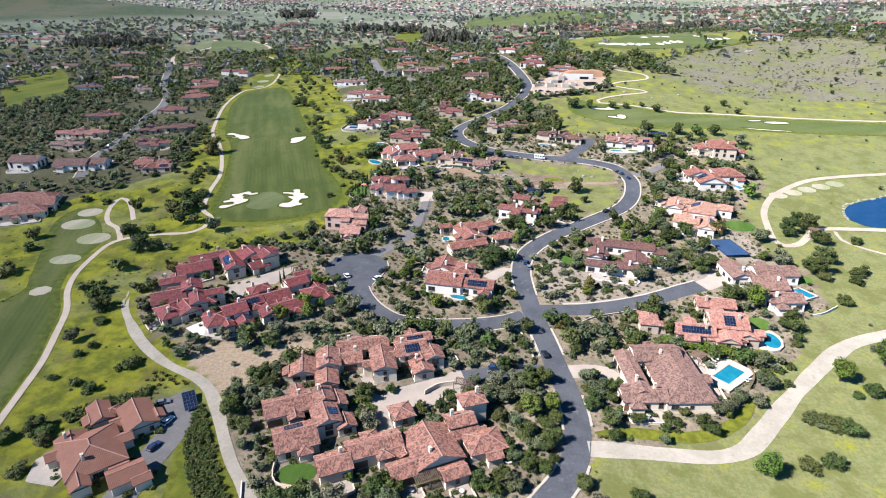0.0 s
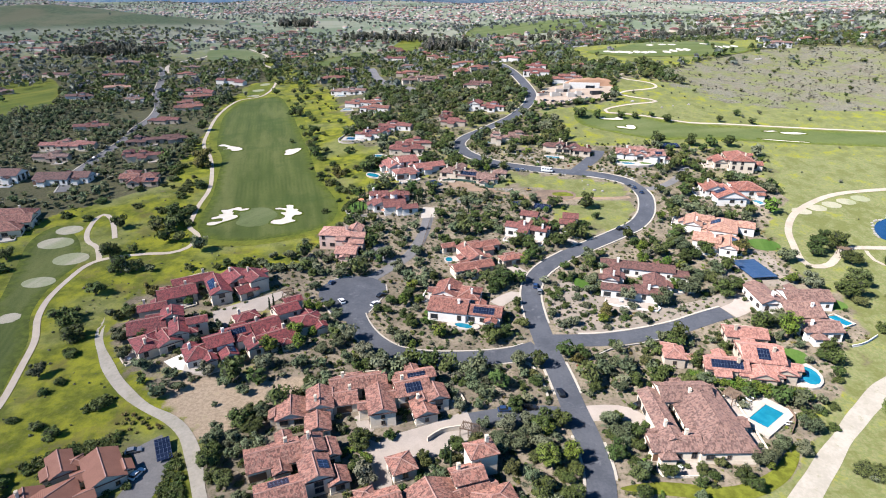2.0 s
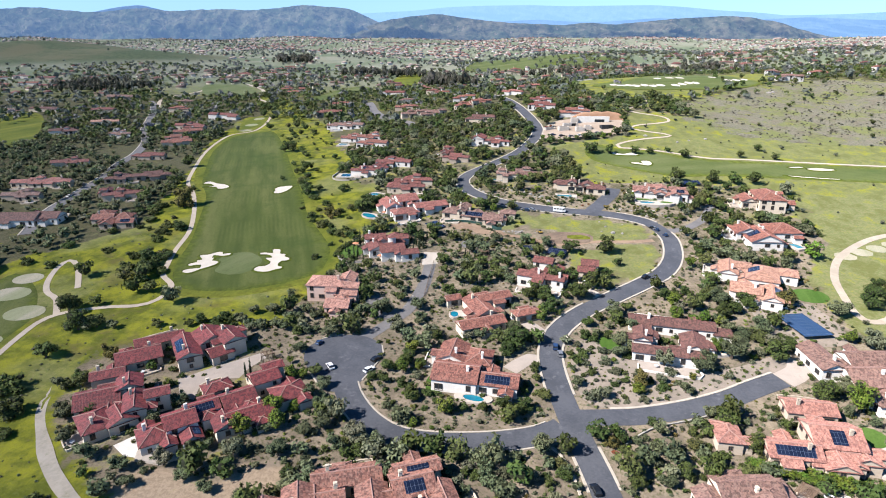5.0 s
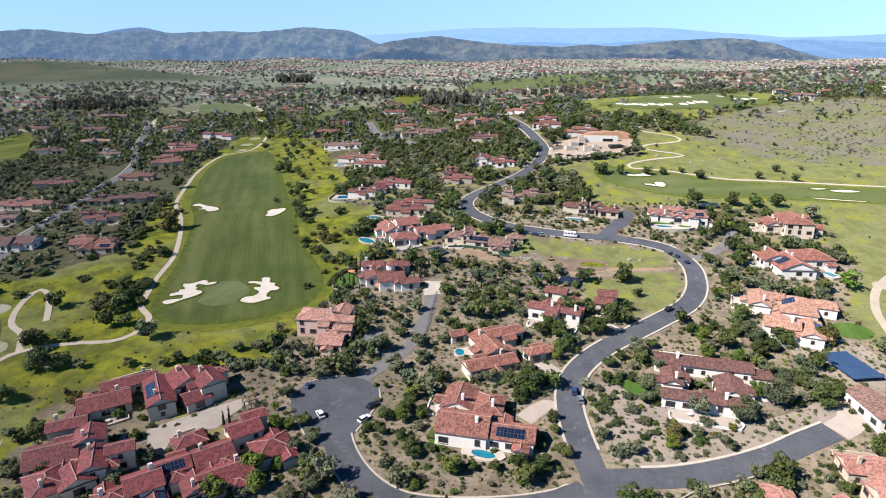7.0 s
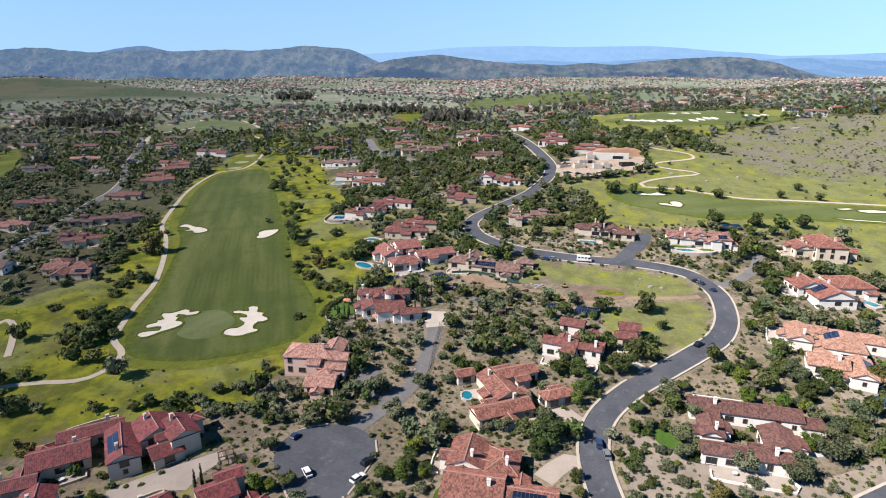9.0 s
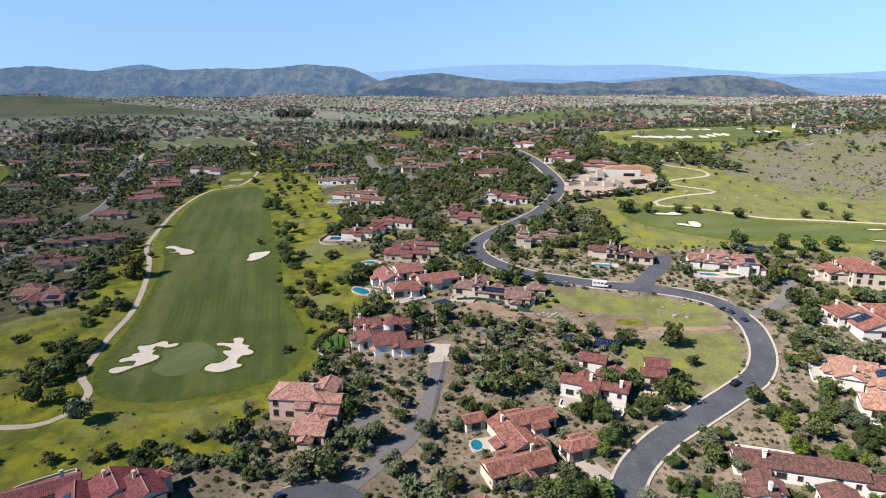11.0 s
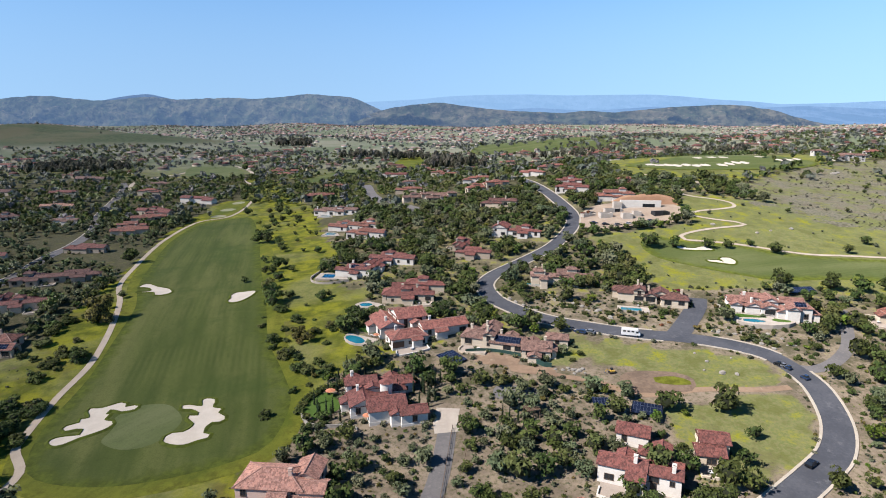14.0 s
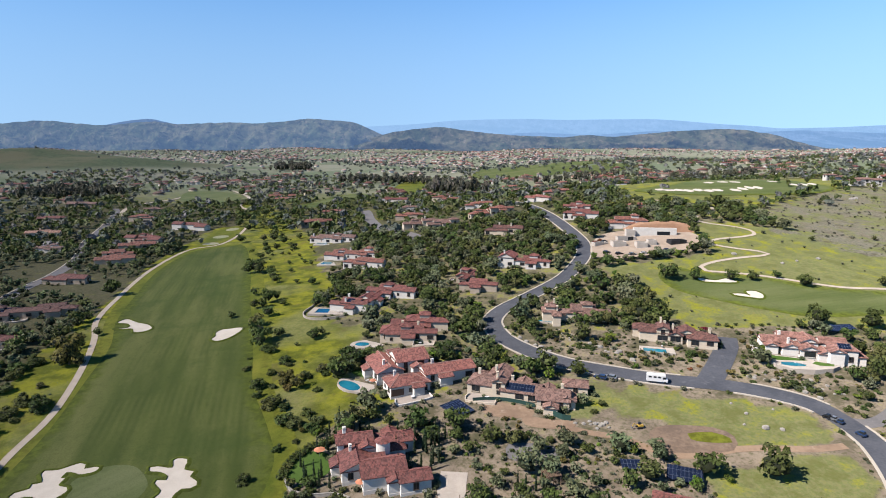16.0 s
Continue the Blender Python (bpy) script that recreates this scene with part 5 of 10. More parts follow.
house("large pink two-storey villa with pink tiles", "pinkwall", "pink",
      [(-52.6, 294.9, 16.9, 10.6, 175, 6.5, "h"),
       (-42.2, 291.3, 6.2, 5.5, 175, 6, "g"),
       (-44.5, 297.5, 6.5, 8.2, 175, 6.5, "g"),
       (-46.7, 281.2, 9.6, 8.5, 175, 3.2, "g"),
       (-44.4, 288.8, 9.4, 4.8, 175, 3.9, "g")],
      panels=[], chimneys=1)
house("russet-tiled villa round a pool terrace", "cream", "terracotta",
      [(11.6, 263, 18.1, 7.3, 21, 3.2, "g"),
       (11.8, 275, 16.3, 8.3, 111, 3.4, "g"),
       (17.8, 282.4, 13.8, 6.4, 21, 3.6, "g"),
       (29.9, 270.1, 10.5, 5.2, 21, 3.2, "h"),
       (0.9, 283.4, 6.1, 4.7, 21, 2.8, "g")],
      panels=[], chimneys=2)
house("white villa with terracotta tiles and solar wing", "white", "terracotta",
      [(1.4, 230, 14.9, 12.4, 167, 3.9, "g"),
       (0.5, 241.9, 9.5, 11.9, 167, 3.9, "g"),
       (9.6, 238.6, 8.3, 10.6, 167, 3.9, "h"),
       (14.9, 225.8, 13.3, 8.5, 167, 3.6, "g")],
      panels=[(3, 0.62, 1)], chimneys=3)
house("white courtyard villa with dark brown tiles", "white", "umber",
      [(76.8, 241.8, 24.2, 5.9, 165, 3.5, "g"),
       (70.7, 252.2, 6, 9.7, 165, 3.9, "g"),
       (84.5, 261.2, 30.8, 7.6, 165, 3.4, "g"),
       (87.6, 246.5, 8.5, 11.4, 165, 3.9, "g"),
       (101.8, 255, 6.4, 6, 165, 3, "h")],
      panels=[], chimneys=3)
house("white villa with pale orange tiles", "white", "orange",
      [(126.4, 306.4, 8.1, 15, 155, 3.2, "g"),
       (125.7, 287.4, 11.9, 10.3, 155, 3.5, "g"),
       (138.3, 299.7, 13, 18.2, 155, 3.9, "h"),
       (134.8, 283.3, 7.5, 16.6, 155, 3.4, "g"),
       (150.8, 301.1, 7.6, 8.6, 155, 3.5, "h"),
       (133, 308.2, 7.5, 6.6, 155, 3.5, "g")],
      panels=[(2, 0.3, -1), (3, 0.5, 1)], chimneys=2)
house("large villa under broad mottled brown roofs", "cream", "brown",
      [(79, 168.1, 16.2, 30.9, 1, 3.4, "h"),
       (64.8, 157, 14.2, 7.6, 1, 3.5, "g"),
       (64.4, 167.8, 5.9, 23.3, 1, 3.8, "g"),
       (75.4, 178.9, 16, 9.8, 1, 3.8, "g")],
      panels=[], chimneys=3)
house("coral-tiled villa with solar panels and curved pool", "tanwall", "coral",
      [(95.5, 194.3, 13.7, 8.6, 170, 3.5, "g"),
       (109.2, 198.5, 13.1, 12.9, 170, 5.1, "g"),
       (110.8, 213, 14.2, 8, 170, 3.4, "g"),
       (79.9, 200.9, 6.8, 9.6, 170, 3.5, "h"),
       (114.1, 193, 8.2, 9.2, 170, 3.4, "g"),
       (105.9, 190.3, 8.3, 9, 170, 3.5, "g")],
      panels=[(0, 0.75, 1), (1, 0.3, 1)], chimneys=3)
house("brown-tiled white villa above a pool", "white", "brown",
      [(129.7, 238.8, 8.5, 16.6, 180, 3.9, "g"),
       (139.2, 229.2, 14.2, 13.4, 180, 3.4, "g"),
       (140.9, 217.5, 14, 8.8, 180, 3.6, "g"),
       (146.9, 238.7, 18.2, 10.5, 180, 3.6, "g")],
      panels=[], chimneys=3)
house("white two-storey villa with maroon tiles", "white", "maroon",
      [(36.3, 298.8, 11.7, 6.2, 157, 4.8, "g"),
       (45.4, 294.5, 8.7, 4.7, 157, 4.8, "g"),
       (48.1, 303.6, 4.5, 10, 157, 3.6, "g"),
       (44.2, 315.1, 8.6, 6.6, 157, 3.2, "g")],
      panels=[], chimneys=2)
house("small maroon-tiled guest house", "cream", "maroon",
      [(64, 308.7, 7.2, 6.6, 167, 4.7, "g"),
       (61.7, 305.2, 7, 6, 167, 3.2, "g")],
      panels=[], chimneys=0)
house("dark red tiled villa with round stair tower", "white", "maroon",
      [(-37.5, 344.1, 10, 6, 15, 5.1, "g"),
       (-35.6, 335.9, 9.2, 10.3, 15, 3.4, "g"),
       (-28.1, 331.9, 11.7, 9.8, 15, 3.9, "g"),
       (-25.8, 346.6, 10.6, 6.2, 15, 3.4, "h"),
       (-19.4, 328.3, 8.2, 5.7, 15, 3.4, "g")],
      panels=[], chimneys=2)
house("brown-tiled villa with a solar roof above dug earth", "cream", "brown",
      [(4.0, 379.6, 12.0, 9.2, -19, 2.9, "h"),
       (9.2, 384.4, 8.8, 7.0, 71, 3.3, "g"),
       (8.3, 376.4, 7.4, 4.4, 71, 5.0, "g"),
       (15.2, 373.8, 13.0, 8.6, -19, 2.6, "g"),
       (24.8, 368.2, 10.4, 9.2, -12, 2.7, "g"),
       (29.0, 366.8, 6.0, 5.4, 78, 2.6, "g"),
       (33.6, 375.2, 8.0, 6.0, -12, 2.7, "h")],
      panels=[(3, 0.72, -1)], chimneys=5)
house("long bright red tiled villa over a pool lawn", "white", "scarlet",
      [(-33.4, 394.7, 16.6, 9.7, 112, 3.4, "g"),
       (-24.4, 381.6, 14.2, 9.2, 22, 3.4, "h"),
       (-10.2, 389.8, 18.9, 8.3, 22, 3.4, "g"),
       (-24.6, 397.4, 11.8, 11.7, 22, 5.1, "g")],
      panels=[], chimneys=3)
house("red hipped-roof villa on the hillside", "cream", "maroon",
      [(-31.8, 427, 11.6, 9.8, -2, 3.4, "h"),
       (-24.6, 424.2, 15.5, 13, -2, 3.4, "g"),
       (-21.2, 435.2, 20, 13, -2, 3.9, "h")],
      panels=[], chimneys=2)
house("white hillside villa with pool and solar roof", "white", "maroon",
      [(-55.7, 464, 14.9, 13, -18, 3.9, "g"),
       (-47, 470.3, 12.9, 13, -18, 3.9, "g"),
       (-37.2, 482.5, 21.8, 13, -18, 3.4, "g")],
      panels=[(0, 0.4, -1)], chimneys=2)
house("red-roofed hill villa with solar panels", "white", "terracotta",
      [(-77.7, 578.7, 24, 12, -18, 3.4, "g"),
       (-59.5, 547.8, 24, 12, -18, 3.9, "h"),
       (-62.9, 573.8, 14.8, 12, -18, 3.9, "h")],
      panels=[(0, 0.5, -1), (1, 0.3, -1)], chimneys=1)
house("white hilltop villa with a pool terrace", "white", "brown",
      [(-102.1, 649.2, 24, 12, -18, 3.4, "g"),
       (-90.7, 643.4, 24, 12, -18, 3.4, "g")],
      panels=[(1, 0.5, -1)], chimneys=2)
house("brown-roofed villa by the upper street", "cream", "brown",
      [(-31, 666.8, 24, 12, 18, 3.4, "h"),
       (-10.9, 650, 24, 12, 18, 3.9, "g")],
      panels=[], chimneys=2)
house("red-roofed house deep among trees", "tanwall", "maroon",
      [(1.1, 497.5, 10.5, 13, -18, 3.4, "g"),
       (6.9, 481.3, 13.5, 13, -18, 3.4, "g")],
      panels=[], chimneys=1)
house("white two-storey house among dark trees", "white", "maroon",
      [(26.2, 519.9, 9.2, 12, -18, 5.1, "g"),
       (38.9, 513.1, 14.5, 13, -18, 3.4, "g")],
      panels=[], chimneys=1)
house("long low villa with dark roof", "cream", "umber",
      [(31.6, 594.5, 24, 12, -18, 3.4, "g")],
      panels=[], chimneys=2)
house("russet hipped villa above the street", "cream", "brown",
      [(37, 438.1, 10.6, 13, -6, 3.9, "h"),
       (50, 436.5, 16.3, 13, -6, 3.9, "g")],
      panels=[(0, 0.3, -1), (1, 0.3, -1)], chimneys=3)
house("brown-roofed villa with a pool terrace", "cream", "umber",
      [(74.6, 415.2, 12.4, 8.6, -17, 3.2, "h"),
       (76.8, 413.6, 7.6, 4.6, 73, 5.0, "g"),
       (81.2, 411.6, 6.4, 5.2, 73, 2.9, "g"),
       (90.2, 407.8, 10.8, 8.2, -17, 2.9, "h"),
       (86.0, 412.6, 7.4, 6.4, 73, 3.3, "g"),
       (70.4, 418.8, 7.2, 6.4, -17, 2.9, "h")],
      panels=[], chimneys=4, loggia=True)
house("white stepped villa with rose roofs", "white", "rosy",
      [(116.2, 404.4, 8.8, 7.0, -14, 2.9, "g"),
       (113.6, 401.0, 5.0, 4.4, 76, 2.8, "g"),
       (120.2, 400.2, 7.6, 6.2, 76, 2.6, "g"),
       (125.4, 397.6, 8.6, 6.4, 76, 3.0, "g"),
       (127.6, 402.0, 8.6, 6.0, 76, 4.0, "g"),
       (129.8, 394.6, 7.0, 4.6, 76, 2.6, "g"),
       (135.0, 392.4, 8.4, 7.6, -14, 5.2, "h"),
       (131.6, 390.4, 5.0, 4.6, 76, 5.0, "g"),
       (139.6, 390.8, 5.0, 5.0, -14, 2.9, "h"),
       (124.0, 407.4, 8.8, 5.4, -14, 3.0, "g"),
       (136.6, 401.0, 8.8, 6.0, -14, 3.4, "g")],
      panels=[(6, 0.5, -1)], chimneys=3, loggia=True)
house("tall cream house beside the fairway", "cream", "terracotta",
      [(182.6, 385.6, 14, 21.4, 170, 6, "h"),
       (172.1, 386.9, 8.9, 12.5, 170, 3.5, "g"),
       (191.9, 382.3, 8, 6.5, 170, 3, "g")],
      panels=[], chimneys=2)
house("sprawling red-tiled villa on the slope", "white", "terracotta",
      [(152, 346.9, 12.6, 12, 87, 3.4, "g"),
       (156.5, 338.4, 15.5, 16.5, 177, 3.4, "g"),
       (171.6, 347.7, 14.9, 14.8, 177, 3.4, "h")],
      panels=[(1, 0.3, -1)], chimneys=2)
house("red-tiled house among trees beyond the golf course", "tanwall", "terracotta",
      [(-199.4, 388.6, 11.5, 8.0, 5, 3.3, "g"),
       (-188.2, 390.4, 8.9, 8.2, 5, 3.5, "h"),
       (-193.4, 381.4, 8.6, 6.8, 95, 3.2, "g"),
       (-184.0, 383.2, 8.8, 6.6, 5, 3.0, "g"),
       (-202, 394.7, 9.3, 9.8, 5, 3.4, "h")],
      panels=[(3, 0.6, -1)], chimneys=2)
house("maroon-tiled house among trees beyond the golf course", "cream", "maroon",
      [(-208.9, 431.9, 18.4, 13, 19, 3.4, "h"),
       (-221.5, 434.5, 10.6, 13, 19, 3.5, "g")],
      panels=[], chimneys=1)
house("dark-roofed house among trees beyond the golf course", "tanwall", "umber",
      [(-228.8, 470.8, 17.2, 13, 18, 3.4, "h"),
       (-209.6, 476.8, 19.3, 13, 18, 3.4, "g")],
      panels=[(0, 0.5, -1)], chimneys=1)
house("maroon-tiled house among trees beyond the golf course", "tanwall", "maroon",
      [(-242.2, 542, 24, 12, -1, 3.4, "h")],
      panels=[], chimneys=1)
house("red-tiled house among trees beyond the golf course", "cream", "terracotta",
      [(-244.3, 601.5, 24, 12, 18, 3.4, "g"),
       (-250.8, 616.7, 15.4, 12, 18, 4.7, "g")],
      panels=[], chimneys=1)
house("red-tiled house among trees beyond the golf course", "cream", "terracotta",
      [(-255.1, 655.3, 24, 12, 18, 3.4, "h")],
      panels=[], chimneys=1)
house("maroon-tiled house among trees beyond the golf course", "cream", "maroon",
      [(-292.8, 519.5, 22.9, 12, 18, 3.4, "h")],
      panels=[], chimneys=1)
house("bright red-tiled house among trees beyond the golf course", "cream", "scarlet",
      [(-271.1, 461.3, 21.7, 13, -2, 3.4, "h")],
      panels=[], chimneys=1)
house("dark-roofed house among trees beyond the golf course", "white", "umber",
      [(-376.2, 654.2, 24, 12, 12, 3.4, "g")],
      panels=[], chimneys=1)
house("orange-tiled house among trees beyond the golf course", "cream", "orange",
      [(-363.3, 707.7, 24, 12, 18, 3.4, "h")],
      panels=[], chimneys=1)
house("maroon-tiled house among trees beyond the golf course", "cream", "maroon",
      [(-407.9, 788.3, 24, 12, 5, 3.4, "g")],
      panels=[], chimneys=1)
house("red-tiled house among trees beyond the golf course", "cream", "terracotta",
      [(-235.6, 314.6, 24, 13, 18, 3.4, "h"),
       (-231.8, 323.9, 17.3, 13, 18, 3.9, "g")],
      panels=[], chimneys=1)
house("dark-roofed house among trees beyond the golf course", "white", "umber",
      [(-280.2, 392.5, 19.3, 13, 1, 4.7, "g"),
       (-247.8, 389.2, 21.2, 13, 1, 3.4, "g"),
       (-233, 391.7, 14, 11, 1, 3.4, "g")],
      panels=[], chimneys=1)
house("bright red-tiled house among trees beyond the golf course", "cream", "scarlet",
      [(-284.4, 461.3, 24, 13, 5, 3.4, "h")],
      panels=[], chimneys=1)
house("distant red-roofed hillside house", "cream", "terracotta",
      [(22.6, 668.4, 24, 12, 18, 3.4, "h"),
       (36.7, 670.2, 14.7, 12, 18, 4.7, "h")],
      panels=[], chimneys=1)
house("distant white hillside house", "white", "maroon",
      [(88, 610.1, 21.1, 12, -18, 4.7, "g"),
       (92.2, 639.6, 15.6, 12, -18, 3.4, "g")],
      panels=[], chimneys=1)
house("distant white house with red roof", "white", "terracotta",
      [(110.6, 575.3, 24, 12, -7, 4.7, "g")],
      panels=[], chimneys=1)
house("distant tan house behind cypresses", "tanwall", "terracotta",
      [(-130.5, 738.4, 24, 12, 18, 4.7, "g"),
       (-127.6, 744.3, 17.7, 12, 18, 3.4, "g")],
      panels=[], chimneys=1)

for k, (hx, hy, hw, wall_, roof_, text) in enumerate((
    (-248.9, 746.1, 34.0, "white", "maroon", "white house with maroon roofs above the cart path"),
    (-476.7, 787.2, 34.0, "cream", "umber", "dark-roofed house on a green western slope"),
    (-274.1, 431.9, 20.8, "tanwall", "brown", "low tan house beside the western street"),
    (-244.8, 332.0, 34.0, "cream", "terracotta", "red-tiled house at the edge of the practice greens"),
    (-260.9, 679.6, 30.6, "cream", "maroon", "maroon-tiled house among trees beyond the golf course"),
    (-510.0, 771.6, 29.9, "cream", "brown", "small brown-roofed house on a western slope"),
    (-446.1, 906.6, 34.0, "tanwall", "brown", "tan house among dark western trees"),
    (-813.6, 1195.8, 34.0, "white", "terracotta", "far white house with red roofs"),
    (-781.6, 1213.3, 34.0, "white", "brown", "far white house with brown roofs"),
    (-698.1, 1103.4, 34.0, "white", "terracotta", "far white house with red roofs"),
    (-725.1, 1194.2, 34.0, "cream", "maroon", "far cream house with maroon roofs"),
    (-654.9, 1121.6, 34.0, "white", "maroon", "far white house with maroon roofs"),
    (-720.4, 1067.4, 34.0, "cream", "terracotta", "far cream house with red roofs"),
    (-391.0, 1219.8, 34.0, "cream", "brown", "long brown-roofed far house above a meadow"),
    (-228.8, 1000.7, 34.0, "white", "terracotta", "white far villa with red roofs beside a lane"),
    (-69.7, 918.4, 34.0, "white", "maroon", "white hill villa with maroon roofs and arches"),
    (-635.7, 1050.2, 34.0, "cream", "maroon", "far cream house with maroon roofs"),
)):
    house(text, wall_, roof_, [(hx, hy, hw, min(13.0, hw * 0.6), (7 * k) % 26 - 13, 4.6 if k % 4 == 0 else 3.5, "h")], chimneys=1, windows=hy < 720)

# ---- pools, solar fields, cars, walls and other things ----
def pool(points, label, deck=None, water_mat="pool", rounded=False, lift=0.0):
    """A swimming pool: coping proud of the terrace, the water set below it."""
    edge = curve_through(points, 0.8, True) if rounded else np.array(points, float)
    c = edge.mean(0)
    z = gz(*c) + 0.45 + lift
    root = base("swimming_pool", pose(c[0], c[1], z), label, "pool")
    loc = [(x - c[0], y - c[1]) for x, y in edge]
    n = len(loc)
    out_ = [(x * (1 + 0.55 / max(math.hypot(x, y), 1)), y * (1 + 0.55 / max(math.hypot(x, y), 1))) for x, y in loc]
    verts = [(x, y, -0.35) for x, y in loc] + [(x, y, 0.08) for x, y in loc] + [(x, y, 0.08) for x, y in out_] + [(x, y, -1.6) for x, y in out_]
    faces = []
    for i in range(n):
        j = (i + 1) % n
        for r in range(3):
            faces.append((r * n + i, r * n + j, (r + 1) * n + j, (r + 1) * n + i))
    part("coping", mesh_of("coping", verts, faces), M["deck"], root, "pale stone coping")
    part("water", mesh_of("water", [(x, y, -0.10) for x, y in loc], [tuple(range(n))]), M[water_mat], root, "clear blue water")
    if deck:
        d = np.array(deck, float) - c
        m = len(d)
        vs = [(x, y, 0.0) for x, y in d] + [(x, y, -1.8) for x, y in d]
        fs = [(i, (i + 1) % m, m + (i + 1) % m, m + i) for i in range(m)]
        # the terrace is a ring between its own edge and the coping
        from mathutils import geometry
        pts = [Vector(p) for p in d] + [Vector(p) for p in out_]
        vv, _, ff, *_ = geometry.delaunay_2d_cdt(pts, [(i, (i + 1) % m) for i in range(m)] + [(m + i, m + (i + 1) % n) for i in range(n)], [], 1, 0.001)
        keep = []
        for f in ff:
            mx, my = sum(vv[k].x for k in f) / len(f), sum(vv[k].y for k in f) / len(f)
            if bool(inside(d, np.array(mx), np.array(my))) and not bool(inside(np.array(out_), np.array(mx), np.array(my))):
                keep.append(tuple(f))
        k0 = len(vs)
        vs += [(p.x, p.y, 0.02) for p in vv]
        fs += [tuple(k0 + k for k in f) for f in keep]
        part("terrace", mesh_of("terrace", vs, fs), M["deck"], root, "pale stone pool terrace")
        covered[inside(np.array(deck), cx_, cy_)] = True
    covered[inside(edge, cx_, cy_)] = True
    cover_disc(fronts, c[0], c[1] - 5, 9)
    return root


def circle(x, y, rx, ry, n=14, turn=0.0):
    c, s = math.cos(radians(turn)), math.sin(radians(turn))
    return [(x + rx * math.cos(a) * c - ry * math.sin(a) * s, y + rx * math.cos(a) * s + ry * math.sin(a) * c) for a in np.linspace(0, 2 * math.pi, n + 1)[:-1]]


def quad(x, y, w, d, turn):
    c, s = math.cos(radians(turn)), math.sin(radians(turn))
    return [(x + u * c - v * s, y + u * s + v * c) for u, v in ((-w / 2, -d / 2), (w / 2, -d / 2), (w / 2, d / 2), (-w / 2, d / 2))]


pool(quad(100, 172.5, 11, 5.8, 38), "rectangular blue pool on a stone terrace", quad(99.5, 172.8, 18, 11.5, 38))
pool(circle(124.5, 193, 3.6, 5.6, turn=-15), "curved turquoise pool on a terrace edge", circle(122.5, 194, 6.8, 8.5, turn=-15))
pool(quad(155.3, 226.8, 4.2, 8, 25), "turquoise pool beside a white villa", quad(153.5, 227.5, 9, 12, 25))
pool(quad(99.7, 248.5, 5, 5.5, 20), "small turquoise courtyard pool", quad(99, 249.5, 10, 11, 10))
pool(circle(6.5, 220.6, 3.6, 1.7, turn=-20), "small green-blue garden pool", circle(6.5, 221, 6.5, 3.2, turn=-15))
pool(circle(1.5, 274.3, 1.7, 2.6), "small round turquoise garden pool", quad(4.5, 275, 9, 6, 15))
pool(circle(-45.2, 385.5, 5.6, 3.0, turn=-50), "oval blue pool with stone surround", circle(-42.8, 386.5, 8.5, 5.2, turn=-45))
pool(quad(-69.8, 465, 6.5, 7.5, -5), "covered blue pool on a white terrace", quad(-66.5, 464.5, 19, 11, -5), water_mat="pool_deep")
pool(quad(33.5, 435.2, 8.5, 3.8, -20), "turquoise pool below a hill villa", quad(34, 436, 12, 6.5, -20))
pool(quad(70.3, 403, 8.5, 4, -15), "turquoise pool on a villa terrace", quad(71.5, 404, 13, 7, -15))
pool([(110.8, 387.8), (113.6, 386.2), (118.4, 386.0), (119.8, 387.4), (117.0, 390.2), (112.0, 390.6)], "pale turquoise pool on a raised stone terrace", [(108.6, 388.0), (112.8, 383.8), (119.8, 382.4), (127.0, 383.6), (131.0, 386.0), (128.0, 390.6), (122.0, 394.4), (112.0, 398.4), (108.4, 395.4)], lift=0.75)
pool(quad(-87, 567, 7, 8, -10), "small blue pool of a hill villa", quad(-84, 566, 16, 11, -10))
pool(quad(-104, 640, 9, 6, -5), "pale blue pool on a hilltop terrace", quad(-102, 640, 16, 11, -5))
pool(circle(-45, 421, 3, 2.6), "small green-blue pool with a terrace", circle(-43, 421, 7, 5))
pool(quad(173, 335, 4, 7, 20), "dark turquoise pool beside a red villa", quad(173, 335, 7, 10, 20))


def terrace(points, label, mat_="deck", high=0.5, level=None):
    """A raised paved terrace with side walls."""
    p = np.array(points, float)
    c = p.mean(0)
    z = level if level is not None else max(gz(*q) for q in p) + high - 0.35
    m = len(p)
    d = p - c
    vs = [(x, y, 0) for x, y in d] + [(x * 1.01, y * 1.01, -3.0) for x, y in d]
    fs = [tuple(range(m))] + [(i, m + i, m + (i + 1) % m, (i + 1) % m) for i in range(m)]
    me = mesh_of("terrace", vs, fs)
    me.materials.append(M[mat_])
    ob = new("terrace", me)
    ob.location = (c[0], c[1], z)
    covered[inside(p, cx_, cy_)] = True
    return tagged(ob, label, "terrace", kind="structure")


terrace([(-117, 126), (-108, 124), (-106, 134), (-114, 140), (-119, 134)], "white paved garden terrace")
terrace([(-92, 196), (-84, 194), (-74, 199), (-76, 202), (-86, 199), (-93, 200)], "white poolside terrace of a red-roofed villa")
POOL_LEVEL = gz(115.3, 388.0) + 1.26
terrace([(110.0, 395.6), (112.6, 397.2), (121.4, 393.4), (122.4, 391.4), (117.0, 391.8), (111.4, 392.4)], "strip of green lawn behind a pool", "lawn", level=POOL_LEVEL)
terrace([(122.4, 388.6), (124.8, 390.6), (129.8, 387.6), (128.6, 385.8), (124.0, 386.4)], "small green lawn beside a pool", "lawn", level=POOL_LEVEL)
terrace([(8, 262), (20, 258), (22, 262), (10, 266)], "pale patio before a russet villa", "paver", 0.3)
patch("lawn", circle(-49.5, 339, 6.5, 7.5), M["lawn"], "deep green lawn in a walled garden", "lawn", lift=0.14, step=2)
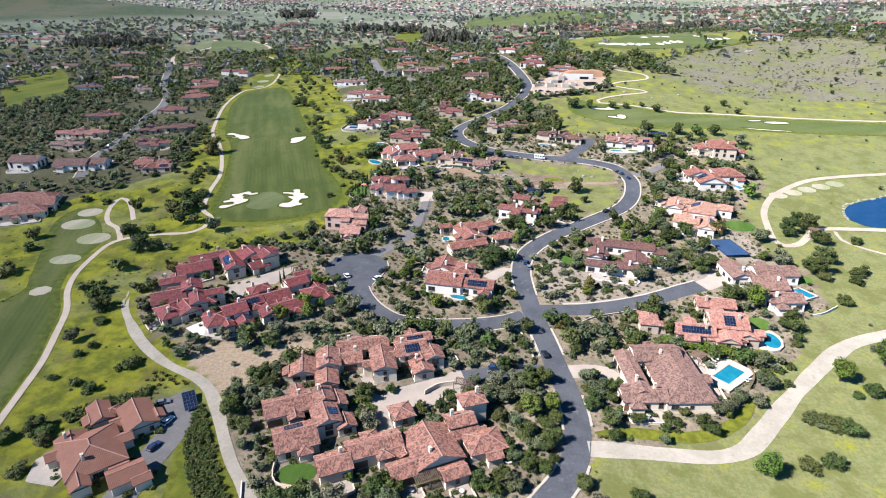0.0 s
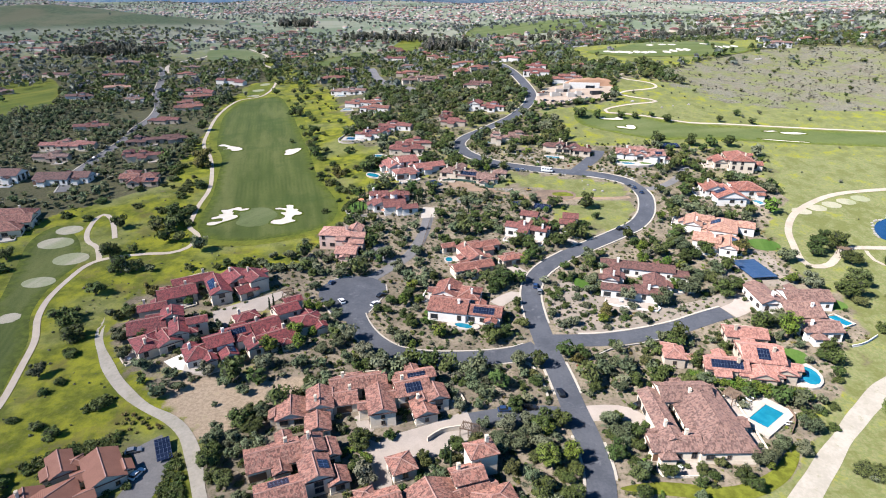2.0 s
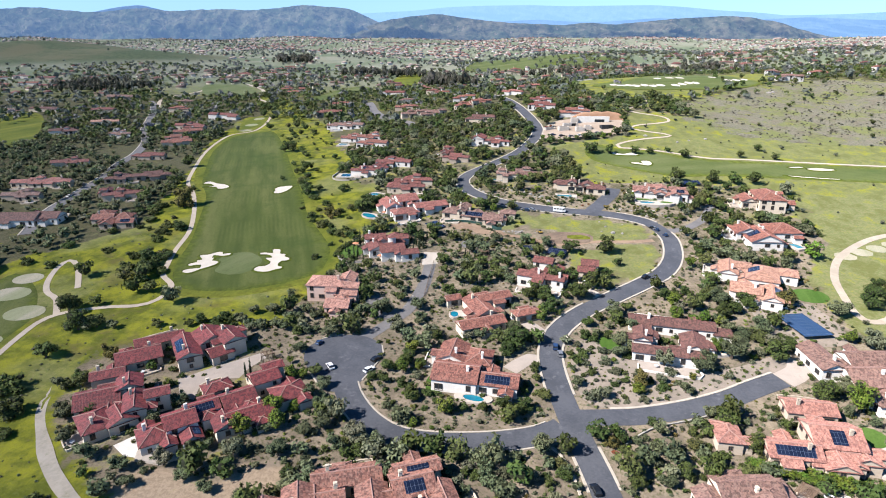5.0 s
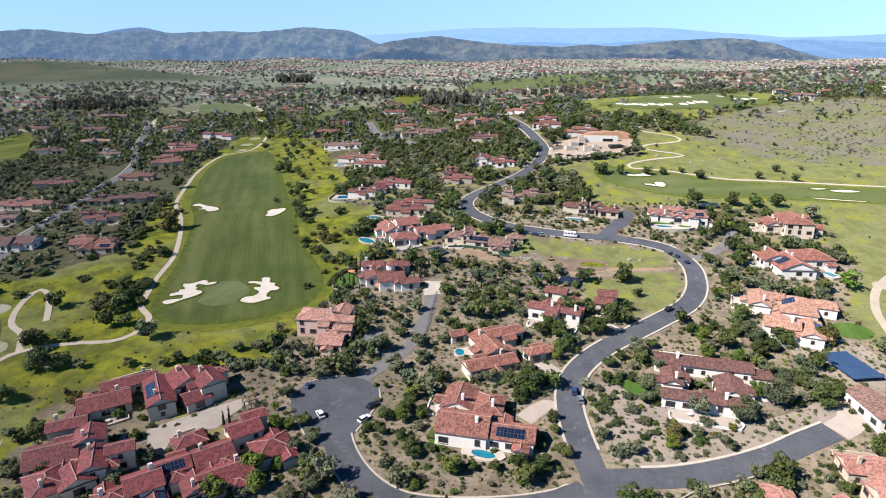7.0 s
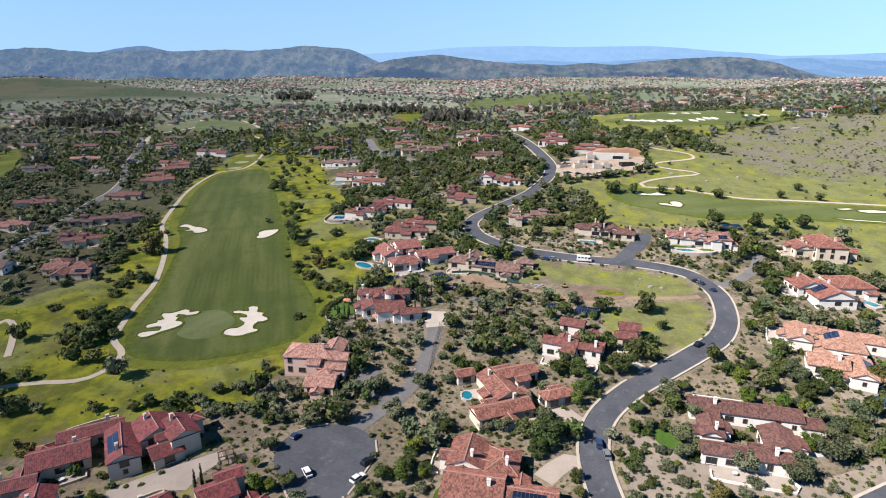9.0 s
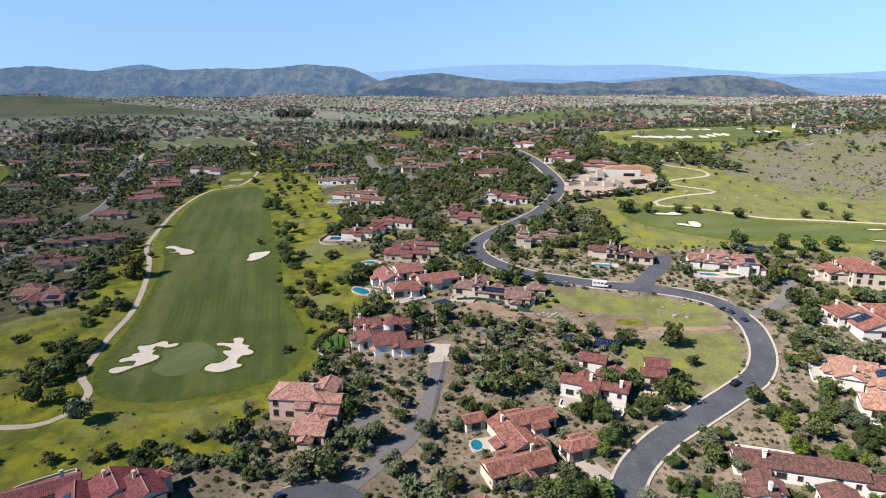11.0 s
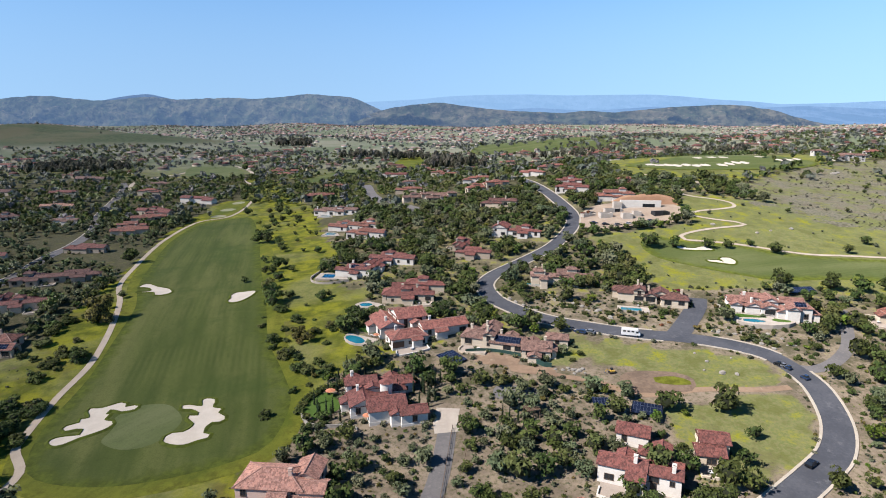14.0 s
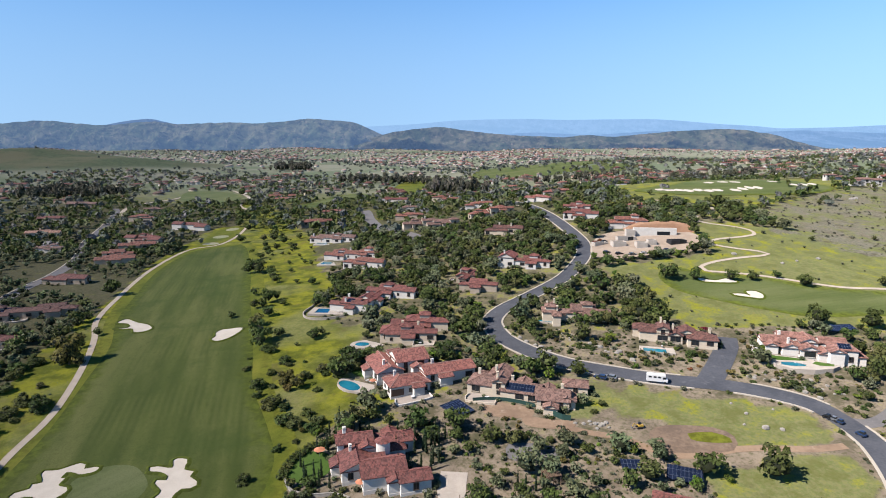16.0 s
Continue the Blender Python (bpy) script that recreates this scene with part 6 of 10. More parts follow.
patch("lawn", circle(-40.5, 396, 6.5, 4, turn=-35), M["lawn"], "deep green lawn above a pool", "lawn", lift=0.14, step=2)
patch("lawn", circle(-66, 476, 6, 5), M["lawn"], "square deep green lawn on a terrace", "lawn", lift=0.14, step=2)
patch("lawn", circle(125, 204, 5.5, 4.5), M["lawn"], "deep green lawn beside a pool", "lawn", lift=0.14, step=2)
patch("lawn", circle(160, 238, 5, 4), M["lawn"], "small round green lawn", "lawn", lift=0.14, step=2)
patch("lawn", circle(154, 288, 8, 6), M["lawn"], "curved green garden lawn", "lawn", lift=0.14, step=2)
patch("lawn", circle(-41, 127, 5.5, 4), M["lawn"], "green back lawn of a court villa", "lawn", lift=0.14, step=2)
patch("lawn", circle(-7, 228, 2.2, 6), M["lawn"], "narrow green side lawn", "lawn", lift=0.14, step=2)
patch("lawn", circle(59, 252, 4, 5), M["lawn"], "curved green front lawn", "lawn", lift=0.14, step=2)
patch("verge", [(46, 143), (58, 141), (78, 140), (92, 146), (101, 155), (104, 162), (99, 158), (90, 150), (76, 144.5), (58, 145.5)], M["rough"], "bright green grass verge along the track", "lawn", lift=0.12, step=2)


def solar_field(x, y, w, d, turn, tilt, label, rows=1, cells="solar"):
    """Ground-standing racks of solar panels on posts."""
    z = gz(x, y)
    root = base("solar_array", pose(x, y, z, 0, 0, turn), label, "solar array")
    for r in range(rows):
        pd = d / rows * (0.94 if rows > 1 else 1.0)
        yy = (r + 0.5) / rows * d - d / 2
        hz = 0.9 + math.sin(radians(tilt)) * pd / 2
        part("panel", panel_mesh(w, pd, cells=cells), None, root, "blue solar panels", m=pose(0, yy, hz, tilt))
        post = box_mesh("post", 0.12, 0.12, hz + 0.6)
        post.materials.append(M["metal"])
        for k in range(4):
            part("post", post, None, root, "steel post", m=pose(w * (-0.42 + 0.28 * k), yy, -0.6))
    c, s = math.cos(radians(turn)), math.sin(radians(turn))
    covered[(abs((cx_ - x) * c + (cy_ - y) * s) < w / 2 + 1) & (abs(-(cx_ - x) * s + (cy_ - y) * c) < d / 2 + 1)] = True


solar_field(138.2, 264.5, 11.8, 18.2, 6, 4, "large blue ground solar field in gravel", rows=7, cells="solar_light")
solar_field(-7, 365, 8.2, 8.2, 40, 8, "dark solar array on a mound")
solar_field(-82.7, 157.8, 4.2, 8.6, 28, 8, "dark solar array beside a track")
solar_field(52.6, 328.5, 9, 6.5, -22, 16, "blue ground solar array among bushes", rows=2)
solar_field(150.8, 417.0, 12, 5, 5, 15, "blue ground solar array behind a white villa")
solar_field(39.8, 333.3, 5.5, 3.6, -5, 14, "small dark solar array among bushes")


def car(x, y, turn, paint, label, long=4.6, high=1.5, wide=1.85):
    """A parked car: body, glasshouse, wheels."""
    root = base("car", pose(x, y, gz(x, y) + 0.12, 0, 0, turn), label, "car", "parked cars")
    bm = bmesh.new()
    L, W = long / 2, wide / 2
    prof = [(-L, 0.35), (-L, 0.80), (-L * 0.92, 0.92), (L * 0.35, 0.95), (L * 0.9, 0.80), (L, 0.62), (L, 0.35)]
    sides = []
    for s in (-1, 1):
        sides.append([bm.verts.new((px_, s * W * (0.94 if i in (0, 1, 5, 6) else 1.0), pz)) for i, (px_, pz) in enumerate(prof)])
    n = len(prof)
    for i in range(n):
        bm.faces.new((sides[0][i], sides[0][(i + 1) % n], sides[1][(i + 1) % n], sides[1][i]))
    bm.faces.new(sides[0][::-1])
    bm.faces.new(sides[1])
    bmesh.ops.recalc_face_normals(bm, faces=bm.faces)
    part("body", bm, M[paint], root)
    for nm, e, z0, z1, mat_ in (("cabin_glass", 0.0, 0.93, high - 0.06, "glass"), ("roof", -0.02, high - 0.06, high, paint)):
        bm = bmesh.new()
        t = 0.80
        low = [(-L * 0.88, -W * 0.92), (L * 0.42, -W * 0.92), (L * 0.42, W * 0.92), (-L * 0.88, W * 0.92)]
        top = [(-L * 0.70, -W * t), (L * 0.10, -W * t), (L * 0.10, W * t), (-L * 0.70, W * t)]
        if nm == "roof":
            low = top
        a = [bm.verts.new((*p, z0)) for p in low]
        b = [bm.verts.new((*p, z1)) for p in top]
        for i in range(4):
            bm.faces.new((a[i], a[(i + 1) % 4], b[(i + 1) % 4], b[i]))
        bm.faces.new(b)
        part(nm, bm, M[mat_], root, "tinted windows" if nm == "cabin_glass" else "")
    bm = bmesh.new()
    bmesh.ops.create_cone(bm, cap_ends=True, segments=14, radius1=0.34, radius2=0.34, depth=0.24, matrix=pose(0, 0, 0, 90))
    wm = bpy.data.meshes.new("wheel")
    bm.to_mesh(wm)
    bm.free()
    wm.materials.append(M["rubber"])
    for sx in (-0.62, 0.62):
        for sy in (-1, 1):
            part("wheel", wm, None, root, "black wheel", m=pose(sx * L, sy * (W - 0.12), 0.34))


car(36.9, 181.5, 100, "black", "black car parked at the kerb")
car(-91.7, 158.2, 20, "grey_paint", "dark grey car on a villa drive")
car(-86.5, 149.2, 70, "white_paint", "white car on a villa drive")
car(-86, 138.2, 65, "blue_paint", "dark blue car on a villa drive")
car(61.2, 176.1, 20, "black", "black car in a villa forecourt")
car(-29.1, 237.5, 50, "white_paint", "white saloon at the turning circle")
car(-27.2, 244.0, 50, "black", "black car at the turning circle")
car(-43.3, 240.3, 120, "white_paint", "white car on the turning circle", high=1.65)
car(-50, 256, 60, "blue_paint", "dark motor scooter and car at the kerb", long=3.2)
car(88.3, 303.0, 35, "black", "black off-road car at the kerb", high=1.75)
car(26.2, 270.0, 10, "white_paint", "white car in a garage court")
car(38.2, 249.5, 80, "blue_paint", "dark car parked under trees")
car(39.2, 245.0, 85, "grey_paint", "grey car parked under trees")
car(107.3, 355.6, 120, "black", "small black cart at the bend", long=2.4, high=1.5, wide=1.3)
car(109.4, 352.8, 115, "blue_paint", "small blue cart at the bend", long=2.4, high=1.5, wide=1.3)
car(108.4, 354.4, 125, "grey_paint", "small grey cart at the bend", long=2.4, high=1.5, wide=1.3)
car(111.6, 346.4, 110, "blue_paint", "small blue cart at the drive", long=2.8, high=1.6, wide=1.4)
car(44.3, 383.4, 150, "blue_paint", "dark blue car by a side drive")
car(47.6, 383.2, 150, "grey_paint", "grey car by a side drive")
car(-247, 436, 80, "white_paint", "white car on the western street")
car(-252, 462, 80, "grey_paint", "silver car on the western street")
car(-249, 474, 75, "white_paint", "white car parked on the western street")
car(-262, 500, 75, "white_paint", "white car parked on the western street")
car(-256, 510, 75, "black", "black car on the western street")
for cx0, cy0, tn, pt in ((84, 524, 20, "blue_paint"), (90, 520, 10, "black"), (97, 517.5, 8, "grey_paint"), (104, 518, 5, "white_paint"), (111, 517.5, 0, "black"), (88, 545, 40, "grey_paint"), (118, 521, 0, "blue_paint"), (98, 548, 15, "white_paint")):
    car(cx0, cy0, tn, pt, "car parked at the building site")
for cx0, cy0, tn, pt in ((18, 173.4, 5, "blue_paint"), (22.5, 173.8, 5, "blue_paint"), (26, 174.2, 5, "black")):
    car(cx0, cy0, tn, pt, "dark blue car on the court drive")


def motorhome(x, y, turn):
    """A white motorhome with an overcab, windows and wheels."""
    root = base("motorhome", pose(x, y, gz(x, y) + 0.12, 0, 0, turn), "white motorhome parked on the street", "motorhome")
    bm = bmesh.new()
    box(bm, -0.6, 0, 1.75, 5.4, 2.25, 2.5, 0.15)
    box(bm, 2.4, 0, 2.65, 1.1, 2.2, 0.75, 0.12)
    part("body", bm, M["white_paint"], root)
    bm = bmesh.new()
    box(bm, 2.9, 0, 1.0, 1.7, 2.0, 1.0, 0.15)
    part("cab", bm, M["white_paint"], root)
    bm = bmesh.new()
    box(bm, 2.55, 0, 1.85, 0.9, 1.85, 0.75, 0.1)
    part("windscreen", bm, M["glass"], root, "dark windscreen")
    wm = box_mesh("window", 1.0, 0.06, 0.6)
    wm.materials.append(M["glass"])
    for sx in (-2.2, -0.6, 0.9):
        for sy in (-1, 1):
            part("window", wm, None, root, "dark side window", m=pose(sx, sy * 1.13, 1.9))
    bm = bmesh.new()
    bmesh.ops.create_cone(bm, cap_ends=True, segments=14, radius1=0.38, radius2=0.38, depth=0.26, matrix=pose(0, 0, 0, 90))
    tm = bpy.data.meshes.new("wheel")
    bm.to_mesh(tm)
    bm.free()
    tm.materials.append(M["rubber"])
    for sx in (-1.9, 2.7):
        for sy in (-1, 1):
            part("wheel", tm, None, root, "black wheel", m=pose(sx, sy * 0.98, 0.38))


motorhome(62.8, 379.6, -16)


def digger(x, y, turn):
    """A small yellow tracked digger."""
    root = base("digger", pose(x, y, gz(x, y) + 0.1, 0, 0, turn), "yellow tracked digger on bare earth", "digger")
    for sy in (-1, 1):
        bm = bmesh.new()
        box(bm, 0, sy * 0.95, 0.4, 3.4, 0.5, 0.8, 0.2)
        part("track", bm, M["rubber"], root, "black crawler track")
    bm = bmesh.new()
    box(bm, -0.3, 0, 1.25, 2.6, 1.9, 0.9, 0.12)
    part("body", bm, M["yellow"], root)
    bm = bmesh.new()
    box(bm, 0.1, -0.3, 2.2, 1.2, 1.1, 1.1, 0.08)
    part("cab", bm, M["glass"], root, "glazed cab")
    bm = bmesh.new()
    box(bm, 0, 0, 0, 2.6, 0.3, 0.35, 0.05)
    part("arm", bm, M["yellow"], root, m=pose(2.1, 0.4, 2.0, 0, -35, 0))
    bm = bmesh.new()
    box(bm, 0, 0, 0, 1.9, 0.25, 0.3, 0.05)
    part("arm", bm, M["yellow"], root, m=pose(3.6, 0.4, 1.9, 0, 60, 0))
    bm = bmesh.new()
    box(bm, 0, 0, 0, 0.7, 0.9, 0.6, 0.1)
    part("bucket", bm, M["metal"], root, "steel bucket", m=pose(4.1, 0.4, 0.9, 0, 20, 0))
    root.scale = (0.65, 0.65, 0.65)


digger(48.3, 352.4, 190)


def wall_run(points, label, high=1.6, thick=0.3, mat_="cream", name="garden_wall", category="wall", closed=False):
    """A wall or fence that follows the ground, with a capping course."""
    line = curve_through(points, 2.0, closed)
    if closed:
        line = np.vstack([line, line[:1]])
    tan = np.gradient(line, axis=0)
    tan /= np.linalg.norm(tan, axis=1)[:, None] + 1e-9
    nor = np.stack([-tan[:, 1], tan[:, 0]], 1)
    sec = [(-thick / 2, -0.8), (-thick / 2, high - 0.12), (-thick / 2 - 0.05, high - 0.12), (-thick / 2 - 0.05, high), (thick / 2 + 0.05, high), (thick / 2 + 0.05, high - 0.12), (thick / 2, high - 0.12), (thick / 2, -0.8)]
    verts, faces = [], []
    for p, nn in zip(line, nor):
        z = gz(*p)
        for s, h in sec:
            verts.append((p[0] + nn[0] * s, p[1] + nn[1] * s, z + h))
    m = len(sec)
    for i in range(len(line) - 1):
        for j in range(m - 1):
            a = i * m + j
            faces.append((a, a + 1, a + m + 1, a + m))
    faces += [tuple(range(m)), tuple((len(line) - 1) * m + k for k in range(m))[::-1]]
    me = mesh_of(name, verts, faces)
    me.materials.append(M[mat_])
    return tagged(new(name, me), label, category, kind="structure" if category == "wall" else "")


wall_run([(25, 198.6), (28.5, 197), (30.5, 193), (32, 186), (32.5, 179)], "pale low garden wall at the street corner", 0.7, 0.6, "kerb")
wall_run([(-77, 471), (-79, 463), (-76, 456), (-68, 453), (-58, 455)], "pale retaining wall round a terrace", 1.1, 0.35, "deck")
wall_run([(-77, 471), (-75, 480), (-70, 486), (-62, 489)], "pale garden wall above a lawn", 0.9, 0.3, "deck")
wall_run([(-55, 333), (-52, 328), (-46, 326), (-40, 326), (-36, 324)], "grey stone garden wall", 1.0, 0.35, "stone")
wall_run([(-1.6, 371.4), (3.4, 371.6), (9.6, 370.6), (15, 368.2), (18.6, 366.2)], "green cloth fence round a garden in works", 1.2, 0.12, "fence", "fence", "fence")
wall_run([(21.7, 362.4), (25.9, 358.3), (28.4, 357.4)], "green cloth fence by the meadow", 1.8, 0.12, "fence", "fence", "fence")
wall_run([(76, 512), (85, 507.5), (100, 510), (118, 513.5), (126, 517)], "black cloth site fence", 1.8, 0.15, "fence_dark", "fence", "fence")
wall_run([(108, 182), (108.5, 172), (104, 165)], "timber fence round a pool garden", 1.4, 0.15, "wood", "fence", "fence")
wall_run([(150, 210), (156, 212), (164, 217)], "white railing wall on a slope", 1.0, 0.2, "white")
wall_run([(50, 199), (60, 206), (75, 210.5), (90, 216)], "low stone edging wall of the lane", 0.6, 0.4, "stone")
wall_run([(-54, 118), (-55.5, 124), (-52, 113)][:2], "short white wall beside the track", 0.8, 0.25, "white")
wall_run([(-38, 121), (-46, 123), (-48, 130), (-46, 134)], "cream walled back garden", 1.4, 0.25, "cream")
wall_run([(-6, 160), (-2, 163.5), (4, 165)], "cream courtyard wall beside an entry", 1.8, 0.3, "cream")


def block_wall(x, y, w, d, h, turn, label, mat_="block", lift=0.0):
    """A plain cast wall block with a roof slab in works."""
    root = base("building_shell", pose(x, y, gz(x, y) + lift, 0, 0, turn), label, "building shell")
    bm = bmesh.new()
    t = 0.35
    for cx0, cy0, sx, sy in ((0, -d / 2, w, t), (0, d / 2, w, t), (-w / 2 + t / 2, 0, t, d - t), (w / 2 - t / 2, 0, t, d - t)):
        box(bm, cx0, cy0, h / 2 - 0.75, sx, sy, h + 1.5, 0.03)
    part("wall", bm, M[mat_], root, "unfinished block wall")
    bm = bmesh.new()
    box(bm, 0, 0, 0.3, w - 2 * t, d - 2 * t, 0.3)
    part("slab", bm, M["deck"], root, "pale concrete slab")
    if w > 9:
        part("pane", pane_mesh(w * 0.3, 2.2), None, root, "dark opening", m=pose(w * 0.2, -d / 2 - 0.18, 0.3))


block_wall(121, 552, 26, 2.0, 4.6, -8, "long white retaining wall of a building site", "white")
block_wall(106, 553, 5.5, 5, 4.4, -5, "pale block shell at the site")
block_wall(94, 536, 8, 5, 2.8, 5, "pale block shell under construction")
block_wall(106, 531, 6.5, 5, 3.0, 0, "pale block shell under construction")
block_wall(113, 534, 5, 4, 3.0, 0, "pale block shell under construction")
block_wall(101, 545, 12, 3, 2.6, 10, "low pale block wall in works")
block_wall(84, 541, 9, 4, 1.6, 20, "low pale footing walls")
block_wall(128, 534, 10, 5, 2.2, 10, "dark stacked material store", "fence_dark")


def rock(x, y, r, label="pale boulder on the ground"):
    rng = np.random.default_rng(int(abs(x * 31 + y * 17)))
    bm = bmesh.new()
    bmesh.ops.create_icosphere(bm, subdivisions=2, radius=1.0)
    for v in bm.verts:
        v.co *= 1 + 0.25 * noise.noise(v.co * 1.3 + Vector((x, y, 0)))
        v.co.z *= 0.6
    me = bpy.data.meshes.new("boulder")
    bm.to_mesh(me)
    bm.free()
    me.materials.append(M["stone"])
    ob = new("boulder", me)
    ob.matrix_basis = pose(x, y, gz(x, y) + 0.1 * r, 0, 0, float(rng.uniform(0, 360)))
    ob.scale = (r, r * 0.8, r)
    return tagged(ob, label, "boulder", "boulders")


for x, y, r in ((86, 351, 1.3), (90.5, 350, 0.9), (80.5, 353, 0.6), (84, 359, 0.8), (93.5, 361, 0.5), (82, 365, 0.6), (29.5, 356, 0.7), (32, 355.5, 0.8), (34, 355, 0.6), (36.5, 355.6, 0.7), (20.4, 420, 1.2), (22.6, 416, 1.1), (27.6, 410.4, 1.2), (171, 497, 1.2),
                (181, 501, 1.0), (195, 505, 1.4), (-20, 280, 0.6), (-19, 283, 0.5), (-16, 291, 0.6), (152, 512, 1.6), (330, 680, 2.6), (336, 684, 2.2)):
    rock(x, y, r)
shore = curve_through([(216.5, 296), (218, 304), (225, 313.4), (234.4, 318.6), (259.5, 326.5), (270, 325), (220.5, 290), (217, 294)][:6], 2.4)
for k, (x, y) in enumerate(shore):
    rock(x - 0.4 + 0.9 * math.sin(k * 3.1), y + 0.4 + 0.9 * math.cos(k * 5.3), 0.7 + 0.35 * math.sin(k * 2.2) ** 2, "pale rock on the pond's shore")


for k in range(46):
    u, v = house_rng.random(), house_rng.random()
    bx, by = (34 + 26 * u, 426 - 30 * u + 9 * (v - 0.5)) if k < 26 else (98 + 24 * u, 385 - 14 * u + 8 * (v - 0.5))
    if not is_covered(np.array([bx]), np.array([by]))[0] and np.hypot(*(main_line - (bx, by)).T).min() > 6:
        rock(bx, by, 0.45 + 0.9 * house_rng.random() ** 2, "pale tan boulder in a rocky garden")
for bx, by, br in ((34.1, 356.7, 0.7), (35.5, 355.3, 0.9), (36.7, 354.0, 0.8), (38.9, 355.6, 0.9), (39.2, 353.0, 0.6), (35.5, 352.8, 0.7), (37.6, 354.8, 1.0), (109.6, 371.0, 1.1), (112.4, 367.2, 1.0), (97.5, 380.9, 1.0), (96.0, 381.8, 0.8), (25.6, 412.0, 1.1), (30.2, 406.6, 1.0)):
    rock(bx, by, br, "pale grey boulder beside the street")


def umbrella(x, y, r, mat_, label):
    root = base("garden_umbrella", pose(x, y, gz(x, y) + 0.1), label, "umbrella")
    bm = bmesh.new()
    bmesh.ops.create_cone(bm, cap_ends=False, segments=8, radius1=r, radius2=0.05, depth=0.7, matrix=pose(0, 0, 2.7))
    part("canopy", bm, M[mat_], root)
    bm = bmesh.new()
    bmesh.ops.create_cone(bm, cap_ends=True, segments=8, radius1=0.04, radius2=0.04, depth=2.7, matrix=pose(0, 0, 1.3))
    part("pole", bm, M["metal"], root)


umbrella(-47.5, 343.5, 1.7, "umbrella", "orange canvas garden umbrella")
umbrella(-41.5, 338, 2.0, "umbrella", "orange canvas garden umbrella")
umbrella(-33.5, 328, 1.5, "umbrella", "orange canvas garden umbrella")
umbrella(19.5, 134, 1.3, "white", "white canvas garden umbrella")
umbrella(-36.5, 384.5, 1.3, "umbrella", "small canvas umbrella by a pool")


def lounger(x, y, turn):
    root = base("sun_lounger", pose(x, y, gz(x, y) + 0.55, 0, 0, turn), "pale sun lounger on a terrace", "lounger", "loungers by the pools")
    bm = bmesh.new()
    box(bm, 0, 0, 0.32, 1.3, 0.65, 0.12, 0.03)
    part("seat", bm, M["white_paint"], root)
    bm = bmesh.new()
    box(bm, 0, 0, 0, 0.7, 0.65, 0.1, 0.03)
    part("backrest", bm, M["white_paint"], root, m=pose(-0.9, 0, 0.52, 0, 35, 0))
    lm = box_mesh("leg", 0.07, 0.07, 0.32)
    lm.materials.append(M["metal"])
    for sx in (-0.55, 0.55):
        for sy in (-0.25, 0.25):
            part("leg", lm, None, root, m=pose(sx, sy, 0))


for x, y, tn in ((96, 178, -50), (97.5, 179.2, -50), (99, 180.4, -50), (105.2, 170, 130), (104, 168.8, 130), (120.5, 190, 20), (120, 192.2, 20), (-39, 388, 40), (-37.5, 387, 40), (-62, 461.5, 90), (-60.5, 461.5, 90), (117, 390, 60), (119, 389, 60), (19, 130, 20), (21, 130.5, 20), (74, 405.5, 70), (38, 437, 60)):
    lounger(x, y, tn)


def pergola(x, y, w, d, h, turn, slats, label):
    """A timber pergola: posts, two beams, slats."""
    root = base("pergola", pose(x, y, gz(x, y) + 0.1, 0, 0, turn), label, "pergola")
    pm = box_mesh("post", 0.22, 0.22, h + 0.5)
    pm.materials.append(M["wood"])
    for sx in (-1, 0, 1):
        for sy in (-1, 1):
            part("post", pm, None, root, m=pose(sx * w * 0.46, sy * d * 0.44, -0.5))
    bm_ = box_mesh("beam", w, 0.2, 0.26)
    bm_.materials.append(M["wood"])
    for sy in (-1, 1):
        part("beam", bm_, None, root, m=pose(0, sy * d * 0.44, h))
    sm = box_mesh("slat", 0.14, d + 0.4, 0.18)
    sm.materials.append(M["wood"])
    for k in range(slats):
        part("slat", sm, None, root, m=pose((k + 0.5) / slats * w - w / 2, 0, h + 0.26))


pergola(-3.8, 122.6, 8.5, 4.0, 2.9, 22, 16, "weathered timber pergola before a villa")
pergola(6.5, 163, 5.5, 3.5, 2.7, -20, 11, "timber trellis over a court gate")
pergola(91.5, 179.5, 5.5, 4.0, 2.8, 38, 10, "timber pergola beside a pool")
pergola(17, 328, 4.5, 3.5, 2.6, 15, 9, "small timber shelter among trees")
pergola(188, 280, 5.0, 4.0, 2.9, 30, 10, "brown timber shelter by a path")
pergola(-67, 246.5, 4.5, 3, 2.7, 30, 9, "small timber trellis by the court gate")
# round stair tower of the dark red villa
tower = base("stair_tower", pose(-28.6, 339.6, gz(-28.6, 339.6)), "round white stair tower with conical red roof", "tower")
bm = bmesh.new()
bmesh.ops.create_cone(bm, cap_ends=True, segments=20, radius1=2.0, radius2=2.0, depth=8.6, matrix=pose(0, 0, 2.6))
part("wall", bm, M["white"], tower)
bm = bmesh.new()
bmesh.ops.create_cone(bm, cap_ends=True, segments=20, radius1=2.45, radius2=0.05, depth=0.9, matrix=pose(0, 0, 7.3))
uvl = bm.loops.layers.uv.new("tile")
for f in bm.faces:
    for l in f.loops:
        l[uvl].uv = (math.atan2(l.vert.co.y, l.vert.co.x) * 5, l.vert.co.z * 3)
part("roof", bm, M["maroon"], tower, "conical red tiled roof")
# row of stakes beside the driveway
stake_m = box_mesh("stake", 0.12, 0.12, 1.2)
stake_m.materials.append(M["wood"])
for k in range(16):
    x, y = -13.2 + 0.42 * k + 4.6, 286 + 2.15 * k
    ob = new("stake", stake_m)
    ob.location = (x, y, gz(x, y) - 0.15)
    tagged(ob, "short timber stake beside a driveway", "stake", "stakes along the driveway")


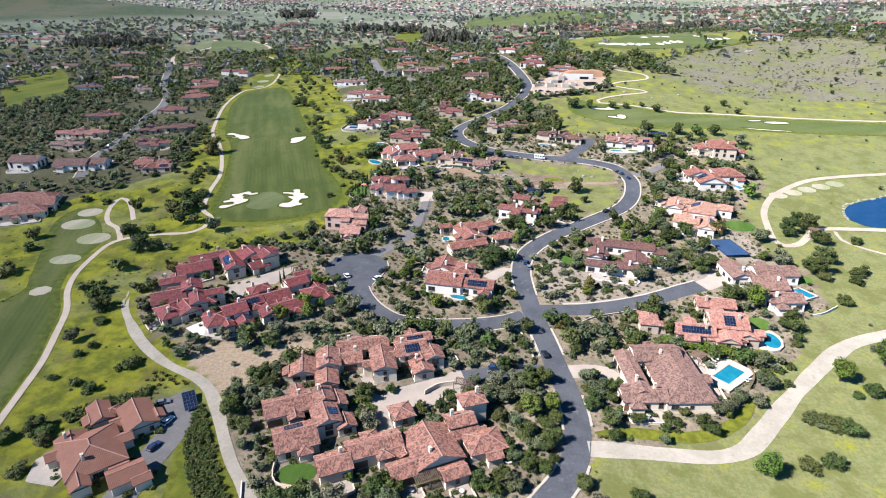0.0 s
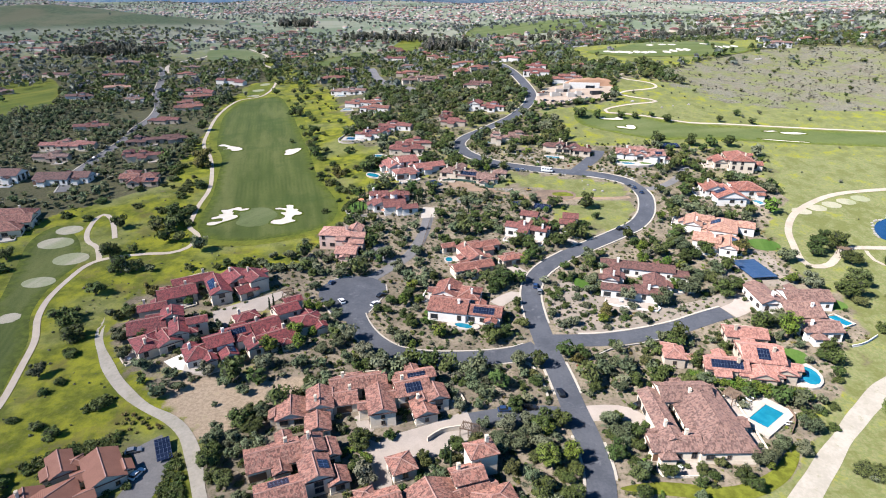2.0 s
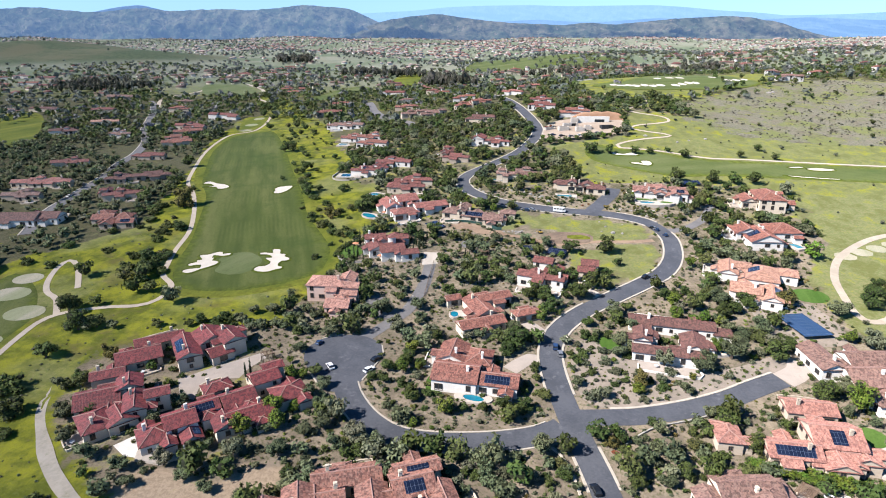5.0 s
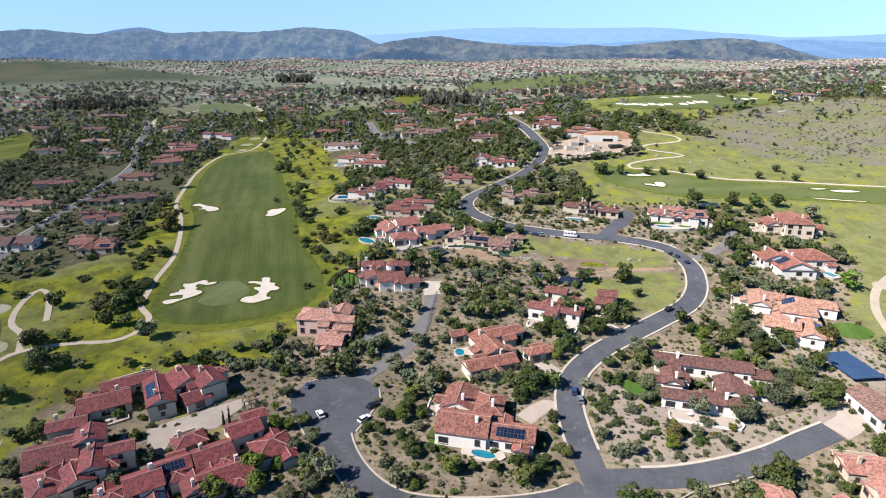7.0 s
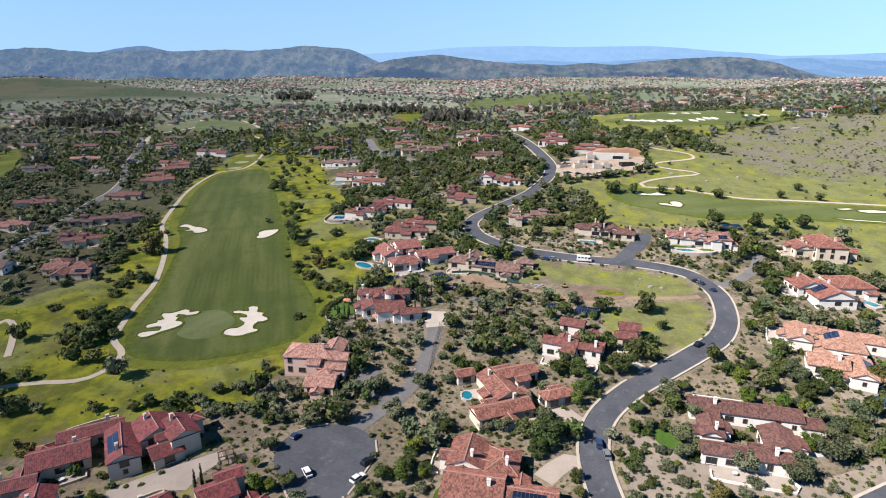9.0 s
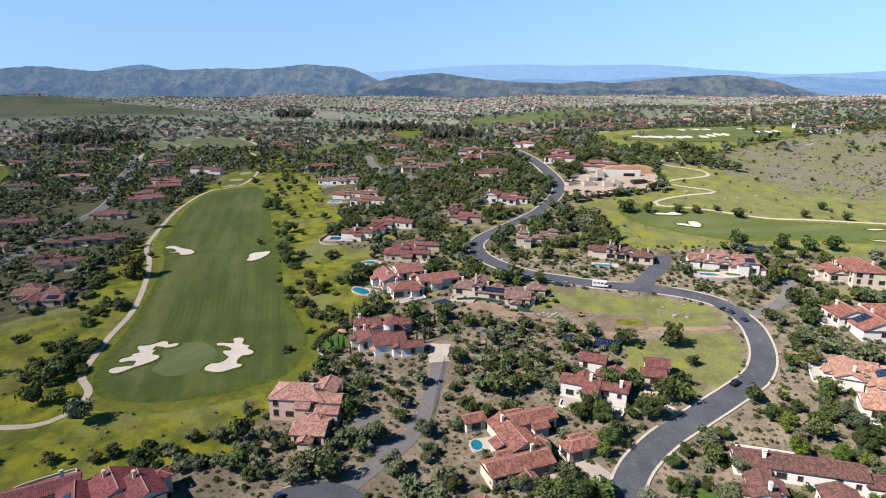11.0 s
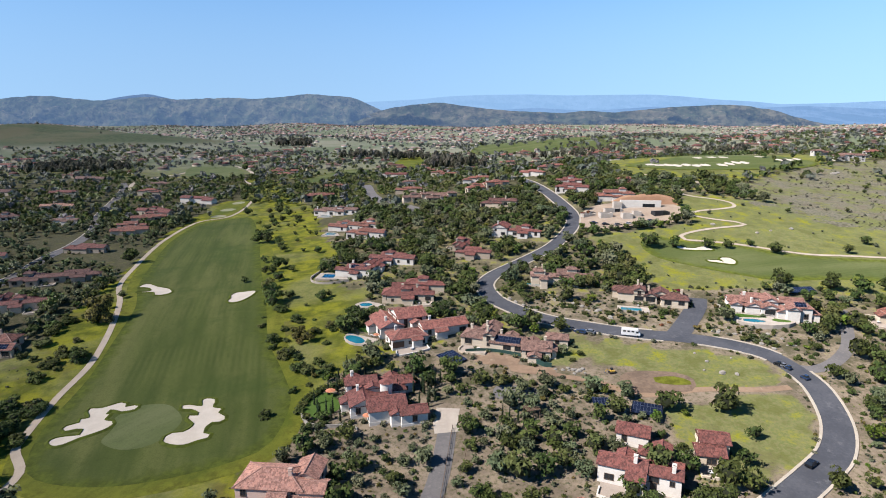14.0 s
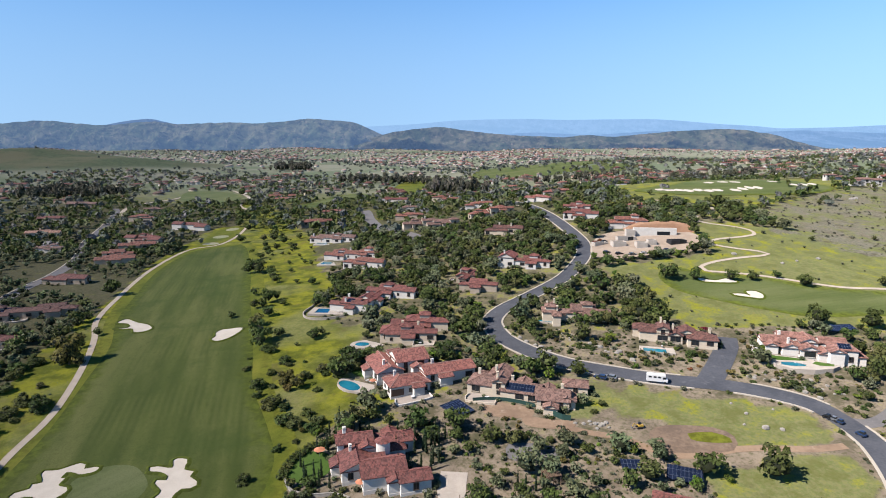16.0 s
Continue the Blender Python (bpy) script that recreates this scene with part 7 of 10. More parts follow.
def patio_table(x, y, z, turn):
    """A round garden table with four chairs' seats drawn close."""
    root = base("patio_table", pose(x, y, z, 0, 0, turn), "round pale garden table on a terrace", "table", "tables on the terraces")
    bm = bmesh.new()
    bmesh.ops.create_cone(bm, cap_ends=True, segments=16, radius1=0.75, radius2=0.75, depth=0.06, matrix=pose(0, 0, 0.74))
    part("tabletop", bm, M["white_paint"], root)
    bm = bmesh.new()
    bmesh.ops.create_cone(bm, cap_ends=True, segments=8, radius1=0.3, radius2=0.06, depth=0.72, matrix=pose(0, 0, 0.36))
    part("leg", bm, M["metal"], root)


# paved terraces with low walls on the open sides of the villas
yard_rng = random.Random(4)
for n, (wall, wings) in enumerate(VILLAS):
    done = 0
    for x, y, w, d, turn, h, kind in wings:
        if d > w:
            w, d, turn = d, w, turn + 90
        if y > 520 or done > 1:
            continue
        c, s = math.cos(radians(turn)), math.sin(radians(turn))
        for side in (-1, 1):
            u0, u1, v0, v1 = -0.42 * w, 0.42 * w, side * (d / 2 + 0.1), side * (d / 2 + yard_rng.uniform(4.0, 6.0))
            corner = lambda u, v: (x + u * c - v * s, y + u * s + v * c)
            tests = np.array([corner(u0 + (u1 - u0) * i / 5, side * (d / 2 + 2.0) + (v1 - side * (d / 2 + 2.0)) * j / 3) for i in range(6) for j in range(4)])
            if is_covered(tests[:, 0], tests[:, 1]).mean() > 0.36:
                continue
            ring = [corner(u0, v0), corner(u1, v0), corner(u1, v1), corner(u0, v1)]
            if side < 0:
                ring = ring[::-1]
            patch("terrace", ring, M["deck" if n % 3 == 0 else "paver"], "paved terrace beside a villa", "paving", lift=0.16, step=2.0, rounded=False)
            wall_run([corner(u0, v0 + side), corner(u0, v1), corner(u1, v1), corner(u1, v0 + side * 2.5)], "low stucco wall round a terrace", 0.75, 0.3, wall)
            tx, ty = corner(yard_rng.uniform(-0.25, 0.25) * w, side * (d / 2 + 2.6))
            patio_table(tx, ty, gz(tx, ty) + 0.16, yard_rng.uniform(0, 90))
            done += 1
            break


def post_fence(a, b, n, label, high=1.3):
    """Timber posts with two rails beside a drive."""
    a, b = Vector(a), Vector(b)
    z0 = gz(*a)
    root = base("post_fence", pose(a.x, a.y, z0), label, "fence")
    post = box_mesh("post", 0.16, 0.16, high + 0.4, 0.02)
    post.materials.append(M["wood"])
    for k in range(n):
        q = a.lerp(b, k / (n - 1))
        part("post", post, None, root, m=pose(q.x - a.x, q.y - a.y, gz(*q) - z0 - 0.4))
    d = b - a
    turn, tilt = math.degrees(math.atan2(d.y, d.x)), math.degrees(math.atan2(gz(*b) - z0, d.length))
    for h in (0.5, 1.05):
        rail = box_mesh("rail", d.length, 0.06, 0.12, 0.01, up=False)
        rail.materials.append(M["wood"])
        part("rail", rail, None, root, m=pose(d.x / 2, d.y / 2, (gz(*b) - z0) / 2 + h, 0, 0, turn) @ pose(0, 0, 0, 0, -tilt, 0))


post_fence((-7.4, 322.8), (-12.0, 283.5), 17, "timber post and rail fence beside a grey drive")
# ---- the ground sheet, to the horizon ----
MEADOW = [(60, 300), (74, 296), (92, 309), (101, 322), (105, 340), (104, 355), (96, 365), (80, 371), (60, 376), (38, 384), (24, 380), (20, 366), (30, 352), (50, 345), (60, 330), (56, 315)]
WEST_GRASS = [(-215, 100), (-62, 100), (-66, 140), (-80, 168), (-104, 190), (-128, 215), (-136, 245), (-118, 265), (-90, 268), (-70, 276), (-58, 300), (-56, 330), (-52, 345), (-60, 365), (-75, 400), (-78, 450), (-82, 480), (-70, 500),
              (-90, 560), (-110, 640), (-130, 700), (-230, 760), (-215, 600), (-195, 520), (-180, 420), (-175, 380), (-215, 345), (-260, 290)]
EAST_GRASS = [(44, 100), (44, 134), (70, 140), (92, 146), (108, 160), (118, 175), (132, 186), (140, 205), (160, 215), (166, 245), (158, 262), (160, 300), (178, 325), (195, 345), (195, 380), (205, 400), (175, 420), (140, 424), (95, 425), (85, 440), (85, 470), (76, 500),
              (140, 512), (148, 550), (160, 580), (215, 560), (280, 520), (420, 470), (420, 100)]
SLOPE = [(-64.6, 321.6), (-54.9, 328.1), (-56.4, 338.6), (-51.5, 353.8), (-43.0, 369.2), (-31.7, 372.8), (-47.4, 387.7), (-54.0, 396.7), (-52.0, 417.5), (-45.7, 440.5), (-59.5, 445.6), (-76.2, 462.3), (-86.1, 508.9), (-84.1, 540.6), (-109.9, 600.8), (-114.5, 663.3), (-150.5, 735.3), (-224.4, 924.3), (-281.6, 968.9), (-165.8, 663.3), (-122.5, 511.7), (-94.6, 422.7), (-76.1, 372.9), (-63.6, 339.1)]
LOT = [(-94.9, 181.3), (-92.7, 191.0), (-82.7, 193.4), (-66.0, 187.5), (-52.6, 194.2), (-46.9, 188.8), (-48.9, 181.3), (-57.8, 179.6), (-60.2, 171.7), (-66.4, 167.3), (-70.8, 159.9), (-76.2, 164.7), (-84.6, 171.8)]
FIELD = [(37.3, 362.3), (53.8, 356.9), (66.3, 348.3), (78.5, 342.4), (106.3, 343.2), (104.3, 339.5), (83.3, 336.6), (72.2, 333.4), (56.2, 335.0), (45.1, 341.1), (36.5, 347.0)]
SCRUB_HILL = [(200, 545), (215, 520), (260, 505), (330, 500), (440, 520), (520, 620), (470, 760), (400, 745), (320, 700), (240, 640), (195, 590)]
RANGE_HILL = [(150, 590), (195, 600), (240, 650), (330, 720), (420, 770), (420, 900), (260, 900), (150, 760), (140, 660)]


def ground_axis(steps):
    out = []
    for a, b, s in steps:
        out += list(np.arange(a, b, s))
    return np.array(out + [steps[-1][1]])


gxs = ground_axis([(-4200, -1400, 140), (-1400, -500, 40), (-500, -320, 12), (-320, 320, 5), (320, 560, 12), (560, 1400, 40), (1400, 4200, 140)])
gys = ground_axis([(-700, 60, 40), (60, 620, 5), (620, 1150, 10), (1150, 2200, 30), (2200, 4950, 90)])
GX, GY = np.meshgrid(gxs, gys)
GZ = ground_z(GX, GY)
nx_, ny_ = len(gxs), len(gys)
idx = np.arange(nx_ * ny_).reshape(ny_, nx_)
quads = np.stack([idx[:-1, :-1], idx[:-1, 1:], idx[1:, 1:], idx[1:, :-1]], -1).reshape(-1, 4)


def quick_mesh(name, verts, faces, corners):
    """A mesh from arrays, all faces with the same number of corners."""
    me = bpy.data.meshes.new(name)
    me.vertices.add(len(verts))
    me.vertices.foreach_set("co", np.asarray(verts, np.float32).ravel())
    me.loops.add(faces.size)
    me.loops.foreach_set("vertex_index", faces.ravel().astype(np.int32))
    me.polygons.add(len(faces))
    me.polygons.foreach_set("loop_start", np.arange(0, faces.size, corners, dtype=np.int32))
    me.update(calc_edges=True)
    return me


gm = quick_mesh("ground", np.stack([GX, GY, GZ], -1).reshape(-1, 3), quads, 4)
gm.shade_smooth()
# plots of rocks and low shrubs, where trees stand far apart: outline and share of trees kept
LOW_PLOTS = [([(16, 404), (42, 386), (60, 372), (104, 360), (112, 340), (128, 340), (150, 362), (152, 384), (142, 402), (150, 430), (110, 448), (92, 440), (80, 424), (60, 424), (40, 428), (30, 424)], 0.06),
             ([(-16, 352), (-16, 376), (0, 374), (22, 362), (46, 356), (46, 334), (30, 336), (0, 336), (-12, 342)], 0.06),
             ([(142, 402), (150, 430), (210, 424), (214, 396), (176, 392), (160, 372)], 0.45)]
near_home = np.zeros(GX.shape)
ii, jj = ((GX - MX) / CELL).astype(int), ((GY - MY) / CELL).astype(int)
okay = (ii >= 0) & (jj >= 0) & (ii < MW) & (jj < MH)
near_home[okay] = soiled[jj[okay], ii[okay]]
west_in, east_in, meadow_in = inside(WEST_GRASS, GX, GY), inside(EAST_GRASS, GX, GY), inside(MEADOW, GX, GY)
slope_in = inside(SLOPE, GX, GY)
open_grass = west_in | east_in | meadow_in | slope_in | inside(RANGE_HILL, GX, GY)
homes = (GX > -70) & (GX < 200) & (GY > 90) & (GY < 640) & ~open_grass
soil = np.where(open_grass, 0.0 + 0.28 * near_home, np.where(homes, np.where(GY > 345, 0.62, 0.9), np.where((near_home > 0), 0.7, 0.35)))
bare_w = np.where(inside(LOT, GX, GY), 0.9, 0.0)
soil = np.where(inside(FIELD, GX, GY), 1.0, soil)
soil = np.where(slope_in, 0.0, soil)
soil = np.where(GY > 1150, np.where((GY > 2100) & (GX > -700), 0.55, 0.15), soil)
dryness = np.where(east_in, np.where(GY > 400, 0.60, 0.72), np.where(west_in | slope_in, 0.12, np.where(meadow_in, 0.66, 0.5)))
scrub_w = np.where(inside(SCRUB_HILL, GX, GY), 0.75, np.where(GY > 1150, 0.3, np.where((GY > 600) & ~open_grass, 0.5, 0.0)))
hill_w = np.exp(-(((GX + 1150) / 440) ** 2 + ((GY - 1800) / 340) ** 2))
moor_w = 1.4 * smooth(hill_w, 0.06, 0.2)
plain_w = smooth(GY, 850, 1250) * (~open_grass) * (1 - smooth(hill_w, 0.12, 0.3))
litter_w = np.where(~open_grass & ~inside(SCRUB_HILL, GX, GY) & (GY > 330), np.where(GX < -170, 0.80, np.where(GY > 600, 0.70, np.where(GY > 400, 0.5, 0.3))), 0.0) * (1 - smooth(GY, 850, 1150))
for z, k in LOW_PLOTS[:2]:
    plot = inside(z, GX, GY) & (GY < 425)
    soil = np.where(plot, 0.8, soil)
    litter_w = np.where(plot, 0.42, litter_w)
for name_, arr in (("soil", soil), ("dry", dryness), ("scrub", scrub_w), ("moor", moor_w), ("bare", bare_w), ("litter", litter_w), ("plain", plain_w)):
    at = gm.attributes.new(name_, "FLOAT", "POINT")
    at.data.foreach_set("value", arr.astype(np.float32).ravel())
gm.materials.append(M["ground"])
tagged(new("ground", gm), "rolling green and tan ground", "ground", kind="structure")

# ---- trees and shrubs ----
tree_rng = np.random.default_rng(5)


def lobes_of(rng, spread, height, n):
    """Centres and radii of the masses that make up a crown of unit radius."""
    out = [((0, 0, height * 0.45), 0.58)]
    for k in range(n):
        a = k * 2.4 + rng.uniform(0, 0.9)
        r = spread * rng.uniform(0.35, 0.82)
        out.append(((r * math.cos(a), r * math.sin(a), height * rng.uniform(0.22, 0.95)), rng.uniform(0.24, 0.44)))
    return out


def icosphere(radius):
    bm = bmesh.new()
    bmesh.ops.create_icosphere(bm, subdivisions=1, radius=radius)
    v = np.array([tuple(w.co) for w in bm.verts])
    f = np.array([[w.index for w in p.verts] for p in bm.faces])
    bm.free()
    return v, f


BALL = icosphere(1.0)


def crown_arrays(rng, lobes, leaves, size, squash=0.8, core=0.84):
    """Leaf clumps as small three-cornered blades on the shells of the lobes, over an inner mass coloured dark for
    shade; also which faces are inner.
    """
    centre, radius = np.array([c for c, r in lobes]), np.array([r for c, r in lobes])
    pick = rng.choice(len(lobes), leaves, p=radius ** 2 / (radius ** 2).sum())
    d = rng.normal(size=(leaves, 3))
    d /= np.linalg.norm(d, axis=1)[:, None]
    d[:, 2] = np.where(d[:, 2] < -0.4, -d[:, 2], d[:, 2])
    p = centre[pick] + d * (radius[pick] * rng.uniform(0.80, 1.14, leaves))[:, None] * np.array((1, 1, squash))
    n = d + rng.normal(scale=0.42, size=(leaves, 3))
    t = np.cross(n, rng.normal(size=(leaves, 3)))
    t /= np.linalg.norm(t, axis=1)[:, None] + 1e-9
    b = np.cross(n, t)
    b /= np.linalg.norm(b, axis=1)[:, None] + 1e-9
    s = (size * rng.uniform(0.6, 1.4, leaves))[:, None]
    verts = np.stack([p - t * s, p + t * s * 0.5 + b * s * 0.95, p + t * s * 0.55 - b * s * 0.9], 1).reshape(-1, 3)
    faces = np.arange(leaves * 3).reshape(-1, 3)
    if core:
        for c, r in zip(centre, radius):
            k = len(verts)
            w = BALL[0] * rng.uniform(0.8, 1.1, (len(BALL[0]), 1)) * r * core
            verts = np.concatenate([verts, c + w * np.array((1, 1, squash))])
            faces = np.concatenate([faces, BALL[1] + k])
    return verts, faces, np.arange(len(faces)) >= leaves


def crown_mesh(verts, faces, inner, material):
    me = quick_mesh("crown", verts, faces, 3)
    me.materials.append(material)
    me.materials.append(M["crown_shade"])
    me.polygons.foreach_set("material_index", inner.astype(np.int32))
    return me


def trunk_mesh(height, spread, lean=0.1):
    """A tapered trunk that forks into limbs."""
    bm = bmesh.new()

    def limb(p, q, r0, r1):
        p, q = Vector(p), Vector(q)
        ax = (q - p).normalized()
        u = ax.orthogonal().normalized()
        v = ax.cross(u)
        ring = []
        for e, r in ((p, r0), (q, r1)):
            ring.append([bm.verts.new(e + u * r * math.cos(a) + v * r * math.sin(a)) for a in np.linspace(0, 2 * math.pi, 7)[:-1]])
        for i in range(6):
            bm.faces.new((ring[0][i], ring[0][(i + 1) % 6], ring[1][(i + 1) % 6], ring[1][i]))
    top = (lean, -lean * 0.5, height * 0.55)
    limb((0, 0, -0.25), top, 0.10, 0.07)
    for k in range(4):
        a = k * 1.7
        limb(top, (spread * 0.5 * math.cos(a), spread * 0.5 * math.sin(a), height * (0.85 + 0.1 * (k % 2))), 0.055, 0.02)
    me = bpy.data.meshes.new("trunk")
    bm.to_mesh(me)
    bm.free()
    me.materials.append(M["bark"])
    return me


TREE_KINDS, TREE_LIB = {}, {}
for key, mat_, leaves, size, spread, height, rise, nl in (
        ("oak", "oak", 1350, 0.064, 0.8, 1.15, 0.16, 13), ("olive", "olive", 1250, 0.062, 0.85, 1.1, 0.24, 13), ("bright", "bright", 1300, 0.064, 0.7, 1.35, 0.26, 12),
        ("rust", "rust", 1300, 0.066, 0.75, 1.3, 0.15, 12), ("sage", "sage", 480, 0.10, 0.85, 0.9, 0.15, 8), ("crimson", "crimson", 420, 0.11, 0.85, 0.8, 0.1, 7)):
    for variant in range(3):
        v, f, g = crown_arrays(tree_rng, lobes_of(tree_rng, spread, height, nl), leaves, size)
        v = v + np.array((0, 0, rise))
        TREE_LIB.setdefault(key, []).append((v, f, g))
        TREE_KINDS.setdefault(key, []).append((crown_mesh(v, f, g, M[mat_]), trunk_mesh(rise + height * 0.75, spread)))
# columns of cypress
CYPRESS = []
for variant in range(2):
    lob = [((0.05 * math.sin(i * 2.1), 0.05 * math.cos(i * 1.7), 0.5 + i * 0.55), 0.42 * (1 - (i / 11.5) ** 2 * 0.75)) for i in range(11)]
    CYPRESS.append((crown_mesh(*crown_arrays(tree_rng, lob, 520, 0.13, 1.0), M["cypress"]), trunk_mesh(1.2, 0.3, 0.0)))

LABELS = {("shrub", "bright"): "fresh yellow-green garden bush", ("tree", "oak"): "dark green evergreen oak", ("tree", "olive"): "grey-green olive tree in a garden", ("tree", "bright"): "fresh yellow-green leafy tree", ("tree", "rust"): "rust-brown leafed tree on grass",
          ("shrub", "oak"): "low dark green rounded bush on grass", ("shrub", "sage"): "low grey-green sage bush in gravel", ("shrub", "crimson"): "red-flowering bush in a garden", ("tree", "cypress"): "slender dark cypress tree", ("shrub", "rust"): "rounded rust-brown tree on the course"}
masters, tree_count, plant_spots, joined = {}, [0], [], {}


def plant(form, key, places):
    """Trees or bushes one by one: x, y and the radius of the crown."""
    for x, y, r in places:
        if any(np.hypot(*(ln - (x, y)).T).min() < half + 0.7 * r for ln, half in ((main_line, 4.6), (cul_line, 4.3), (east_line, 4.0))):
            continue
        if y > (292 if form == "tree" else 420) and key in ("oak", "olive", "bright", "rust"):
            plant_spots.append((x, y, r))
            joined.setdefault(key, []).append((x, y, r))
            continue
        variant = tree_count[0] % (2 if key == "cypress" else 3)
        tree_count[0] += 1
        turn = (tree_count[0] * 137.5) % 360
        squash = 1.2 if key == "rust" else (0.62 if r < 1.7 else 0.85) if form == "shrub" else 1.0
        plant_spots.append((x, y, r))
        mk = (form, key, variant)
        m = pose(x, y, gz(x, y) - (0.26 * r if form == "shrub" else 0.0), 0, 0, turn)
        if mk not in masters:
            root = base("tree" if form == "tree" else "bush", m, LABELS.get((form, key), "leafy garden tree"), "tree" if form == "tree" else "bush", "trees of the estate" if form == "tree" else "bushes of the estate")
            cm, tm = CYPRESS[variant] if key == "cypress" else TREE_KINDS[key][variant]
            part("crown", cm, None, root)
            part("trunk", tm, None, root)
            root.scale = (r, r, r * squash)
            masters[mk] = root
        else:
            ob = copy_thing(masters[mk], m)
            ob.scale = (r, r, r * squash * (0.9 + 0.2 * ((tree_count[0] * 7) % 10) / 10))


# those that stand alone on grass
plant("shrub", "oak", [(-152.9, 232.1, 6.5), (-143.2, 219.5, 5.5), (-138.3, 208.5, 3.4), (-132.9, 191.8, 2.3), (-135.5, 186.6, 2.2), (-137, 173, 2.2), (-127.3, 169.3, 2.6), (-120.2, 165.8, 3), (-112.3, 180, 4.2), (-115.2, 177.6, 2.8), (-127.2, 147.3, 4), (-123.7, 146, 3.7), (-121.4, 128.8, 3.5), (-121.4, 140.9, 3), (-135.5, 142.5, 4.4), (-203.4, 250.4, 5.6), (-207.4, 274.2, 3.8), (-201.6, 354.5, 4), (-211, 335.4, 3.5), (-197.2, 331.3, 3.4), (-113, 273.4, 1.5), (-177.7, 347.9, 2.7), (-82.6, 260.2, 2.8), (-92, 269.6, 2.9)])
plant("tree", "oak", [(-173.9, 320.2, 5.1), (-163.2, 287.8, 5.7), (-153.9, 292.3, 3.3), (-151.2, 272.8, 5.7), (-144.7, 274.4, 4.7), (-152.4, 315, 4.9), (-145.3, 317.3, 5.2), (-135.7, 304.3, 4.4), (-143, 303.1, 4.7), (-152.2, 253, 4.5), (-94.4, 273, 2.7), (-89.4, 275.8, 2.4), (-213.4, 286.4, 4.3)])
plant("tree", "olive", [(-147.7, 272.7, 3.8), (-120.8, 292.2, 5.4), (-142.8, 196, 3.6), (-137, 273, 2.5), (-73.1, 279.9, 3.6), (-66.3, 267.6, 2.8), (-63.2, 273.3, 2.9), (-82.1, 281.3, 2.7), (-55.2, 275.9, 2.6), (-56, 264, 2.5), (-46.9, 278.3, 2.6)])
plant("shrub", "rust", [(-163.3, 413.9, 7.6)])
plant("shrub", "oak", [(105.2, 131.1, 3.8), (113.4, 132.4, 3.5), (121.9, 148.4, 4.8), (126.3, 146.9, 4.8), (117, 150.9, 3), (146.1, 165, 4.3), (52.6, 119.1, 2.8), (168.7, 221.3, 3.5), (170.3, 239.4, 4.2), (189.1, 242.9, 4.4), (183.7, 236.2, 3.7), (168.7, 219.2, 3.4), (124.2, 176.9, 1.9), (118.4, 167.6, 2.1), (133.2, 190.2, 2.2), (119.2, 175, 2.1), (205, 271.7, 3.4), (139.8, 162.7, 2.4)])
plant("tree", "bright", [(138.3, 170.9, 4.6), (91.5, 128.3, 4.4), (160, 180.2, 5.2), (27.4, 149.8, 4.1), (68.3, 159.9, 2), (6.1, 140.5, 2.5), (88.1, 155.4, 1.7), (-54.5, 208.8, 3.3), (-25.5, 123.7, 1.7)])
plant("tree", "oak", [(169, 244.2, 6.5), (184, 291.3, 4.1), (133.9, 202.3, 3.1), (140.3, 208.2, 3.2), (24.6, 138.9, 3.9), (29.2, 135.7, 3.5), (19, 133.5, 3.1), (10.1, 121, 3.3), (15.7, 123.9, 3.4), (25, 129.5, 2.8), (-12.8, 119.1, 3.3), (-18.8, 119, 3.6), (-16.1, 123.1, 3), (8.5, 158.2, 3.1), (2.9, 156.8, 3), (-0.7, 153, 2.6), (-7.1, 153.2, 2.2)])
plant("tree", "oak", [(103.2, 477.6, 6.5), (84.3, 436.8, 4.7), (144.4, 421.3, 5.5), (165.4, 419.6, 4.6), (132.5, 473.7, 3.8), (142.9, 473.1, 3.8), (164.5, 464.9, 4.6), (156.5, 475.8, 2.7), (204, 466.6, 3.2), (226.7, 463.2, 3.3), (222.7, 481.3, 3.4), (83, 459.7, 2.8), (135.9, 419.8, 2.7), (115.1, 475.3, 3.8), (178.6, 418, 5), (191.1, 418.3, 5.1)])
plant("shrub", "oak", [(-126.8, 552.7, 5.2), (-117.5, 544.8, 3.6), (-109.7, 525.5, 3.1), (-103, 477.5, 3.6), (-96, 462.8, 4), (-98.9, 489.1, 2.8), (-95.4, 442.5, 4), (-88.5, 423.6, 4.3), (-83.1, 418.9, 3.7), (-114.4, 500.6, 2.9), (-67.1, 429.7, 3), (-52.1, 398.7, 3.8), (-69.2, 374.4, 3.7), (-62.6, 363.5, 4.1), (-52.2, 361.7, 2.9), (-148, 688.8, 3), (-150.8, 648, 3.3), (-137.5, 632, 3.6), (-138.5, 612.7, 3), (-113.9, 462.9, 2.6), (-135, 555.9, 4.6), (-66.5, 333.1, 2.4), (-47.4, 327.2, 2.3), (-76.9, 380.7, 2.1)])
plant("tree", "rust", [(-64.2, 386, 3.4)])
plant("shrub", "oak", [(-87.2, 404.3, 1.4), (-71.9, 404.8, 1.9), (-130.4, 675.8, 3.4), (-123.6, 628.3, 2.6), (-102.8, 573.2, 2.3), (-127.5, 610.3, 2.1), (-106.7, 551, 2.2), (-95.9, 520.6, 2), (-78.1, 540.2, 2.8), (-79, 493.8, 1.9), (-64.4, 434.6, 2), (-44.5, 398.4, 3.1), (-50.4, 395.1, 2.2), (-56.5, 383, 1.9), (-56.1, 367.5, 2.4), (-73.2, 424.2, 1.2), (-65.8, 407.1, 1.2), (-76.6, 397.8, 2.3), (-55.8, 395.7, 2.2)])
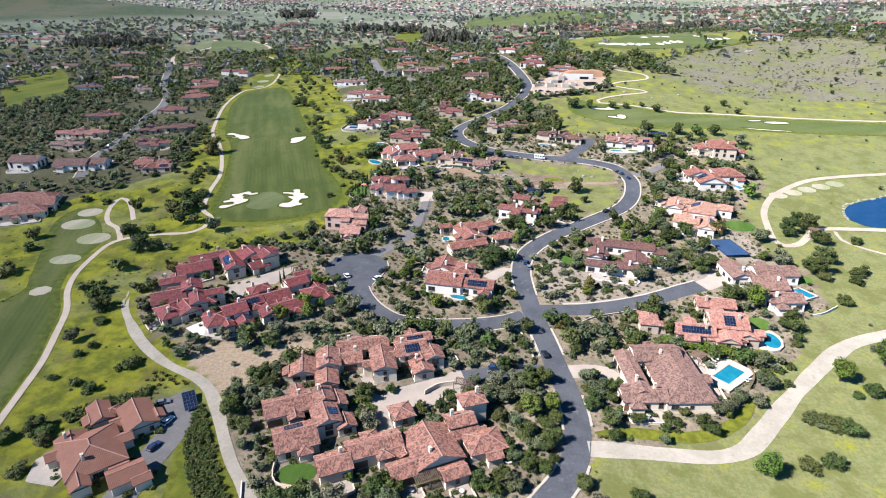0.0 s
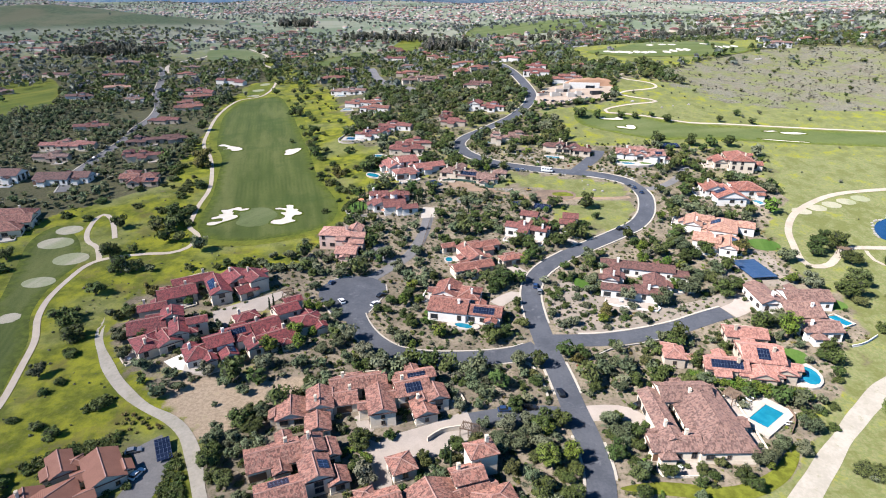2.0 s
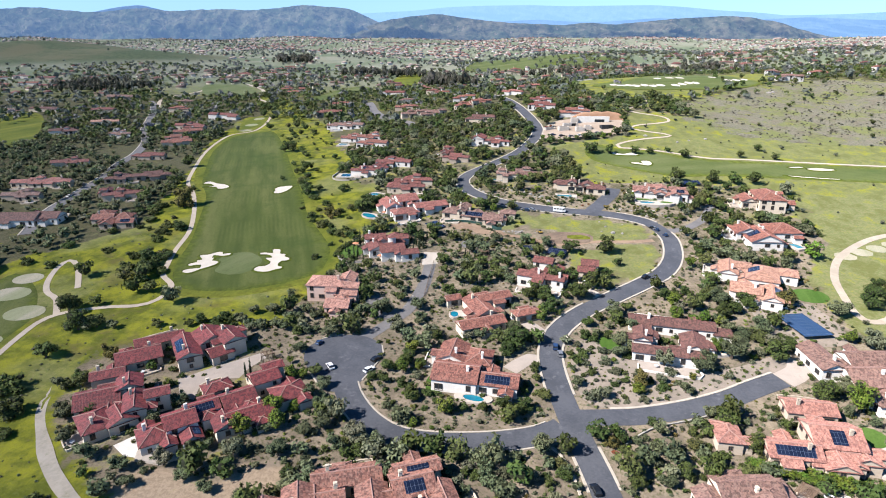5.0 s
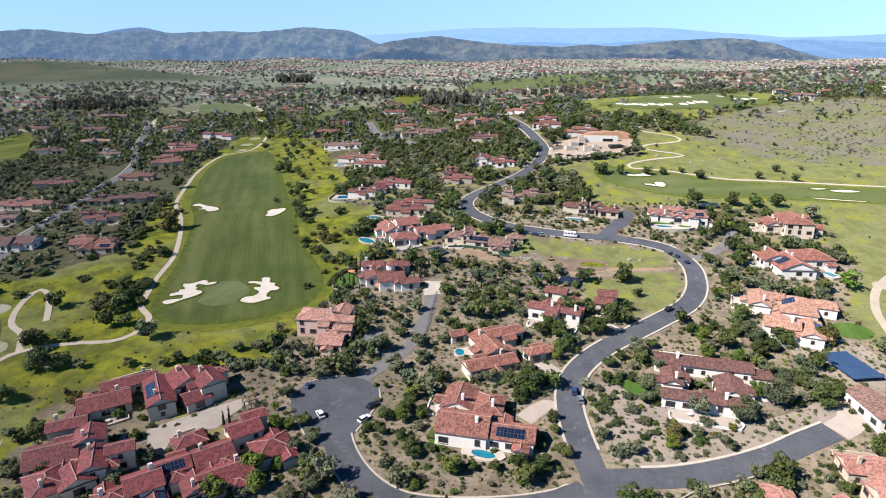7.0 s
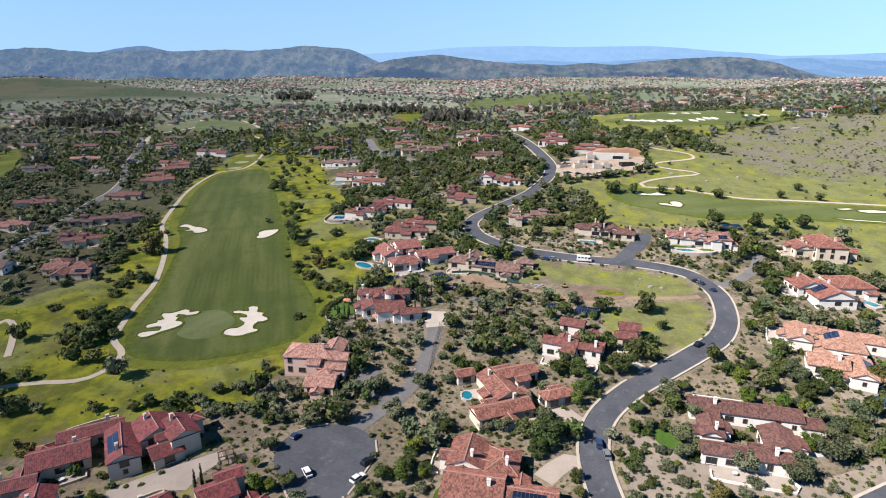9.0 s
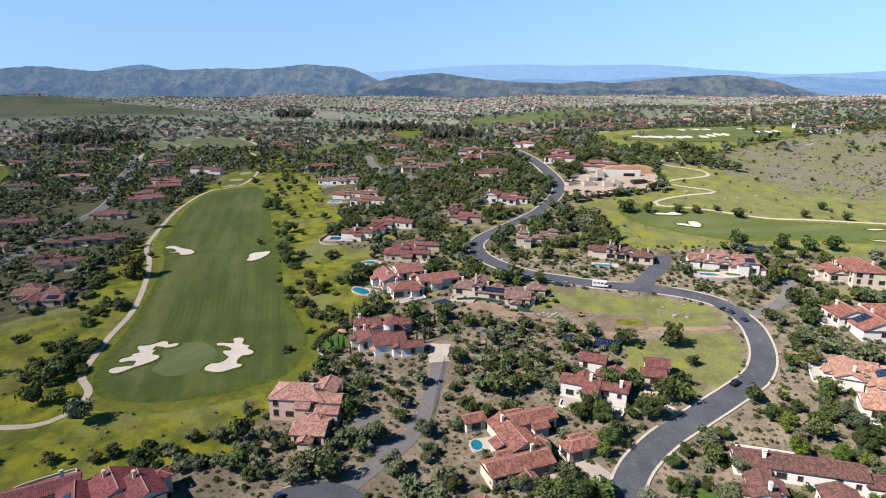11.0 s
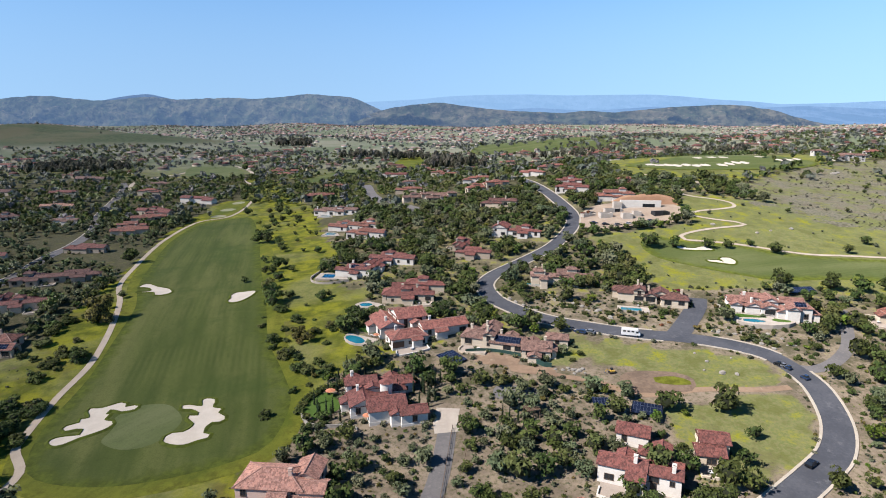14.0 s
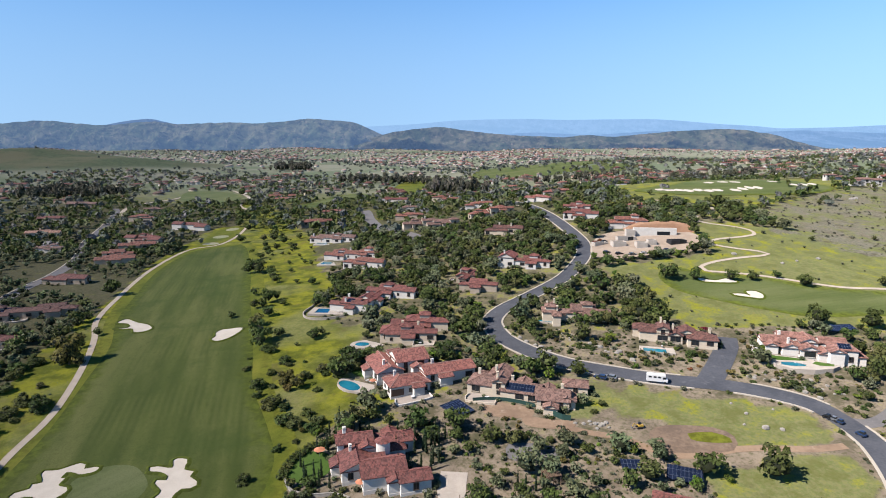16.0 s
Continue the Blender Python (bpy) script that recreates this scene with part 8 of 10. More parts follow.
plant("tree", "bright", [(55.9, 413, 2.9), (58.9, 390, 1.5), (106.1, 395.7, 2.4), (114.4, 409.8, 2), (53.8, 324.6, 2), (63.6, 326.8, 1.7), (42.3, 339.6, 2.1)])
# cypresses round the dark red villa, along its drive and in the court
plant("tree", "cypress", [(-46, 347, 1.0), (-43.5, 349, 1.0), (-48.5, 345, 1.0), (-40, 350.5, 0.9), (-34, 352, 0.9), (-20, 349, 1.0), (-17, 347, 1.0), (-14, 346, 0.9), (-16.5, 343, 1.0), (-11, 350, 0.9), (-14, 352, 0.9), (-8, 352, 0.9), (-24, 335, 1.0), (-30, 341, 1.0),
                          (-49, 331, 0.9), (-45, 330, 0.9), (-42, 329, 0.9), (-52, 339, 0.9), (-14.5, 338, 1.0), (-15, 335, 1.0)])
plant("tree", "cypress", [(-0.8, 151.5, 1.1), (0.2, 153.5, 1.1), (0.8, 150, 1.0), (-12, 139, 0.9), (-15, 137, 0.9), (-23, 143, 0.8), (-72, 236, 1.1), (-70.5, 237, 1.1)])
plant("tree", "cypress", [(8, 327, 0.8), (10, 326, 0.8), (12.5, 325, 0.8), (14, 323, 0.8), (-138, 760, 2.2), (-130, 764, 2.2), (-124, 760, 2.2), (-118, 766, 2.2), (-112, 760, 2.2), (-106, 765, 2.0)])
# bushes on the slope beside the fairway, cypresses round the stair tower villa
plant("shrub", "oak", [(-90.5, 429.5, 5.7), (-83.2, 434.9, 3.7), (-97.3, 450.1, 3.7), (-107.0, 476.3, 2.8), (-102.1, 485.0, 4.5), (-92.9, 478.4, 2.8), (-131.4, 557.1, 6.2), (-120.7, 554.4, 3.3), (-113.6, 535.1, 3.5), (-141.1, 602.8, 3.8), (-144.2, 628.2, 4.0), (-150.4, 672.0, 6.1), (-138.0, 655.0, 4.4), (-160.1, 676.1, 3.8), (-190.5, 732.0, 4.6), (-178.1, 672.5, 4.7), (-125.1, 630.3, 3.1), (-85.9, 515.5, 3.3), (-70.6, 372.8, 3.0), (-64.9, 371.3, 2.2), (-58.8, 360.2, 3.4), (-52.2, 357.3, 3.0), (-78.5, 387.8, 3.5), (-73.0, 387.2, 1.7)])
plant("shrub", "oak", [(-62.9, 394.2, 2.7), (-57.4, 399.4, 2.7), (-53.0, 406.1, 3.5), (-50.9, 393.5, 2.2), (-73.9, 407.9, 2.8), (-87.7, 402.5, 2.1), (-89.5, 412.4, 1.2), (-67.3, 431.8, 3.4), (-51.7, 324.3, 2.5), (-44.4, 318.3, 2.7), (-61.0, 347.3, 1.8), (-56.4, 351.4, 1.5), (-47.6, 400.4, 2.3), (-57.5, 511.9, 3.2), (-74.3, 514.8, 4.3), (-45.2, 322.4, 1.5), (-298.6, 1044.4, 6.6), (-240.1, 906.4, 6.3), (-205.4, 833.5, 5.3), (-212.2, 805.5, 5.1), (-208.4, 757.6, 4.7), (-177.6, 798.6, 5.3), (-171.9, 823.8, 6.2)])
plant("shrub", "oak", [(-152.0, 338.6, 4.7), (-144.0, 338.9, 5.1), (-157.5, 328.2, 4.1), (-146.5, 324.9, 5.0), (-138.1, 322.2, 3.2), (-177.1, 349.4, 2.6), (-150.2, 376.1, 4.0), (-158.3, 379.9, 2.3), (-154.9, 369.5, 1.9), (-164.9, 414.6, 2.8), (-175.7, 414.3, 3.4), (-180.5, 408.3, 4.1), (-195.7, 426.4, 3.5), (-206.3, 407.0, 4.1), (-187.9, 373.6, 3.6), (-197.7, 510.5, 5.6), (-197.9, 485.8, 4.2), (-187.7, 462.4, 3.9), (-223.9, 598.5, 4.5), (-175.0, 379.7, 2.5), (-168.8, 377.4, 2.0)])
plant("shrub", "oak", [(-209.9, 441.4, 4.0), (-196.9, 436.8, 4.5), (-184.3, 431.7, 3.1), (-182.6, 442.7, 4.8), (-167.9, 430.8, 2.3), (-190.9, 412.5, 3.1), (-176.5, 401.4, 3.9), (-181.0, 418.8, 2.5), (-174.2, 390.1, 4.4), (-160.5, 382.3, 3.2), (-161.4, 393.6, 2.0), (-159.5, 371.9, 4.5), (-157.1, 361.5, 3.5), (-173.0, 419.6, 1.7), (-184.6, 456.1, 3.4), (-168.6, 444.4, 2.5), (-184.8, 466.3, 2.9), (-193.6, 466.7, 2.9)])
plant("shrub", "rust", [(-68.8, 388.8, 3.7), (-55.8, 356.9, 1.5), (-67.0, 384.2, 1.9)])
plant("tree", "cypress", [(-32.4, 347.0, 0.9), (-29.8, 344.7, 0.9), (-27.2, 342.2, 0.9), (-25.3, 344.4, 0.9), (-23.0, 345.4, 0.9), (-19.9, 343.1, 0.9), (-17.4, 344.4, 0.9), (-15.1, 345.7, 0.9), (-12.8, 347.1, 0.9), (-27.9, 351.3, 0.9), (-25.4, 352.7, 0.9), (-37.4, 356.0, 0.9), (-41.2, 359.7, 0.9), (-44.8, 362.1, 0.9), (-46.6, 354.4, 0.9), (-45.7, 346.5, 0.9), (-50.0, 334.1, 0.9), (-48.6, 331.1, 0.9), (-47.0, 333.1, 0.9), (-45.1, 333.8, 0.9), (-17.7, 335.9, 0.9), (-15.1, 330.5, 0.9), (-12.8, 338.3, 0.9)])
# garden trees round the villas of the street
plant("tree", "oak", [(5.5, 288.8, 2.4), (21.4, 303.9, 3.9), (32.1, 310.7, 3.3), (33.4, 286.7, 4.4), (54.2, 285.8, 5.2), (40.1, 267.8, 4.4), (30.8, 252.9, 5.2), (19.6, 245.6, 3.3), (4.0, 261.4, 1.8), (-16.2, 240.6, 3.2), (-17.1, 228.2, 2.2), (61.7, 294.4, 5.1), (75.9, 327.4, 5.1), (70.6, 303.1, 3.2), (78.7, 314.6, 2.7), (71.6, 276.0, 2.7), (95.2, 286.1, 2.8)])
plant("tree", "oak", [(100.3, 288.4, 2.4), (97.9, 299.1, 3.0), (109.3, 286.3, 4.0), (119.8, 315.9, 4.5), (136.8, 322.1, 3.5), (120.6, 327.1, 3.3), (138.8, 360.0, 5.2), (142.8, 356.3, 5.2), (122.3, 346.9, 4.0), (116.9, 343.1, 3.0), (176.6, 356.7, 5.2), (179.9, 353.7, 3.7), (115.4, 254.1, 3.8), (50.3, 255.4, 2.4), (59.1, 255.7, 2.1), (44.2, 240.0, 2.5), (110.7, 274.0, 3.1), (103.3, 280.3, 2.0)])
plant("tree", "olive", [(5.3, 304.1, 4.3), (12.8, 309.9, 3.1), (26.9, 300.1, 3.4), (10.7, 256.7, 3.1), (6.4, 257.2, 2.8), (-13.4, 279.3, 3.5), (-4.7, 281.6, 2.7), (-12.0, 232.4, 2.1), (10.7, 223.9, 1.7), (65.1, 271.0, 4.1), (70.4, 260.5, 3.9), (92.8, 274.4, 2.7), (106.7, 260.2, 3.2), (105.4, 251.8, 3.4), (111.5, 280.8, 5.2), (127.7, 305.4, 2.8), (130.1, 322.7, 4.7), (139.9, 315.3, 5.0)])
plant("tree", "olive", [(154.9, 310.4, 4.1), (118.9, 249.1, 3.8), (60.0, 244.0, 3.3), (66.0, 246.8, 3.0), (55.2, 257.1, 2.1), (54.1, 241.0, 1.6)])
plant("tree", "bright", [(35.7, 268.4, 2.7), (88.6, 267.3, 3.3), (98.9, 265.8, 3.3), (111.9, 313.5, 3.1), (92.6, 240.9, 1.9)])
plant("shrub", "crimson", [(32, 136, 1.8), (33, 139, 1.5), (76, 384, 1.6), (78, 388, 1.4), (97, 421, 1.8), (82, 545, 2.5), (86, 548, 2.0), (-4, 118, 1.4), (46, 196, 1.2), (82, 390, 1.3)])
plant("shrub", "oak", [(-155.5, 342.9, 4.4), (-145.3, 341.3, 4.1), (-148.1, 326.6, 5.4), (-145.8, 331.1, 4.2), (-144.4, 315.4, 3.6), (-176.9, 412.7, 3.0), (-152.9, 380.5, 3.7), (-179.4, 408.9, 3.0), (-193.6, 426.0, 4.1), (-186.3, 403.4, 3.8), (-160.2, 340.8, 3.6), (-139.0, 324.6, 2.8)])
# the plots above and below the bend of the street
plant("tree", "oak", [(-7.7, 349, 3.2), (-4.2, 342.6, 2.4), (2.9, 347.4, 4.0), (8.9, 346.0, 3.6), (29.5, 340.4, 2.4), (131.2, 377.8, 3.6), (135.0, 376.6, 3.4), (139.4, 379.2, 3.8), (143.6, 383.6, 4.2), (147.2, 390.2, 4.6), (126.8, 365.4, 2.4), (152.0, 394.0, 4.6), (144.2, 396.4, 4.0), (22.4, 412.6, 2.2), (27.4, 413.8, 2.6), (32.6, 417.2, 2.4), (18.6, 426, 2.6), (22.4, 433, 3.0), (25.6, 422.4, 2.4), (20.4, 441.4, 2.8), (28.2, 430.6, 2.8), (48.0, 431.0, 4.2), (53.6, 428.6, 4.4), (59.2, 428.4, 3.6)])
plant("tree", "olive", [(16.0, 341.8, 3.0), (24.2, 344.4, 3.8), (22.3, 339.0, 2.8), (34.2, 366.4, 2.6), (131.8, 372.6, 2.8), (64.6, 423.4, 2.6)])
plant("tree", "bright", [(11.2, 399.4, 2.8), (17.0, 396.0, 3.0), (21.5, 391.8, 2.4), (108.8, 397.8, 1.8), (106.0, 393.6, 1.5), (110.6, 400.8, 2.0), (149.8, 384.4, 3.6)])
plant("shrub", "oak", [(0.1, 359.2, 1.4), (40.3, 366.0, 1.8), (36.8, 361.8, 1.5), (95.8, 378.2, 1.5), (98.5, 376.4, 2.0), (101.5, 375.0, 2.2), (104.6, 374.2, 2.0), (108.0, 375.4, 1.9), (111.8, 371.6, 1.9), (113.6, 368.8, 1.6), (123.9, 381.4, 1.5), (126.8, 380.4, 1.6), (116.8, 359.4, 1.8), (122.2, 360.4, 1.4), (120.0, 366.4, 1.2), (125.3, 373.8, 1.0), (37.6, 404.0, 1.4), (42.4, 408.4, 1.6), (45.7, 408.0, 1.8), (50.4, 400.4, 1.6), (60.0, 398.8, 2.2), (64.4, 393.4, 1.8), (68.0, 394.6, 1.5), (72.6, 393.2, 1.7), (77.4, 395.6, 1.6), (82.6, 398.4, 2.4), (86.2, 396.8, 2.0)])
plant("shrub", "sage", [(-2.4, 354.6, 1.2), (30.4, 350.2, 1.6), (35.0, 346.4, 1.4), (104.0, 384.8, 1.1), (108.9, 380.6, 1.2), (115.0, 378.8, 1.1), (54.0, 397.4, 1.5), (42.8, 415.4, 1.7), (66.0, 399.2, 1.3), (39.4, 421.4, 1.6)])
plant("shrub", "rust", [(106.4, 383.2, 1.0), (112.4, 379.6, 1.1), (117.2, 377.2, 1.0), (34.4, 414.6, 1.2), (48.4, 412.4, 1.2), (52.6, 408.0, 1.1)])
# trees round the turning circle, between the red villas and about the island villa
plant("tree", "oak", [(-13.7, 223.7, 2.7), (-8.3, 222.7, 2.0), (3.0, 215.0, 2.0), (23.2, 251.3, 3.0), (28.6, 254.4, 3.2), (34.4, 257.3, 2.8), (20.8, 246.4, 2.2), (28.6, 235.7, 2.1), (28.2, 230.1, 2.1), (28.2, 221.5, 2.1), (21.1, 213.5, 2.4), (-23.5, 230.8, 2.2), (-25.3, 232.7, 1.8), (-15.9, 246.8, 2.2), (-47.9, 236.0, 2.8), (-131.6, 238.0, 2.4), (-132.5, 232.5, 2.8), (-119.5, 219.1, 3.2), (-93.0, 277.7, 2.2), (-59.6, 263.6, 2.4)])
plant("tree", "olive", [(-35.4, 278.0, 3.2), (-39.8, 274.2, 2.6), (-25.7, 277.1, 2.6), (-19.9, 261.7, 2.1), (-12.9, 267.5, 2.0), (-43.3, 228.2, 3.0), (-38.7, 223.1, 2.8), (-42.4, 217.8, 3.0), (-36.7, 217.3, 2.4), (6.6, 260.9, 2.0), (11.0, 259.6, 2.0), (-88.4, 222.1, 2.2), (-95.6, 217.0, 2.2), (-73.4, 282.5, 2.6), (-75.1, 269.2, 2.4), (-84.6, 275.4, 2.2), (-56.1, 250.8, 3.0), (-61.0, 273.2, 2.6), (-69.1, 293.6, 2.4)])
plant("tree", "bright", [(-1.9, 213.2, 2.3), (-23.8, 254.2, 1.2), (-12.0, 237.3, 1.6), (-51.6, 234.1, 2.2), (-107.4, 243.2, 1.6), (-97.4, 231.1, 1.6), (-58.2, 243.7, 1.6), (-50.9, 216.7, 2.4)])
plant("shrub", "oak", [(-17.2, 228.0, 1.4), (-19.2, 240.9, 1.6), (16.7, 218.2, 1.3), (24.8, 216.6, 1.3), (10.5, 224.3, 1.2), (-9.3, 216.1, 1.4), (-15.5, 216.2, 1.2), (-19.8, 219.3, 1.3), (-5.7, 219.8, 1.5), (-3.1, 218.1, 1.3), (0.0, 217.2, 1.2), (29.2, 274.0, 1.6), (0.1, 258.0, 1.1), (2.6, 257.1, 1.1), (5.1, 255.7, 1.1), (7.5, 254.5, 1.1), (10.0, 253.8, 1.1), (12.4, 253.1, 1.1), (-120.0, 235.6, 1.4), (-97.0, 232.6, 1.2), (-117.4, 240.7, 1.1), (-128.6, 246.6, 1.2), (-90.8, 257.2, 1.2), (-83.9, 242.6, 1.0), (-69.9, 227.8, 1.2), (-71.3, 256.1, 1.4), (-87.5, 238.2, 1.0), (-91.4, 237.8, 1.0)])
# trees of the courts, the island villa and the gravel gardens
plant("tree", "olive", [(-124.1, 216.4, 3.8), (-107.2, 198.3, 3.9), (-117.6, 205.7, 2.9), (-94.4, 192.8, 3.0), (-89.8, 186.4, 2.7), (-83.0, 194.2, 3.3), (-76.8, 200.7, 2.6), (-72.9, 200.5, 2.4), (-57.4, 207.1, 2.6), (-47.8, 223.6, 3.1), (-45.4, 205.3, 2.9), (-51.1, 196.5, 3.5), (-64.4, 197.1, 3.6), (-74.4, 188.3, 3.2), (-55.5, 178.1, 3.3), (-48.6, 177.8, 2.3), (-94.6, 214.3, 2.6), (-89.4, 222.3, 3.1), (-40.8, 225.4, 4.9), (-40.0, 208.2, 3.3), (-34.7, 198.8, 3.2), (-77.4, 269.1, 2.8), (-84.9, 273.7, 3.1), (-134.9, 233.2, 3.2)])
plant("tree", "olive", [(-21.1, 262.8, 4.4), (-11.7, 271.0, 2.7), (-28.4, 277.2, 4.6), (-20.4, 294.1, 2.9), (19.4, 269.6, 2.7), (10.3, 261.3, 2.6), (62.1, 251.5, 3.9), (48.7, 220.6, 2.7), (53.9, 216.5, 3.1), (-29.5, 202.2, 4.3), (-23.4, 198.4, 3.5), (-7.5, 198.0, 3.1), (24.9, 195.4, 3.8), (60.0, 216.6, 2.7), (100.7, 242.9, 5.3), (110.3, 255.5, 3.5), (74.6, 238.5, 3.8), (86.7, 234.9, 4.7), (119.4, 260.1, 4.8), (157.3, 272.5, 4.7), (156.1, 248.5, 5.0), (97.0, 227.7, 3.2), (103.5, 227.9, 2.6), (86.9, 220.5, 2.8)])
plant("tree", "olive", [(82.3, 222.1, 2.8), (76.6, 223.7, 3.0), (129.9, 225.2, 4.0)])
plant("tree", "oak", [(-128.8, 234.1, 3.2), (-116.0, 216.7, 3.2), (-72.6, 211.8, 2.1), (-108.3, 243.4, 2.2), (-101.8, 274.9, 2.7), (-106.1, 272.6, 2.4), (-119.1, 273.5, 2.5), (-92.2, 276.8, 2.4), (-97.3, 232.4, 1.9), (-0.3, 291.6, 3.6), (-5.3, 256.4, 2.6), (-10.7, 239.4, 2.4), (-22.8, 237.9, 3.0), (-27.7, 232.3, 2.0), (-13.2, 220.6, 2.8), (18.1, 253.3, 4.7), (23.8, 251.0, 5.3), (31.8, 259.7, 5.4), (9.2, 214.9, 2.2), (15.4, 216.5, 2.6), (22.3, 214.8, 3.0), (29.0, 219.8, 2.8), (39.8, 274.0, 4.1), (37.1, 292.6, 3.6)])
plant("tree", "oak", [(39.9, 284.3, 4.3), (46.3, 300.9, 5.0), (54.5, 300.7, 3.8), (53.0, 264.1, 2.7), (58.8, 268.8, 2.3), (108.3, 269.0, 3.6), (115.2, 273.9, 4.0), (122.3, 278.9, 4.1), (116.7, 243.3, 5.0), (124.2, 249.5, 4.2), (112.5, 294.5, 3.1), (99.0, 294.4, 2.6), (90.4, 283.7, 3.7), (188.1, 285.7, 5.6), (186.7, 271.2, 5.5), (177.8, 253.3, 5.6), (160.1, 318.5, 4.7), (147.1, 312.1, 4.3), (121.6, 221.5, 4.3), (112.1, 214.6, 3.1), (106.0, 283.8, 3.0), (174.4, 280.3, 5.5), (28.7, 234.5, 2.6), (29.1, 228.8, 2.5)])
plant("tree", "bright", [(-64.0, 206.2, 4.1), (-56.5, 215.6, 4.2), (-55.2, 233.7, 3.0), (-2.8, 213.5, 3.3), (-14.4, 247.9, 3.1), (-17.1, 235.7, 3.0), (-1.0, 195.0, 3.8), (7.3, 194.9, 3.1), (19.6, 197.7, 4.3), (91.5, 278.6, 3.4), (94.3, 264.2, 2.8), (105.3, 264.3, 2.9), (96.5, 246.8, 3.1), (126.9, 234.0, 1.8), (150.1, 254.5, 3.0), (128.6, 215.2, 5.2), (173.4, 321.9, 5.4)])
plant("shrub", "rust", [(-126.4, 250.4, 4.0), (137.8, 279.2, 5.2), (62.8, 227.1, 3.2), (45.8, 197.8, 2.8)])
plant("tree", "olive", [(-42.2, 192.6, 1.9), (-27.7, 200.1, 3.5), (-44.0, 180.7, 2.6), (-57.5, 172.2, 3.2), (-3.1, 144.0, 3.7), (8.5, 182.6, 3.2), (20.5, 185.8, 2.6), (20.6, 157.6, 3.9), (27.4, 162.8, 2.7), (14.7, 160.1, 3.0), (-18.0, 198.0, 2.9), (-9.7, 197.7, 2.5), (-8.1, 133.2, 1.8), (52.6, 159.5, 2.6), (54.0, 148.7, 2.6), (56.6, 183.2, 2.6), (53.3, 199.5, 2.0)])
plant("tree", "oak", [(21.3, 173.7, 3.1), (-26.3, 163.0, 1.9), (-17.2, 161.6, 2.2), (-61.3, 172.4, 2.9), (29.5, 185.8, 2.6), (48.4, 196.0, 1.9), (69.7, 198.2, 2.4), (74.5, 193.2, 2.4), (60.5, 147.8, 2.7), (70.2, 149.2, 2.0), (82.3, 144.1, 3.1), (86.1, 197.0, 3.7), (62.4, 186.5, 3.0), (76.2, 151.7, 2.1), (48.7, 183.0, 2.8)])
plant("tree", "bright", [(17.5, 199.2, 3.8), (-1.3, 199.3, 3.1), (8.0, 197.5, 3.0), (52.1, 168.6, 2.6), (29.2, 162.8, 2.9), (34.5, 152.2, 3.6), (90.5, 151.1, 1.6)])

# gardens: trees and bushes spread over the plots, clear of roads and roofs
def spread(n, x0, x1, y0, y1, gap, zones=None, avoid=(), tall=True):
    """Places at random, at least gap apart, off all roads and buildings."""
    out, grid = [], {}
    xs, ys = tree_rng.uniform(x0, x1, n), tree_rng.uniform(y0, y1, n)
    bad = is_covered(xs, ys, tall)
    if zones is not None:
        hit_ = np.zeros(n, bool)
        for z in zones:
            hit_ |= inside(z, xs, ys)
        bad |= ~hit_
    for z in avoid:
        bad |= inside(z, xs, ys)
    for x, y, b in zip(xs, ys, bad):
        k = (int(x // gap), int(y // gap))
        if b or any((x - px) ** 2 + (y - py) ** 2 < gap * gap for a in (-1, 0, 1) for c in (-1, 0, 1) for px, py in grid.get((k[0] + a, k[1] + c), ())):
            continue
        grid.setdefault(k, []).append((x, y))
        out.append((x, y))
    return out


for x, y, r in plant_spots:
    cover_disc(covered, x, y, max(1.5, r * 0.7))
OPEN = (WEST_GRASS, EAST_GRASS, MEADOW, SLOPE)
LOTS = [[(42, 216), (42, 250), (60, 258), (118, 246), (118, 234), (90, 224), (60, 215)], [(-94.9, 181.3), (-92.7, 191.0), (-82.7, 193.4), (-66.0, 187.5), (-52.6, 194.2), (-46.9, 188.8), (-48.9, 181.3), (-57.8, 179.6), (-60.2, 171.7), (-66.4, 167.3), (-70.8, 159.9), (-76.2, 164.7), (-84.6, 171.8)], [(0, 304), (2, 330), (16, 338), (30, 330), (24, 312), (8, 300)]]
ISLAND = [(-34, 205), (-20, 198), (20, 198), (34, 210), (34, 240), (44, 268), (30, 300), (-4, 300), (-22, 262), (-30, 245)]
EAST_PLOTS = [(42, 205), (120, 222), (160, 240), (160, 285), (128, 305), (104, 305), (60, 275), (44, 255)]
RED_COURT = [(-132, 205), (-100, 190), (-46, 196), (-44, 240), (-60, 268), (-130, 262)]
def off_the_street(places):
    """Drop what would lean over the street, and most of what falls in the low plots."""
    out = []
    for p in places:
        share = min([k for z, k in LOW_PLOTS if inside(z, np.array(p[0]), np.array(p[1]))] + [1.0])
        if np.hypot(*(main_line - p).T).min() > (8.0 if p[1] < 405 else 6.4) and tree_rng.random() < share:
            out.append(p)
    return out


near_trees = spread(5600, -128, 140, 100, 345, 4.3, avoid=OPEN + tuple(LOTS[:2]) + (RED_COURT,))
near_trees = [p for p in near_trees if not (inside(ISLAND, np.array(p[0]), np.array(p[1])) or inside(EAST_PLOTS, np.array(p[0]), np.array(p[1]))) or tree_rng.random() < 0.22]
near_trees = [p for p in near_trees if p[1] < 300] + off_the_street([p for p in near_trees if p[1] >= 300])
near_trees.sort(key=lambda p: p[1])
for n, (x, y) in enumerate(near_trees[:36]):
    u = tree_rng.random()
    plant("tree", "olive" if u < 0.46 else "oak" if u < 0.80 else "bright", [(x, y, float(1.6 + 2.9 * tree_rng.random() ** 1.3))])
